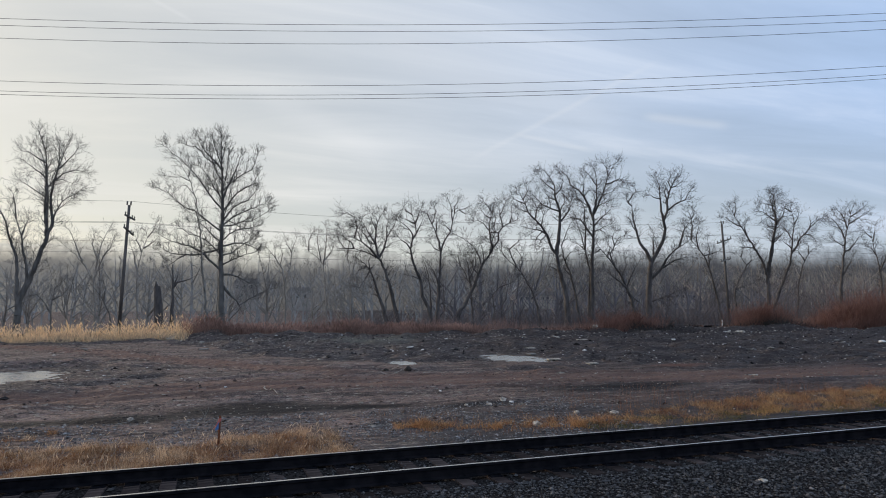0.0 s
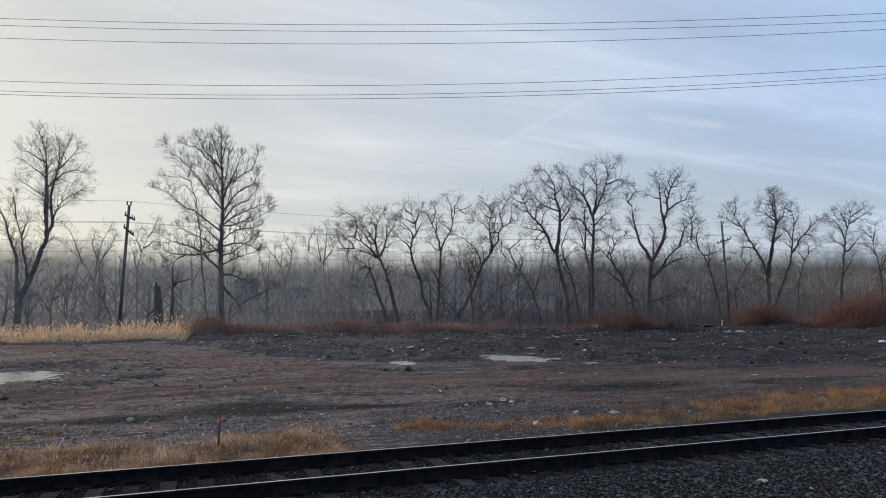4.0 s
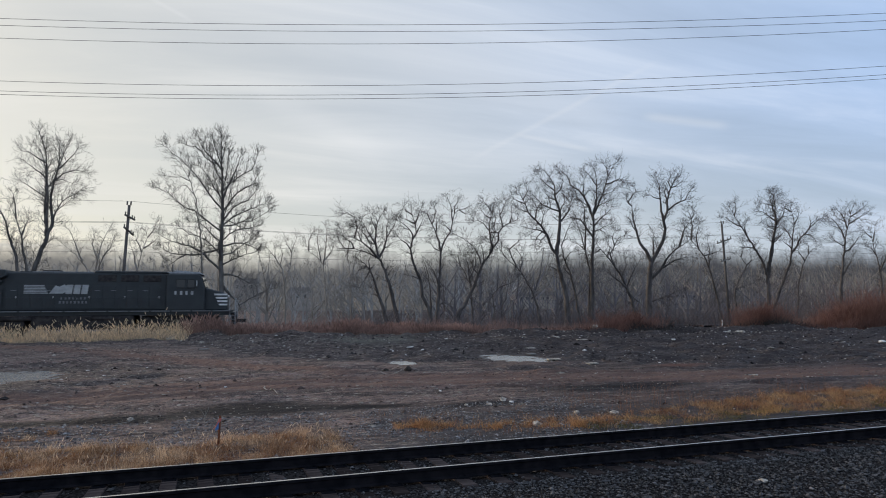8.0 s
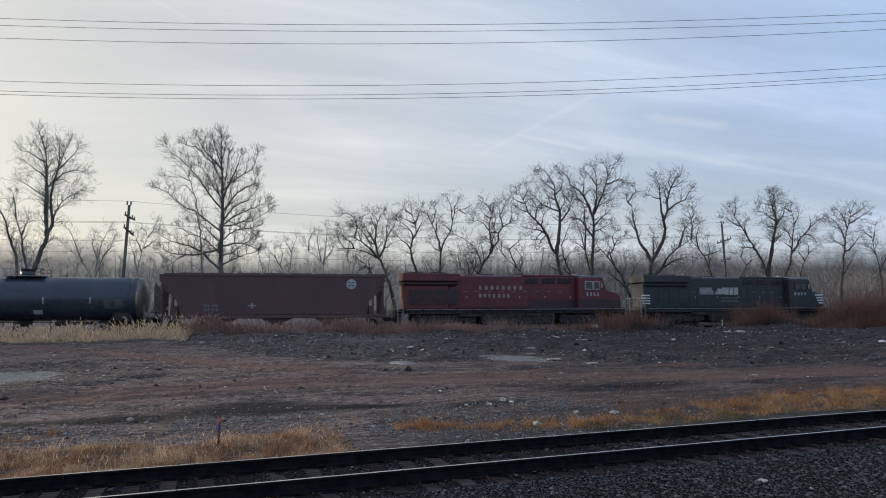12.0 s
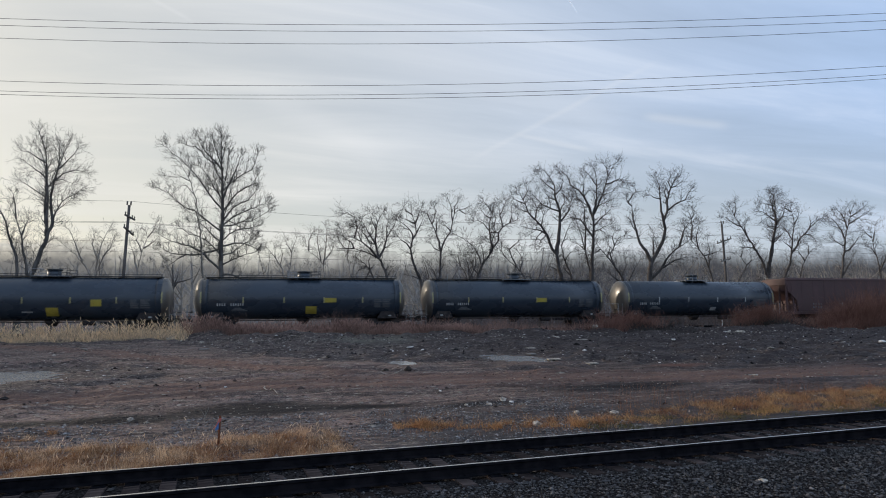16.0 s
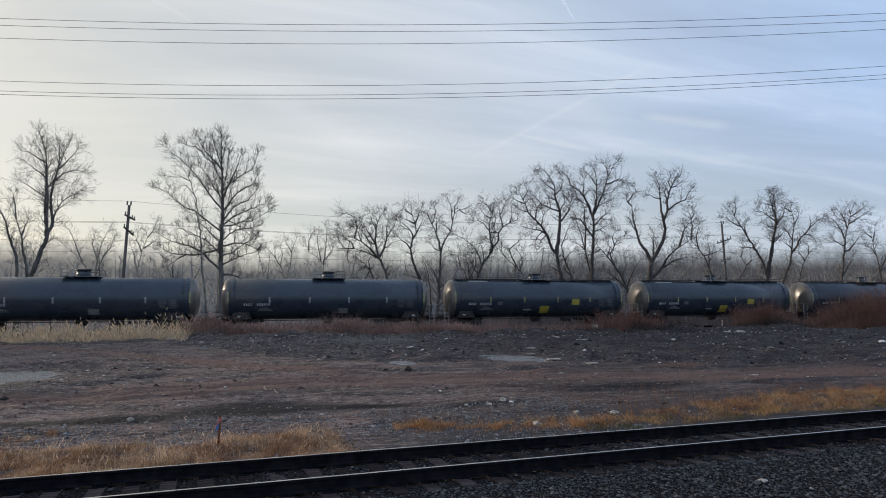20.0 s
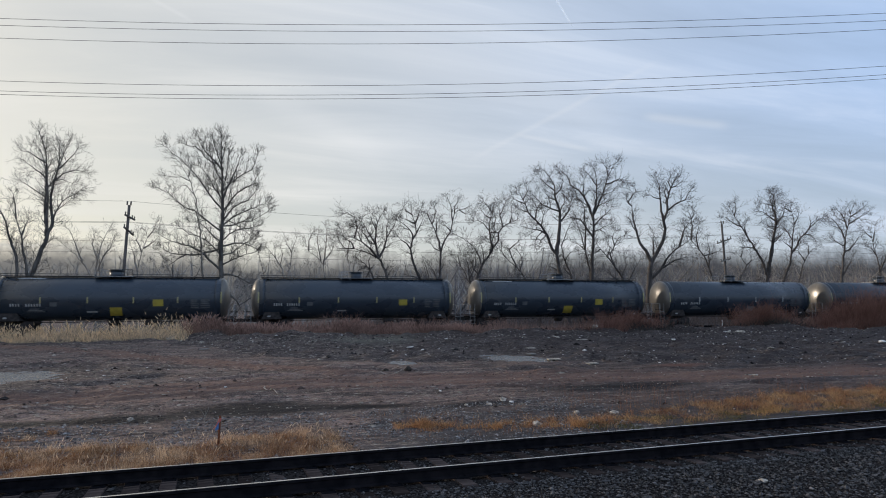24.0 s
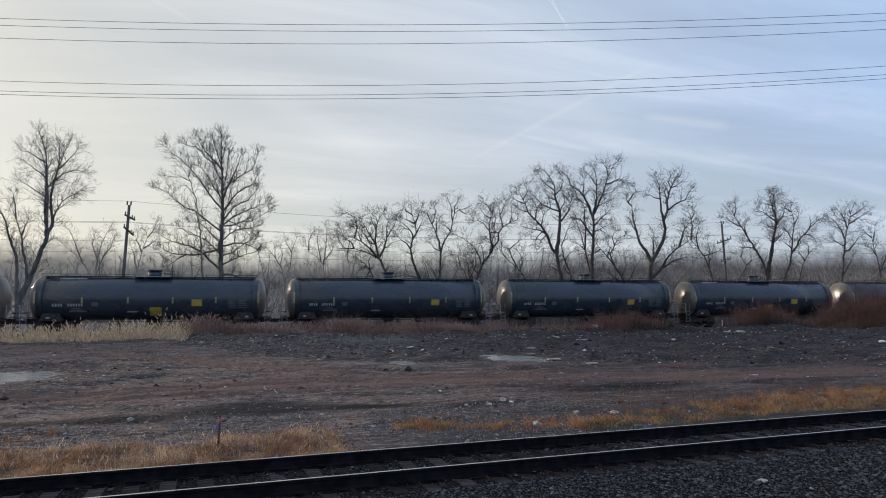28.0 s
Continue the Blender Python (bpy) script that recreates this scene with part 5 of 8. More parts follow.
t.limb(0.07, (0.1, 4.6), (0.8, 5.0), (1.3, 5.6))
t.grow()
t = Tree("bare_tree", -4.8, 67, 1.55, "hazed_tree", 2, 0.66, 0.28, 0.5)
t.limb(0.32, (0.0, 1.2), (-0.1, 4.2), (-0.2, 7.0), (-0.2, 9.8), (-0.2, 12.0), (-0.2, 14.0), (-0.3, 16.0), (-0.4, 17.7), (-0.5, 19.1), (-0.5, 20.1), (-0.6, 20.7))
t.limb(0.12, (-0.2, 9.8), (-0.5, 8.6), (-1.2, 8.4), (-2.3, 8.1), (-3.6, 8.1), (-4.9, 8.2), (-5.7, 8.6), (-6.3, 9.0))
t.limb(0.12, (-0.1, 6.4), (-0.8, 7.1), (-1.7, 8.0), (-2.6, 8.6), (-3.6, 8.9), (-4.7, 9.2), (-5.4, 9.6), (-6.1, 10.1))
t.limb(0.09, (-0.2, 10.2), (-1.1, 11.0), (-2.0, 11.7), (-2.8, 12.4), (-3.7, 12.7), (-4.6, 13.4), (-5.3, 14.1), (-6.1, 14.5), (-6.7, 14.7))
t.limb(0.10, (-0.2, 12.5), (-0.9, 13.3), (-1.5, 14.1), (-2.1, 15.0), (-2.8, 15.9), (-3.5, 16.6), (-4.1, 17.2), (-4.8, 17.6), (-5.2, 18.1), (-5.4, 18.6))
t.limb(0.08, (-0.3, 13.4), (-0.8, 14.4), (-1.3, 15.3), (-1.7, 15.9), (-2.1, 16.5), (-2.6, 17.0))
t.limb(0.08, (-0.3, 16.5), (-0.8, 17.2), (-1.3, 17.7), (-1.9, 18.3), (-2.2, 18.7), (-2.5, 19.3), (-2.7, 20.1))
t.limb(0.07, (-0.8, 17.2), (-1.4, 17.4), (-2.0, 17.8), (-2.3, 18.3), (-2.9, 18.8), (-3.7, 18.9), (-4.2, 19.2))
t.limb(0.07, (-0.4, 17.1), (-0.8, 18.1), (-1.1, 19.0), (-1.3, 19.7), (-1.5, 20.3))
t.limb(0.07, (-0.4, 17.8), (-0.2, 18.7), (-0.1, 19.5), (-0.1, 20.1))
t.limb(0.07, (-0.4, 15.4), (-0.8, 16.2), (-1.1, 17.1), (-1.5, 18.1), (-1.7, 18.9))
t.limb(0.10, (-0.2, 13.6), (0.1, 14.6), (0.5, 15.6), (0.8, 16.4), (1.1, 17.2), (1.3, 18.0), (1.5, 18.7))
t.limb(0.09, (-0.1, 14.3), (0.4, 15.2), (1.1, 15.8), (1.8, 16.3), (2.5, 16.7), (2.8, 17.3), (3.0, 18.1), (3.1, 18.9))
t.limb(0.10, (-0.2, 12.3), (0.3, 13.0), (0.7, 13.7), (1.2, 14.3), (1.9, 14.8), (2.5, 15.1), (2.9, 15.7), (3.2, 16.4))
t.limb(0.09, (-0.2, 11.3), (0.3, 12.1), (0.8, 12.8), (1.5, 13.3), (2.2, 13.6), (2.8, 14.3), (3.1, 15.0))
t.limb(0.09, (-0.2, 10.9), (0.4, 11.5), (1.1, 12.1), (1.8, 12.5), (2.5, 12.9), (3.3, 13.3), (3.9, 13.5), (4.3, 13.8))
t.limb(0.08, (0.0, 10.8), (0.9, 11.1), (1.7, 11.5), (2.6, 11.6), (3.3, 12.1), (4.0, 12.6), (4.5, 13.2))
t.limb(0.10, (-0.2, 8.7), (0.4, 9.0), (1.0, 9.2), (1.8, 9.2), (2.4, 9.0), (3.0, 8.7), (3.5, 8.3))
t.limb(0.08, (-0.1, 8.0), (0.7, 8.2), (1.3, 8.7), (2.0, 9.3), (2.6, 9.6), (3.4, 9.9))
t.limb(0.08, (-0.1, 7.0), (0.6, 7.4), (1.4, 7.8), (2.2, 8.1), (3.0, 8.3), (3.6, 8.7))
t.limb(0.07, (-0.2, 9.5), (0.5, 10.1), (1.1, 10.5), (1.9, 10.7), (2.8, 10.9), (3.7, 11.2))
t.limb(0.12, (0.0, 6.0), (0.8, 6.1), (1.4, 5.9), (2.0, 5.6), (2.5, 5.3), (3.0, 5.3))
t.limb(0.17, (0.2, 5.3), (0.4, 4.5), (0.8, 4.0), (1.3, 3.6), (1.6, 3.1), (1.8, 2.6))
t.limb(0.07, (1.7, 2.8), (2.5, 3.7), (3.3, 4.2), (4.4, 4.7), (5.5, 5.0))
t.limb(0.07, (-0.2, 9.2), (-0.9, 9.8), (-1.6, 10.6), (-2.2, 11.1), (-2.8, 11.3), (-3.4, 11.0))
t.limb(0.07, (-0.2, 7.8), (-1.0, 8.9), (-1.7, 9.5), (-2.5, 9.9), (-3.2, 10.0), (-3.8, 10.5), (-4.4, 10.9))
t.limb(0.06, (-3.9, 8.1), (-4.3, 7.7), (-4.7, 7.3), (-5.3, 6.9))
t.limb(0.06, (-0.3, 14.3), (0.0, 15.5), (0.2, 16.6), (0.3, 17.5), (0.3, 18.3))
t.limb(0.06, (-0.2, 11.2), (0.1, 12.3), (0.4, 13.6), (0.6, 14.4), (0.8, 15.3))
t.limb(0.06, (-0.3, 13.1), (-0.6, 14.3), (-0.9, 15.3), (-1.1, 16.2), (-1.0, 17.0))
t.limb(0.06, (0.4, 11.4), (1.1, 11.2), (1.7, 10.7), (2.4, 10.2), (2.7, 9.6))
t.grow()
t = Tree("slender_tree", -6.0, 65, 0.55, "pale_bark")
t.limb(0.12, (0.0, -0.2), (0.0, 1.6), (-0.2, 3.9), (-0.5, 6.0), (-0.6, 8.2), (-0.9, 10.3), (-1.1, 11.9), (-1.4, 13.3), (-1.8, 14.6), (-2.3, 15.5), (-2.8, 16.4), (-3.3, 16.8))
t.limb(0.05, (-1.4, 13.3), (-2.1, 14.1), (-2.7, 14.0))
t.limb(0.05, (-1.8, 14.6), (-2.6, 15.0), (-3.6, 15.0), (-4.3, 15.1))
t.limb(0.05, (-2.0, 15.0), (-1.8, 16.0), (-2.1, 16.8))
t.grow()
t = Tree("slender_tree", -5.4, 69, 0.3, "pale_bark")
t.limb(0.07, (0.0, -0.2), (0.0, 2.5), (-0.0, 5.7), (-0.1, 7.4), (0.0, 8.3))
t.grow()
t = Tree("dead_tree", -8.9, 64, 0.25, "bark")
t.limb(0.23, (0.0, -0.2), (-0.0, 3.7), (-0.0, 5.3), (-0.1, 6.3), (-0.2, 7.3))
t.limb(0.10, (0.0, 4.2), (0.4, 4.8), (0.9, 4.9), (1.5, 5.1), (2.1, 5.5))
t.limb(0.09, (0.1, 4.5), (0.4, 5.3), (0.5, 5.9))
t.grow()
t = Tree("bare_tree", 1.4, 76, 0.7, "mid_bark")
t.limb(0.15, (0.0, -0.2), (0.0, 3.3), (-0.0, 5.7), (-0.1, 7.2), (0.5, 9.2), (0.6, 10.7), (1.0, 12.0), (1.2, 12.6))
t.limb(0.11, (-0.1, 7.2), (-0.4, 8.8), (-1.2, 10.1), (-1.9, 11.0), (-2.4, 11.5))
t.limb(0.08, (0.6, 10.5), (0.1, 11.6), (-0.1, 12.1))
t.limb(0.08, (-1.2, 10.1), (-1.3, 11.3))
t.limb(0.06, (-0.1, 7.1), (0.6, 7.7), (1.0, 7.9))
t.limb(0.06, (-0.5, 9.2), (-0.4, 10.5), (-0.7, 11.4))
t.grow()
t = Tree("bare_tree", 6.3, 80, 0.75, "mid_bark")
t.limb(0.14, (0.0, -0.2), (0.0, 4.0), (-0.2, 7.9), (-0.4, 9.9), (-1.2, 10.9), (-2.2, 11.6), (-2.8, 13.1))
t.limb(0.10, (-0.4, 9.9), (-0.2, 12.0), (-0.1, 13.9), (-0.3, 14.8))
t.limb(0.09, (-1.0, 10.6), (-1.2, 12.7), (-1.0, 14.2))
t.limb(0.09, (-2.0, 11.5), (-2.2, 12.9), (-1.7, 14.1))
t.limb(0.09, (-0.3, 10.3), (0.7, 12.0), (0.8, 13.4))
t.grow()
t = Tree("bare_tree", 9.3, 80, 0.75, "mid_bark")
t.limb(0.14, (0.0, -0.2), (0.0, 4.6), (-0.1, 8.6), (-0.6, 11.2), (-1.4, 12.7), (-1.7, 13.8))
t.limb(0.10, (-0.1, 8.6), (0.4, 10.5), (1.1, 11.9))
t.limb(0.09, (-0.5, 11.0), (-0.3, 12.8), (-0.6, 14.0))
t.grow()
t = Tree("slender_tree", 4.7, 82, 0.6, "mid_bark")
t.limb(0.11, (0.0, -0.2), (0.0, 4.7), (-0.0, 7.3), (-0.3, 9.4), (-0.7, 10.5))
t.limb(0.07, (-0.0, 7.7), (0.5, 9.1), (0.6, 10.1))
t.grow()
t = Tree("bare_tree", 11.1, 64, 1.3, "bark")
t.limb(0.25, (0.0, -0.2), (-0.5, 2.4), (-1.1, 4.0), (-1.5, 5.4), (-1.8, 6.1), (-2.4, 6.8), (-3.1, 7.2))
t.limb(0.08, (-1.8, 6.1), (-2.0, 7.0), (-1.7, 7.8))
t.limb(0.07, (-1.8, 5.8), (-2.4, 5.0), (-3.0, 4.1))
t.limb(0.07, (-2.2, 6.5), (-2.9, 6.1), (-3.4, 5.4))
t.limb(0.25, (1.1, 0.8), (0.6, 2.6), (0.2, 4.3), (-0.3, 6.0), (-0.7, 7.0), (-1.0, 7.3), (-1.8, 7.7), (-2.7, 8.0), (-3.4, 8.2), (-3.9, 8.2))
t.limb(0.13, (-1.1, 7.6), (-1.8, 8.2), (-2.7, 8.9), (-3.4, 9.2), (-4.0, 9.4))
t.limb(0.08, (-3.3, 9.1), (-3.2, 10.2), (-3.5, 11.2), (-4.2, 11.6), (-4.7, 11.5))
t.limb(0.13, (-1.0, 7.4), (-1.2, 8.7), (-1.1, 10.2), (-0.9, 11.1), (-0.5, 11.9), (-0.2, 12.3))
t.limb(0.10, (-1.2, 8.6), (-1.7, 9.6), (-2.1, 10.4), (-2.6, 11.2))
t.limb(0.13, (-0.9, 7.3), (-0.4, 8.3), (-0.1, 9.4), (0.3, 10.1), (0.7, 10.7), (0.9, 11.5))
t.limb(0.07, (-3.8, 8.2), (-4.3, 8.2), (-4.8, 8.9), (-5.1, 9.5))
t.limb(0.07, (-1.2, 8.7), (-1.8, 8.8), (-2.4, 9.7), (-2.9, 10.2), (-3.4, 10.5))
t.limb(0.07, (-1.1, 10.2), (-1.6, 11.2), (-1.5, 12.0))
t.limb(0.07, (-0.1, 9.4), (-0.2, 10.4), (0.1, 11.5))
t.limb(0.07, (-2.7, 8.9), (-3.0, 9.8), (-3.7, 10.5))
t.limb(0.07, (-3.1, 8.2), (-3.7, 8.8), (-4.5, 9.3), (-5.0, 10.3))
t.grow()
t = Tree("bare_tree", 15.8, 64, 0.95, "bark")
t.limb(0.23, (0.0, -0.2), (-0.6, 2.4), (-1.2, 3.5), (-1.4, 5.2), (-1.8, 6.0), (-2.2, 7.1), (-2.4, 8.3), (-2.2, 9.2), (-1.8, 9.9), (-1.9, 10.9), (-2.2, 11.8), (-2.4, 12.4))
t.limb(0.09, (-2.3, 8.3), (-2.8, 8.9), (-3.3, 9.2), (-3.7, 9.7))
t.limb(0.09, (-2.0, 9.5), (-2.5, 10.2), (-3.1, 10.7), (-3.8, 11.1))
t.limb(0.09, (-1.9, 10.9), (-2.7, 11.3), (-3.3, 11.5))
t.limb(0.09, (-1.8, 9.9), (-1.4, 10.7), (-1.1, 11.5))
t.limb(0.09, (-1.9, 11.0), (-1.5, 12.0), (-1.1, 12.8))
t.limb(0.07, (-2.2, 11.7), (-2.8, 12.2), (-3.1, 12.8))
t.limb(0.07, (-1.4, 5.1), (-2.2, 5.5), (-2.9, 5.6))
t.grow()
t = Tree("dead_tree", 16.0, 66, 0.3, "bark")
t.limb(0.15, (0.0, -0.2), (-0.1, 4.1), (-0.3, 5.8), (-0.8, 7.3), (-1.2, 8.5))
t.grow()
t = Tree("bare_tree", 16.1, 64, 0.9, "bark")
t.limb(0.23, (0.0, -0.2), (0.1, 2.6), (0.2, 4.3), (0.4, 6.1), (0.5, 8.1), (0.7, 8.8), (1.2, 9.7), (1.6, 10.2), (1.8, 11.3), (2.0, 12.1), (2.5, 12.5), (3.3, 12.7))
t.limb(0.14, (0.2, 4.8), (-0.2, 6.1), (-0.8, 7.0))
t.limb(0.13, (0.6, 8.4), (0.4, 9.2), (0.1, 10.1), (-0.2, 11.0), (-0.2, 11.6))
t.limb(0.09, (0.1, 10.1), (0.2, 11.0), (0.3, 11.8))
t.limb(0.09, (1.5, 10.0), (1.3, 10.6), (1.0, 10.9))
t.limb(0.09, (1.8, 11.3), (1.7, 12.2), (1.6, 13.0), (1.3, 13.6))
t.limb(0.07, (2.0, 12.1), (2.0, 12.8), (2.4, 13.5))
t.limb(0.09, (0.2, 2.6), (0.8, 2.9), (1.4, 2.6))
t.limb(0.07, (-0.2, 11.5), (-0.8, 12.1), (-1.2, 12.2))
t.limb(0.07, (2.5, 12.5), (3.2, 12.1), (3.9, 12.1))
t.limb(0.07, (-0.2, 11.3), (0.2, 12.3), (-0.1, 13.0))
t.limb(0.07, (0.3, 4.6), (0.7, 4.2))
t.limb(0.07, (0.5, 8.1), (-0.2, 8.4), (-0.7, 9.1))
t.grow()
t = Tree("bare_tree", 17.9, 64, 1.2, "bark")
t.limb(0.25, (0.0, -0.2), (0.5, 1.8), (1.3, 2.9), (2.1, 4.4), (2.7, 5.8), (3.1, 6.7), (4.0, 7.9), (4.4, 8.6), (5.0, 9.4), (5.0, 10.2), (5.5, 10.8), (6.3, 11.3), (7.2, 11.7), (7.4, 12.4))
t.limb(0.13, (4.3, 8.4), (4.0, 9.4), (3.8, 10.3), (3.7, 11.0), (4.0, 12.0), (4.0, 12.7))
t.limb(0.10, (4.2, 8.2), (4.4, 9.6), (4.7, 10.2), (4.6, 10.9), (4.3, 11.7))
t.limb(0.10, (5.3, 10.6), (5.4, 11.7), (5.3, 12.6), (5.0, 13.2))
t.limb(0.07, (3.8, 10.6), (3.2, 11.1), (2.6, 11.4), (2.1, 11.2))
t.limb(0.07, (4.0, 12.2), (3.4, 13.0), (3.0, 13.5))
t.limb(0.07, (5.4, 12.3), (5.8, 13.2), (6.1, 13.7))
t.limb(0.09, (3.0, 6.5), (2.9, 7.6), (2.2, 8.8), (1.2, 9.6), (0.2, 10.0))
t.limb(0.09, (2.7, 5.8), (2.1, 6.4), (1.8, 7.3), (2.0, 8.1))
t.limb(0.07, (3.5, 7.2), (3.2, 8.5), (2.9, 9.2))
t.limb(0.07, (5.0, 10.0), (4.2, 10.2), (3.5, 9.7))
t.limb(0.07, (4.6, 10.9), (4.8, 11.8), (4.5, 12.6))
t.limb(0.07, (3.9, 11.4), (3.2, 11.9), (2.7, 12.5))
t.limb(0.07, (6.3, 11.3), (6.5, 12.3), (6.3, 13.0))
t.grow()
t = Tree("bare_tree", 21.8, 70, 1.0, "bark")
t.limb(0.13, (0.0, -0.2), (0.0, 1.7), (-0.1, 4.2), (-0.3, 6.1), (-1.0, 7.5), (-1.9, 8.6), (-2.6, 9.4))
t.limb(0.10, (-0.3, 6.1), (-0.6, 8.0), (-1.2, 9.3))
t.limb(0.10, (-0.3, 6.4), (0.5, 8.0), (0.6, 9.3), (0.2, 10.2))
t.limb(0.08, (-1.3, 7.9), (-1.6, 8.9), (-1.4, 9.9))
t.grow()
t = Tree("slender_tree", 27.4, 64, 0.8, "bark")
t.limb(0.16, (0.0, -0.2), (-0.3, 2.3), (-0.8, 3.8), (-1.6, 5.3), (-2.2, 6.2), (-3.0, 6.9), (-3.8, 7.6), (-4.5, 8.2))
t.limb(0.09, (-2.2, 6.1), (-1.9, 7.1), (-2.1, 8.0), (-2.5, 8.5))
t.limb(0.09, (-2.8, 6.7), (-3.0, 7.6), (-3.2, 8.5), (-4.0, 8.8), (-4.6, 8.5))
t.limb(0.07, (-3.2, 8.4), (-2.6, 9.0), (-2.0, 9.4))
t.limb(0.06, (-3.8, 7.6), (-4.2, 8.2), (-4.3, 8.8))
t.grow()
t = Tree("bare_tree", 25.0, 72, 0.5, "bark")
t.limb(0.10, (0.0, -0.2), (0.0, 3.6), (-0.2, 5.1), (0.7, 6.0), (1.6, 7.2), (2.7, 8.1))
t.limb(0.08, (0.7, 6.0), (1.9, 6.4), (2.9, 7.1))
t.grow()
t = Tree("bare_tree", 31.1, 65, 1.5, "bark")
t.limb(0.34, (0.0, -0.2), (-0.2, 2.4), (-0.4, 4.5), (-0.9, 6.4), (-1.2, 8.2), (-1.7, 8.8), (-2.3, 10.4), (-2.9, 11.3), (-3.6, 12.0), (-4.4, 12.8), (-4.7, 13.7), (-5.2, 14.6), (-5.5, 15.3))
t.limb(0.25, (-1.3, 8.3), (-1.0, 10.1), (-0.9, 11.7), (-0.9, 12.9), (-1.4, 14.1), (-1.6, 15.7), (-2.2, 16.6), (-2.8, 17.2), (-3.5, 17.4))
t.limb(0.11, (-2.3, 10.2), (-3.0, 10.8), (-3.9, 10.9), (-4.8, 11.1))
t.limb(0.11, (-0.9, 11.8), (-0.0, 12.9), (0.3, 14.2), (0.4, 15.3))
t.limb(0.11, (-0.9, 12.8), (-1.9, 13.2), (-2.8, 13.6), (-3.5, 14.4), (-4.0, 14.8))
t.limb(0.09, (-1.5, 14.8), (-0.8, 15.4), (-0.5, 16.2), (-0.7, 16.9))
t.limb(0.08, (-4.4, 12.7), (-5.1, 12.9), (-5.7, 13.1))
t.limb(0.09, (-2.9, 11.2), (-2.6, 12.5), (-2.9, 13.5))
t.limb(0.09, (-3.5, 12.0), (-3.2, 13.3), (-3.8, 14.5))
t.limb(0.08, (-2.8, 11.0), (-3.6, 10.0), (-4.0, 9.0))
t.limb(0.09, (-1.6, 15.4), (-2.5, 15.7), (-3.2, 16.2), (-3.6, 16.9))
t.limb(0.08, (-4.7, 13.7), (-5.5, 14.0), (-6.1, 14.3))
t.limb(0.08, (-0.9, 12.7), (-0.2, 14.0), (-0.3, 15.1))
t.limb(0.08, (-1.4, 14.0), (-2.1, 14.4), (-2.6, 15.2))
t.limb(0.08, (-2.3, 10.2), (-3.1, 9.7), (-3.6, 8.8))
t.limb(0.08, (-4.8, 14.1), (-4.3, 15.1), (-4.5, 15.9))
t.grow()
t = Tree("slender_tree", 33.0, 66, 0.6, "bark")
t.limb(0.17, (0.0, -0.2), (-0.4, 2.9), (-0.8, 5.0), (-1.2, 6.7), (-1.9, 8.2), (-2.1, 9.4), (-1.5, 10.7), (-0.9, 12.0), (-0.4, 12.4))
t.limb(0.09, (-1.0, 5.9), (-1.8, 6.7), (-2.4, 7.1))
t.limb(0.08, (-1.7, 8.0), (-1.2, 8.6), (-0.7, 8.9))
t.grow()
t = Tree("slender_tree", 33.9, 66, 0.8, "bark")
t.limb(0.22, (0.0, -0.2), (0.2, 2.8), (0.4, 5.4), (0.4, 6.9), (-0.1, 9.0), (-0.5, 10.7), (-0.9, 11.9), (-1.3, 12.6))
t.limb(0.11, (-0.1, 9.0), (-0.2, 10.7), (-0.4, 12.3), (-0.5, 13.6), (-1.2, 14.5), (-1.8, 14.8))
t.limb(0.08, (-0.1, 9.2), (-0.7, 9.5), (-1.3, 9.8))
t.grow()
t = Tree("bare_tree", 33.8, 65, 1.5, "bark")
t.limb(0.29, (0.0, -0.2), (0.2, 3.9), (0.3, 6.4), (0.4, 8.3), (0.6, 10.2), (0.7, 11.4), (0.7, 12.7), (1.3, 13.7), (1.9, 15.0), (2.4, 16.3), (3.0, 17.6), (3.5, 18.6), (4.3, 19.2))
t.limb(0.17, (0.7, 12.0), (0.5, 13.7), (0.1, 14.9), (-0.4, 15.7), (-1.3, 16.3), (-1.5, 17.4), (-2.0, 17.9), (-2.4, 18.3))
t.limb(0.12, (0.6, 10.1), (-0.2, 11.4), (-0.8, 12.2), (-1.9, 12.4), (-2.7, 12.7))
t.limb(0.14, (0.8, 12.9), (1.3, 14.7), (1.4, 16.6), (1.3, 17.7), (0.9, 18.6))
t.limb(0.09, (0.5, 13.6), (-0.5, 13.6), (-1.3, 13.8))
t.limb(0.10, (2.4, 16.3), (3.1, 16.5), (4.1, 17.0), (4.6, 16.6))
t.limb(0.10, (2.8, 17.2), (2.5, 18.1), (1.9, 18.7))
t.limb(0.10, (0.7, 11.3), (1.6, 12.4), (2.6, 13.2), (3.2, 13.9))
t.limb(0.08, (1.9, 14.9), (2.7, 15.3), (3.4, 15.5))
t.limb(0.08, (0.1, 14.8), (-0.0, 16.2), (0.3, 17.3))
t.limb(0.08, (1.4, 16.3), (0.7, 17.2), (0.1, 17.8))
t.limb(0.08, (0.4, 13.5), (-0.8, 14.6), (-1.8, 15.0))
t.limb(0.08, (0.7, 10.7), (2.3, 11.5), (3.5, 12.0))
t.limb(0.08, (1.3, 13.6), (2.3, 14.2), (3.1, 14.7))
t.grow()
t = Tree("bare_tree", 38.3, 63, 1.15, "bark")
t.limb(0.27, (0.0, -0.2), (-0.8, 3.1), (-1.4, 4.3), (-2.0, 5.5), (-2.9, 6.7), (-3.7, 7.6), (-4.5, 8.4), (-5.0, 9.0))
t.limb(0.17, (-1.3, 4.3), (-2.2, 5.0), (-3.2, 5.7), (-4.0, 6.2))
t.limb(0.09, (-1.1, 4.5), (-0.7, 5.8), (-0.1, 6.8), (0.5, 7.6))
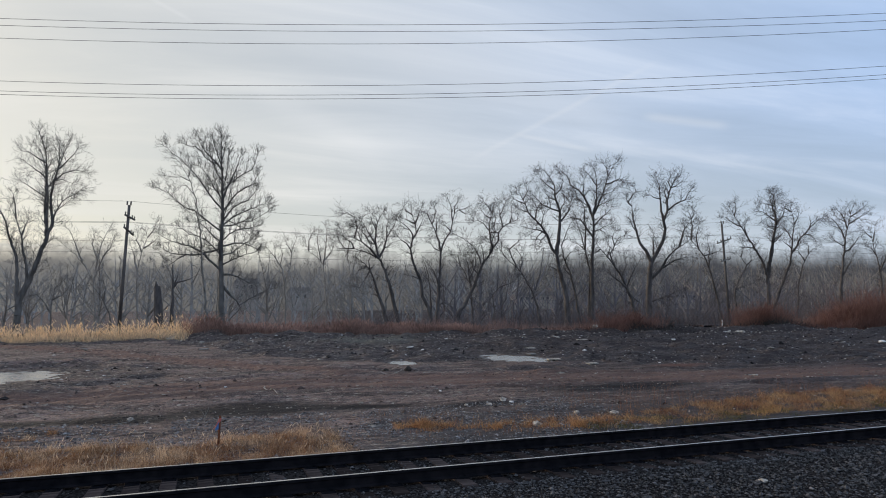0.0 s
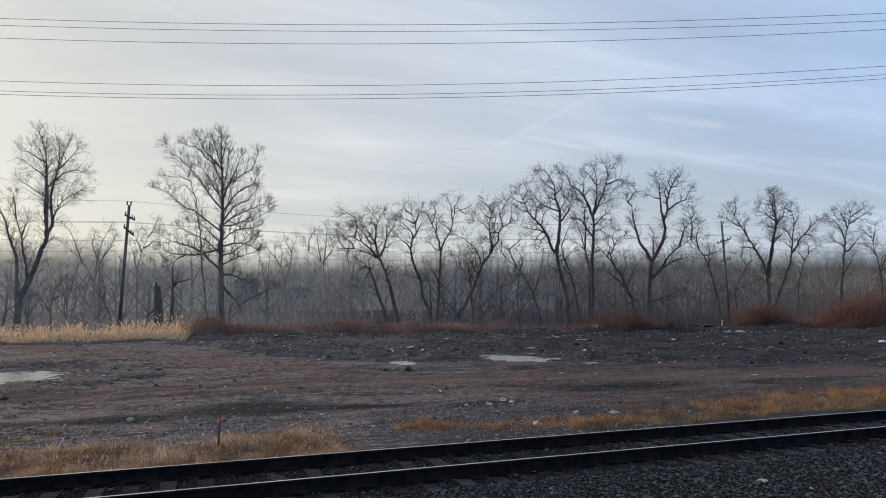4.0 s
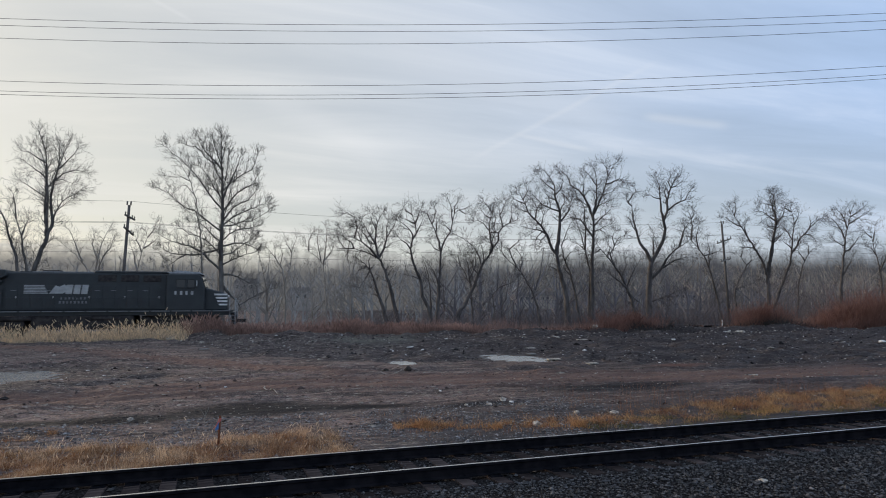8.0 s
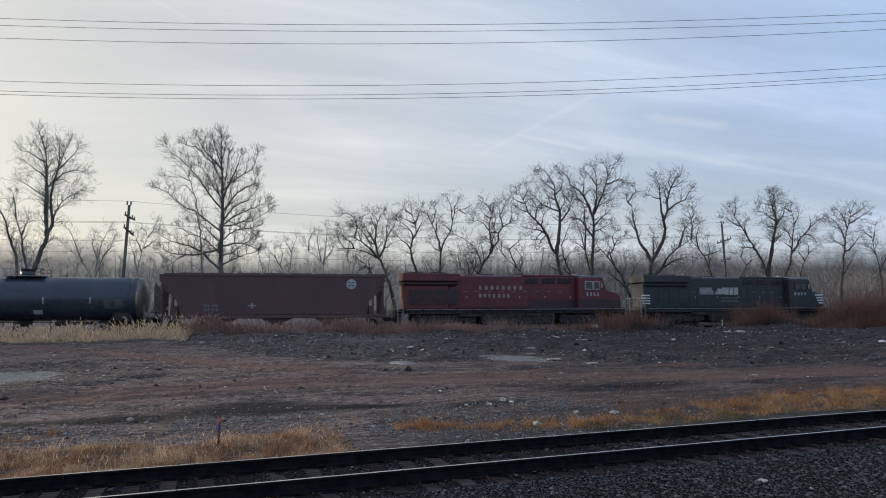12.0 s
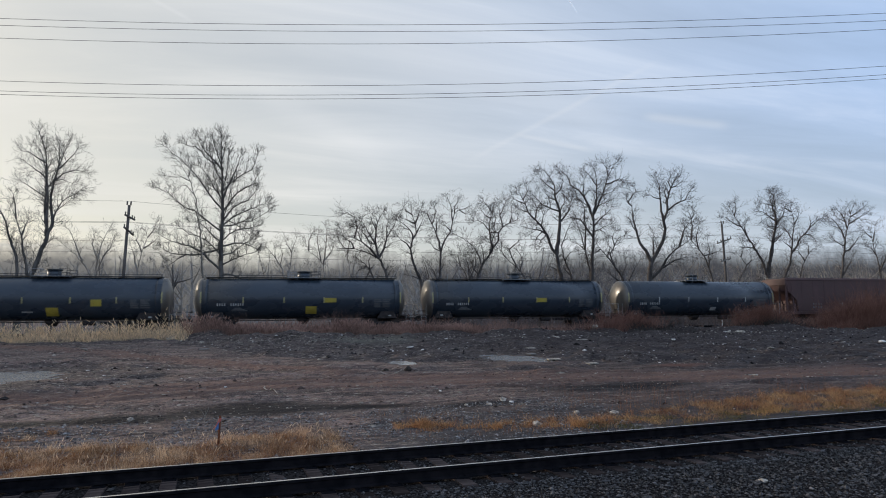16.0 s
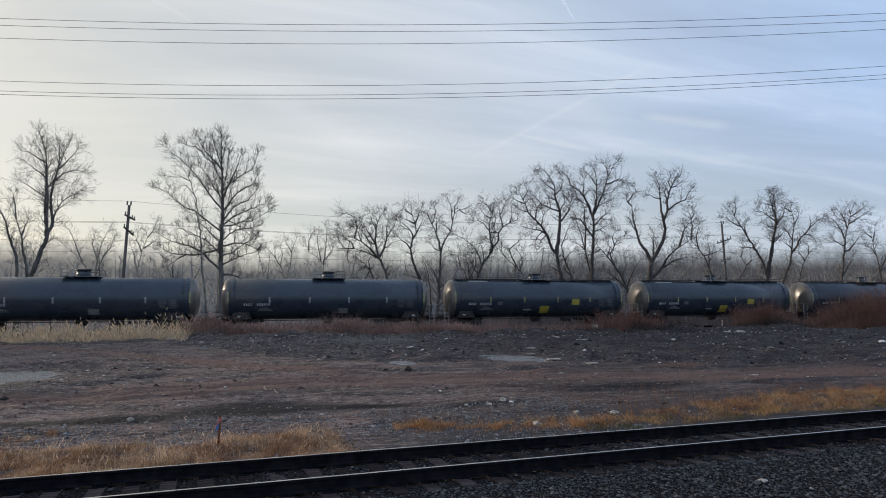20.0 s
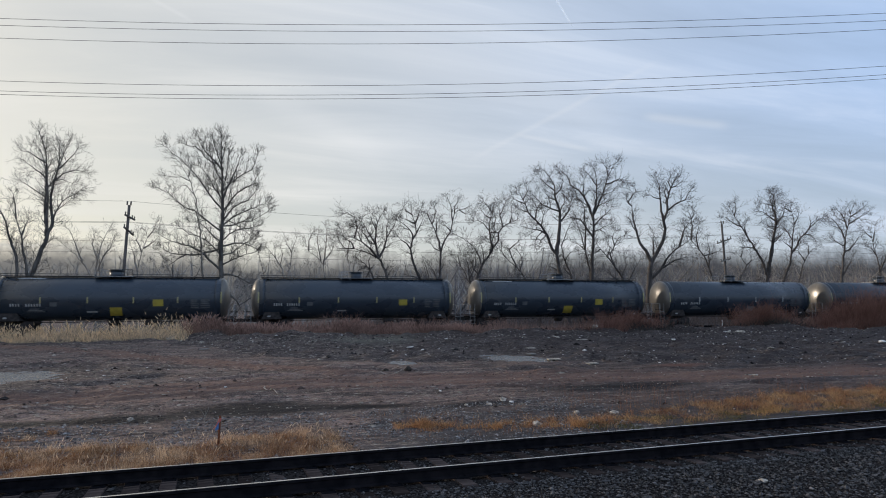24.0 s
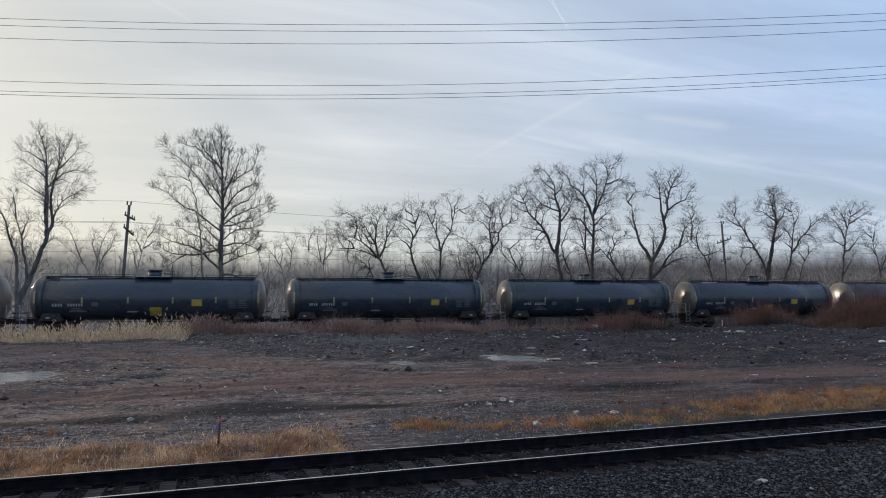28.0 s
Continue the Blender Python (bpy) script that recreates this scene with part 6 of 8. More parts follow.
t.limb(0.09, (-3.0, 6.8), (-3.2, 7.9), (-2.5, 8.9), (-1.8, 9.8), (-0.8, 10.1))
t.limb(0.11, (-1.0, 3.6), (0.1, 2.7), (0.8, 2.0))
t.limb(0.08, (-3.5, 7.4), (-3.3, 8.6), (-3.7, 9.5))
t.limb(0.08, (-2.0, 5.4), (-1.6, 6.7), (-1.8, 7.7))
t.limb(0.08, (-4.4, 8.2), (-5.2, 8.0), (-5.7, 7.6))
t.limb(0.08, (-2.5, 8.8), (-2.8, 9.8), (-2.4, 10.7))
t.grow()
t = Tree("bare_tree", 40.2, 64, 1.3, "bark")
t.limb(0.39, (0.0, -0.2), (0.0, 3.8), (0.1, 5.7), (0.4, 7.3), (1.0, 8.2), (1.6, 9.2), (2.0, 10.1), (2.2, 11.1), (2.0, 11.9), (2.5, 13.1), (2.5, 14.3), (3.0, 15.7), (3.7, 16.9), (4.0, 17.5))
t.limb(0.21, (0.4, 7.2), (-0.1, 8.5), (-0.8, 9.4), (-1.1, 10.7), (-1.4, 12.3), (-1.4, 13.6), (-1.3, 14.7))
t.limb(0.16, (2.0, 11.7), (1.6, 13.0), (1.4, 14.3), (1.2, 15.3), (0.8, 15.8))
t.limb(0.11, (2.6, 13.4), (3.5, 13.9), (4.5, 14.3), (4.8, 15.1), (5.2, 15.6))
t.limb(0.13, (0.8, 7.9), (1.0, 9.5), (1.4, 11.0))
t.limb(0.19, (0.2, 5.1), (1.1, 6.3), (1.7, 7.5), (2.6, 8.6), (3.5, 9.2), (4.5, 10.0))
t.limb(0.13, (2.9, 8.8), (3.4, 10.5), (4.0, 11.5), (4.8, 11.8))
t.limb(0.14, (1.6, 6.6), (2.9, 7.5), (4.0, 7.8), (5.2, 7.9))
t.limb(0.10, (0.7, 2.7), (2.0, 3.5), (3.1, 4.1), (4.0, 4.4))
t.limb(0.08, (-1.2, 10.8), (-1.7, 11.3), (-1.9, 11.8))
t.limb(0.08, (1.2, 15.2), (1.0, 16.2), (0.8, 16.8))
t.limb(0.08, (2.6, 14.3), (2.1, 15.2), (1.8, 15.7))
t.limb(0.08, (-1.4, 13.5), (-2.0, 14.0), (-2.3, 14.5))
t.limb(0.08, (-1.3, 14.5), (-0.9, 15.3), (-1.0, 15.9))
t.limb(0.08, (3.0, 15.6), (2.6, 16.3), (2.8, 16.9))
t.limb(0.08, (1.4, 14.1), (0.7, 14.5), (0.2, 14.9))
t.limb(0.08, (3.1, 15.9), (3.8, 16.0), (4.2, 16.3))
t.grow()
t = Tree("bare_tree", 54.2, 70, 0.85, "bark")
t.limb(0.19, (0.0, -0.2), (0.0, 2.1), (-0.6, 4.9), (-1.1, 7.0), (-1.8, 9.1), (-2.8, 10.5), (-3.8, 11.5), (-4.5, 12.9), (-4.9, 13.6))
t.limb(0.11, (-3.7, 11.8), (-3.7, 13.2), (-4.0, 14.6), (-4.5, 15.3))
t.limb(0.11, (-2.6, 10.4), (-2.8, 11.9), (-2.1, 13.2), (-1.7, 14.2))
t.limb(0.11, (-1.5, 8.3), (-0.9, 10.5), (-1.0, 12.2))
t.limb(0.09, (-2.1, 9.7), (-0.1, 10.2), (0.7, 11.1))
t.limb(0.09, (-3.9, 14.0), (-3.4, 14.9), (-3.4, 15.6))
t.grow()
t = Tree("twisted_tree", 54.7, 68, 0.6, "bark")
t.limb(0.16, (0.0, -0.2), (0.0, 2.3), (-0.0, 5.0), (1.1, 6.9), (1.8, 8.0), (1.0, 9.0), (0.2, 9.6))
t.limb(0.09, (1.8, 7.9), (2.6, 8.6), (3.3, 8.8))
t.limb(0.09, (0.1, 4.9), (1.6, 5.5), (3.3, 6.0))
t.limb(0.09, (1.0, 8.9), (1.3, 10.1))
t.grow()
t = Tree("bare_tree", 57.8, 66, 1.3, "bark")
t.limb(0.27, (0.0, -0.2), (0.0, 4.1), (-0.0, 6.2), (-0.6, 7.9), (-1.4, 9.2), (-2.4, 10.6), (-3.1, 11.7), (-4.0, 12.9), (-4.6, 13.9), (-5.2, 14.7))
t.limb(0.22, (-0.0, 6.0), (-0.0, 8.6), (-0.0, 11.0), (0.1, 12.7), (-0.4, 14.4), (-0.9, 15.7), (-1.5, 16.0))
t.limb(0.23, (0.1, 6.5), (0.5, 8.6), (0.9, 10.3), (1.4, 12.4), (1.4, 13.8), (1.0, 15.0), (1.4, 16.0), (2.3, 16.4))
t.limb(0.10, (0.1, 12.7), (-1.0, 13.2), (-2.0, 13.7), (-2.9, 13.8))
t.limb(0.10, (1.4, 14.0), (0.9, 14.8), (0.4, 15.7), (0.7, 16.4))
t.limb(0.10, (-2.8, 11.1), (-2.9, 12.3), (-2.3, 13.2))
t.limb(0.08, (-3.4, 12.1), (-4.3, 12.6), (-5.0, 13.2), (-5.6, 13.5))
t.limb(0.10, (1.4, 12.4), (2.4, 13.5), (2.8, 14.5), (3.3, 15.3))
t.limb(0.09, (-0.3, 14.3), (-1.1, 14.6), (-2.1, 14.9))
t.limb(0.09, (0.0, 12.0), (-0.8, 12.0), (-1.7, 12.4))
t.limb(0.09, (0.9, 10.3), (1.9, 11.2), (2.7, 12.0))
t.limb(0.09, (-4.2, 13.2), (-3.9, 14.4), (-4.0, 15.1))
t.limb(0.08, (-1.5, 9.3), (-2.2, 9.6), (-3.5, 9.7), (-4.2, 10.3))
t.grow()
t = Tree("bare_tree", 59.2, 67, 1.0, "bark")
t.limb(0.25, (0.0, -0.2), (0.0, 2.1), (1.2, 4.7), (2.1, 6.4), (3.1, 8.2), (3.4, 9.9), (3.8, 12.1), (4.0, 13.5), (3.7, 14.6), (3.6, 15.3))
t.limb(0.13, (3.3, 9.5), (4.2, 10.3), (4.8, 11.4), (5.9, 12.3), (7.2, 13.5), (8.4, 14.1))
t.limb(0.09, (4.0, 12.8), (4.7, 13.9), (5.1, 14.8))
t.limb(0.09, (3.6, 11.2), (2.9, 12.4), (2.5, 13.0))
t.limb(0.09, (5.1, 11.6), (6.6, 11.8), (7.4, 11.2))
t.limb(0.09, (3.7, 14.4), (3.0, 14.9), (2.5, 15.5))
t.limb(0.09, (3.4, 9.9), (2.4, 10.5), (1.6, 10.9))
t.limb(0.09, (5.9, 12.3), (6.1, 13.1), (6.9, 13.7))
t.grow()
t = Tree("bare_tree", 65.6, 70, 0.7, "bark")
t.limb(0.17, (0.0, -0.2), (0.0, 3.1), (0.4, 6.7), (1.0, 8.6), (1.7, 9.7), (2.7, 10.7), (3.7, 11.1))
t.limb(0.09, (1.2, 8.9), (0.8, 10.1), (0.6, 10.8))
t.limb(0.09, (2.0, 9.9), (2.1, 11.0), (1.6, 11.5))
t.grow()
t = Tree("bare_tree", 70.6, 68, 1.0, "bark")
t.limb(0.26, (0.0, -0.2), (0.0, 2.7), (0.6, 6.7), (1.1, 8.9), (1.5, 10.7), (2.0, 12.6), (2.7, 14.1), (3.2, 15.5), (3.6, 16.1))
t.limb(0.13, (1.4, 9.6), (2.6, 10.4), (3.9, 11.3), (4.8, 12.1), (5.6, 12.2))
t.limb(0.13, (0.9, 6.5), (1.8, 7.8), (2.8, 8.9), (3.6, 9.6))
t.limb(0.11, (1.8, 11.8), (0.8, 12.7), (-0.5, 13.6), (-1.5, 14.1), (-2.2, 14.2))
t.limb(0.11, (2.2, 12.9), (2.0, 14.4), (1.5, 15.3), (1.1, 15.7))
t.limb(0.11, (2.6, 13.7), (4.1, 14.5), (5.3, 15.2), (6.1, 15.5))
t.limb(0.09, (3.1, 15.1), (2.5, 16.0))
t.limb(0.09, (1.2, 10.6), (0.0, 11.4), (-0.5, 12.0))
t.limb(0.09, (2.9, 14.7), (4.1, 15.5), (4.7, 16.0))
t.limb(0.09, (1.9, 13.9), (0.7, 14.3), (-0.1, 14.9))
t.grow()
t = Tree("bare_tree", 78.6, 69, 0.9, "bark")
t.limb(0.19, (0.0, -0.2), (0.0, 2.1), (0.1, 7.0), (-0.0, 8.5), (-0.6, 10.7), (-0.8, 12.2), (-0.9, 13.2))
t.limb(0.09, (-0.4, 9.8), (-1.2, 10.9), (-1.9, 11.1))
t.limb(0.11, (0.1, 7.6), (1.6, 10.0), (2.4, 11.9))
t.limb(0.10, (-0.8, 11.9), (0.0, 13.2), (0.3, 14.2))
t.limb(0.09, (-0.8, 12.2), (-1.5, 12.8), (-2.1, 13.4))
t.grow()


def broken_stump():
    ob = new("broken_stump")
    ob.matrix_world = pose(-9.85, 63, float(ground_z(-9.85, 63)))
    pts = [(0.15, 0, -0.2, 0.42), (0.0, 0, 1.5, 0.36), (-0.12, 0, 3.2, 0.32), (-0.2, 0, 4.3, 0.27)]
    P = np.array(pts)
    part("trunk", np_mesh("trunk", *tubes(P[:-1, :3], P[1:, :3], P[:-1, 3], P[1:, 3], 10), M["bark"], flat=False), None, ob)
    part("splinter", rod((-0.25, 0, 4.2), (-0.32, 0, 4.75), 0.16, 7, r2=0.03), M["bark"], ob)
    tagged(ob, "thick broken-off dead tree stump", "stump", "trees behind the track")


broken_stump()


def random_tree(r, h):
    """Limbs for a tree of the far wood."""
    top = h * r.uniform(0.25, 0.4)
    lean = r.uniform(-0.1, 0.1) * h
    out = [(0.016 * h, (0, -0.2), (lean * 0.3, top * 0.5), (lean * 0.5, top), (lean * 0.7, h * 0.7), (lean, h * 0.86))]
    for _ in range(r.integers(4, 7)):
        z0 = h * r.uniform(0.18, 0.5)
        s = r.choice((-1, 1)) * r.uniform(0.12, 0.42) * h
        out.append((0.009 * h, (lean * 0.4, z0), (lean * 0.4 + s * 0.5, z0 + 0.16 * h), (lean * 0.5 + s * 0.8, z0 + 0.30 * h), (lean * 0.5 + s, min(h * 0.9, z0 + 0.42 * h))))
    return out


def far_wood(name, label, rows, mat, seed, thick, depth=1, bushy=0.5):
    """A belt of bare woodland: a few grown trees set out many times."""
    r = np.random.default_rng(seed)
    kinds = []
    for _ in range(7):
        segs = []
        for k, (rad, *pts) in enumerate(random_tree(r, 10.0)):
            limb(r, segs, rad, pts, None if k == 0 else 0.0, bushy, depth, 0.35, 1.5, coarse=1.9)
        S = np.array(segs)
        kinds.append(S[(S[:, 8] < depth) | (r.random(len(S)) < 0.62)])
    V, F, base = [], [], 0
    for x, y, h in rows(r):
        S = kinds[r.integers(len(kinds))]
        a, k = r.uniform(0, 2 * math.pi), h / 10.0
        R = np.array([[math.cos(a), -math.sin(a), 0], [math.sin(a), math.cos(a), 0], [0, 0, 1]]) * k
        o = np.array([x, y, float(ground_z(x, y))])
        v, f = tubes(S[:, :3] @ R.T + o, S[:, 3:6] @ R.T + o, np.maximum(S[:, 6] * k, thick), np.maximum(S[:, 7] * k, thick * 0.7), 3)
        V.append(v), F.append(f + base)
        base += len(v)
    ob = new(name, np_mesh(name, np.concatenate(V), np.concatenate(F), M[mat]))
    tagged(ob, label, "woods", kind="stuff")


def belt(y0, y1, n, h0, h1, a=0.0, b=1.0):
    """Trees at random over a stretch of the land behind the track; a and b are shares of its breadth."""
    def rows(r):
        for k in range(n):
            y = r.uniform(y0, y1)
            c = y * math.tan(radians(YAW))
            half = y * 0.92
            yield c - half * 0.78 + 1.8 * half * (a + (b - a) * (k + r.random()) / n), y, r.uniform(h0, h1)
    return rows


def scrub_rows(r):
    for k in range(36):
        x = 18 + 92 * (k + r.random()) / 36
        yield x, r.uniform(70, 80), r.uniform(5.0, 9.0)


far_wood("scrub_wood", "tangled leafless scrub trees below the tall ones", scrub_rows, "thicket", 14, 0.007, 1, 0.4)
# Left belts get paler bark than right ones: sunward haze painted in.
far_wood("woodland_belt", "leafless riverside trees standing close together", belt(80, 104, 58, 8.5, 14.5, 0.42, 1.0), "thicket", 11, 0.008, 1, 0.34)
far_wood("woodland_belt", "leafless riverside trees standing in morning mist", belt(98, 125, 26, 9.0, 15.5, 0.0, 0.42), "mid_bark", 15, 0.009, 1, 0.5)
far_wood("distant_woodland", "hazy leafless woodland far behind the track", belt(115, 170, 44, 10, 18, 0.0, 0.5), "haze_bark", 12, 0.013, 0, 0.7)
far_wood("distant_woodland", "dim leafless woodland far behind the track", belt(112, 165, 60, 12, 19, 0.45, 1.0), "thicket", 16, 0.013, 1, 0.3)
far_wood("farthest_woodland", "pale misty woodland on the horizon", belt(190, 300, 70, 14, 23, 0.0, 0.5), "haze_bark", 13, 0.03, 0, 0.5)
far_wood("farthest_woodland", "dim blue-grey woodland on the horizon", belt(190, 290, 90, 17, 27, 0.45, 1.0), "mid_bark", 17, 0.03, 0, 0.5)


def haze_glow():
    """Haze painted as emission: paler upwards, creamy towards the sun, blue-grey away from it."""
    m = bpy.data.materials.new("hazy_distance")
    m.use_nodes = True
    nt = m.node_tree
    nt.nodes.clear()
    L = nt.links.new
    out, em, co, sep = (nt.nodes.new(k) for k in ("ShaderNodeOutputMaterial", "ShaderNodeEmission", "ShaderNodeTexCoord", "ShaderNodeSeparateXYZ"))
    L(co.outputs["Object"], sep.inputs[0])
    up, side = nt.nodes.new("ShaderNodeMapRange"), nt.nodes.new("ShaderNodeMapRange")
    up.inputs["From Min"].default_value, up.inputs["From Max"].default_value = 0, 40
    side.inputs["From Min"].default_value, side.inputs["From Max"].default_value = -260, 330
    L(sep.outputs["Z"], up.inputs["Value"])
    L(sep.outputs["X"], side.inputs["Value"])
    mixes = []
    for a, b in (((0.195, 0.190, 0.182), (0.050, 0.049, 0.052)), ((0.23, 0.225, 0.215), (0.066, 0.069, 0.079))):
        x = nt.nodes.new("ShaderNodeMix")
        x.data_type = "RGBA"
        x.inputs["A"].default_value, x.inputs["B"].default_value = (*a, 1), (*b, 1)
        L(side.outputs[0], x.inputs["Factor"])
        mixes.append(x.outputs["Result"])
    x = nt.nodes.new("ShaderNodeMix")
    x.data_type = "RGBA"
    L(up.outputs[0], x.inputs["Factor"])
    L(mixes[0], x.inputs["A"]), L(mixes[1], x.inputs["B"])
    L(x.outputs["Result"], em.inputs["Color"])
    # the crest melts into the sky
    fade, clear, blend = nt.nodes.new("ShaderNodeMapRange"), nt.nodes.new("ShaderNodeBsdfTransparent"), nt.nodes.new("ShaderNodeMixShader")
    fade.inputs["From Min"].default_value, fade.inputs["From Max"].default_value = 0.86, 1.20
    # ragged, like far crowns
    tex, add, rise = nt.nodes.new("ShaderNodeTexNoise"), nt.nodes.new("ShaderNodeMath"), nt.nodes.new("ShaderNodeAttribute")
    rise.attribute_name = "crest"
    tex.inputs["Scale"].default_value, tex.inputs["Detail"].default_value, tex.inputs["Roughness"].default_value = 0.16, 8.0, 0.75
    L(co.outputs["Object"], tex.inputs["Vector"])
    add.operation = "MULTIPLY_ADD"
    add.inputs[1].default_value = 0.30
    L(tex.outputs["Fac"], add.inputs[0]), L(rise.outputs["Fac"], add.inputs[2])
    L(add.outputs[0], fade.inputs["Value"])
    L(fade.outputs[0], blend.inputs[0])
    L(em.outputs[0], blend.inputs[1]), L(clear.outputs[0], blend.inputs[2])
    L(blend.outputs[0], out.inputs[0])
    return m


def make_backdrop():
    """The wooded rise on the horizon, with an uneven tree line, lost in haze."""
    xs = np.linspace(-1300, 1700, 1500)
    top = 57 - 6 * smooth(-60, 0, xs) + 12 * smooth(110, 320, xs) + 12 * (fnoise(xs, xs * 0 + 50, 45) - 0.5) + 7.0 * (fnoise(xs, xs * 0 + 9, 10) - 0.5) + 4.0 * np.random.default_rng(8).random(len(xs))
    V = [(x, 560, -8) for x in xs] + [(x, 575, t) for x, t in zip(xs, top)]
    n = len(xs)
    i = np.arange(n - 1)
    F = [np.stack([i, i + 1, i + 1 + n, i + n], 1)]
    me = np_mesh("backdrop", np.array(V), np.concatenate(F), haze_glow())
    me.attributes.new("crest", "FLOAT", "POINT").data.foreach_set("value", np.repeat([0.0, 1.0], n).astype(np.float32))
    ob = new("backdrop", me)
    tagged(ob, "distant wooded rise, its morning haze painted as a glow", "hill", kind="structure")


make_backdrop()


def thicket(name, label, n, area, h, mat, seed, rad=0.010, splay=0.35, group="", fork=2):
    """Standing stems, each with a few side twigs."""
    r = np.random.default_rng(seed)
    x, y = area(r, n)
    z = ground_z(x, y) - 0.05
    H = h(x, y) * r.uniform(0.45, 1.1, n)
    p = np.stack([x, y, z], 1)
    d = np.stack([r.normal(0, splay, n), r.normal(0, splay, n), np.ones(n)], 1)
    d /= np.linalg.norm(d, axis=1)[:, None]
    m = p + d * (H * 0.55)[:, None]
    d2 = d + r.normal(0, 0.22, (n, 3))
    q = m + d2 / np.linalg.norm(d2, axis=1)[:, None] * (H * 0.5)[:, None]
    rows = [(p, m, np.full(n, rad), np.full(n, rad * 0.8)), (m, q, np.full(n, rad * 0.8), np.full(n, rad * 0.4))]
    for _ in range(fork):
        t = r.uniform(0.35, 0.95, n)[:, None]
        s = p + (q - p) * t
        e = d + r.normal(0, 0.5, (n, 3))
        rows.append((s, s + e * (H * r.uniform(0.15, 0.4, n))[:, None], np.full(n, rad * 0.6), np.full(n, rad * 0.3)))
    a, b, c, e = (np.concatenate(k) for k in zip(*rows))
    ob = new(name, np_mesh(name, *tubes(a, b, c, e, 3), M[mat]))
    return tagged(ob, label, "brush", group, kind="stuff")


def blades(name, label, n, area, h, mat, seed, width=0.012, lean=0.35, plume=0.0, plume_r=0.010):
    """Dry grass: bent blades of two faces each; some end in a fluffy plume."""
    r = np.random.default_rng(seed)
    x, y = area(r, n)
    n = len(x)
    z = ground_z(x, y)
    inv = np.array(NEAR_INV)
    ny = inv[1, 0] * x + inv[1, 1] * y + inv[1, 3]
    z = np.maximum(z, np.where(np.abs(ny) < 3.0, np.interp(ny, [-2.9, -1.75, 1.7, 2.5, 3.3], [-0.46, -0.235, -0.24, -0.44, -0.62]), -9))
    H = h(x, y) * r.uniform(0.5, 1.15, n)
    a = r.uniform(0, 2 * math.pi, n)
    w = np.stack([np.cos(a), np.sin(a), 0 * a], 1) * (width * r.uniform(0.6, 1.4, n))[:, None]
    t = np.stack([r.normal(0, lean, n), r.normal(0, lean, n), np.ones(n)], 1)
    p = np.stack([x, y, z - 0.02], 1)
    m = p + t * (H * 0.55)[:, None] * [0.6, 0.6, 1]
    q = m + (t * [1.9, 1.9, 0.8]) * (H * 0.45)[:, None]
    v = np.stack([p - w, p + w, m + w * 0.8, m - w * 0.8, q + w * 0.15, q - w * 0.15], 1).reshape(-1, 3)
    i = np.arange(n)[:, None] * 6
    f = np.concatenate([i + [0, 1, 2, 3], i + [3, 2, 4, 5]])
    if plume:
        k = r.random(n) < plume
        A, B = q[k] - [0, 0, 4 * plume_r], q[k] + (t[k] * [1.5, 1.5, 0.6]) * 6 * plume_r
        pv, pf = tubes(A, B, np.full(len(A), plume_r), np.full(len(A), plume_r * 0.4), 5)
        f = np.concatenate([f, pf + len(v)])
        v = np.concatenate([v, pv])
    ob = new(name, np_mesh(name, v, f, M[mat]))
    return tagged(ob, label, "grass", kind="stuff")


def band(x0, x1, y0, y1, patch=None, cut=0.5):
    """Places over a strip; with patch, only where noise of that size passes the cut."""
    def area(r, n):
        x, y = r.uniform(x0, x1, n), r.uniform(y0, y1, n)
        if patch:
            keep = fnoise(x, y, patch) + 0.25 * (r.random(n) - 0.5) > cut
            x, y = x[keep], y[keep]
        return x, y
    return area


def const(h):
    return lambda x, y: h * (0.6 + 0.8 * fnoise(x, y, 1.1))


def thicket_band(x0, x1, y0, y1):
    return lambda r, n: (r.uniform(x0, x1, n), r.uniform(y0, y1, n))


# undergrowth below the trees, brush before the track, the red thicket, the pale grass
thicket("undergrowth", "dense dim undergrowth of bare stems below the trees", 2300, lambda r, n: (3 + 92 * r.random(n) ** 0.8, r.uniform(61, 76, n)), lambda x, y: (0.9 + 1.7 * smooth(4, 25, x)) * (0.6 + 0.8 * fnoise(x, y, 1.1)), "thicket", 21, 0.006, 0.5, fork=5)
thicket("wet_thicket", "misty brown thicket beyond the trees", 1500, thicket_band(10, 130, 78, 110), const(3.4), "thicket", 22, 0.008, 0.5, fork=5)
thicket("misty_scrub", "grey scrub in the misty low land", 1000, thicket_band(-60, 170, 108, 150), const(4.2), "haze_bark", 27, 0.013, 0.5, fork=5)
thicket("bramble", "brown thicket of bare stems below the trees", 3300, lambda r, n: (8 + 90 * r.random(n) ** 0.8, r.uniform(60.5, 76, n)), lambda x, y: (2.0 + 3.2 * fnoise(x, y, 3.0)) * (0.35 + 0.65 * smooth(12, 42, x)), "stems", 28, 0.006, 0.42, fork=5)
thicket("red_brown_brush", "low red-brown dead brush along the far track", 7500, thicket_band(-6.2, 60, 48.6, 51.4), lambda x, y: 1.15 * (0.35 + 1.2 * fnoise(x, y, 1.5) ** 1.3) * (1 - 0.35 * (1 - smooth(-5, -2, x))) * (1 - 0.35 * smooth(14, 20, x)) * (1 - 0.75 * smooth(31.5, 33, x) * (1 - smooth(39.4, 40.4, x))), "brush", 23, 0.0075, 0.42, fork=2)
thicket("bank_brush", "dim dead brush on the low bank behind the far track", 2600, thicket_band(6, 90, 57.6, 61.5), const(1.75), "stems", 29, 0.013, 0.4)
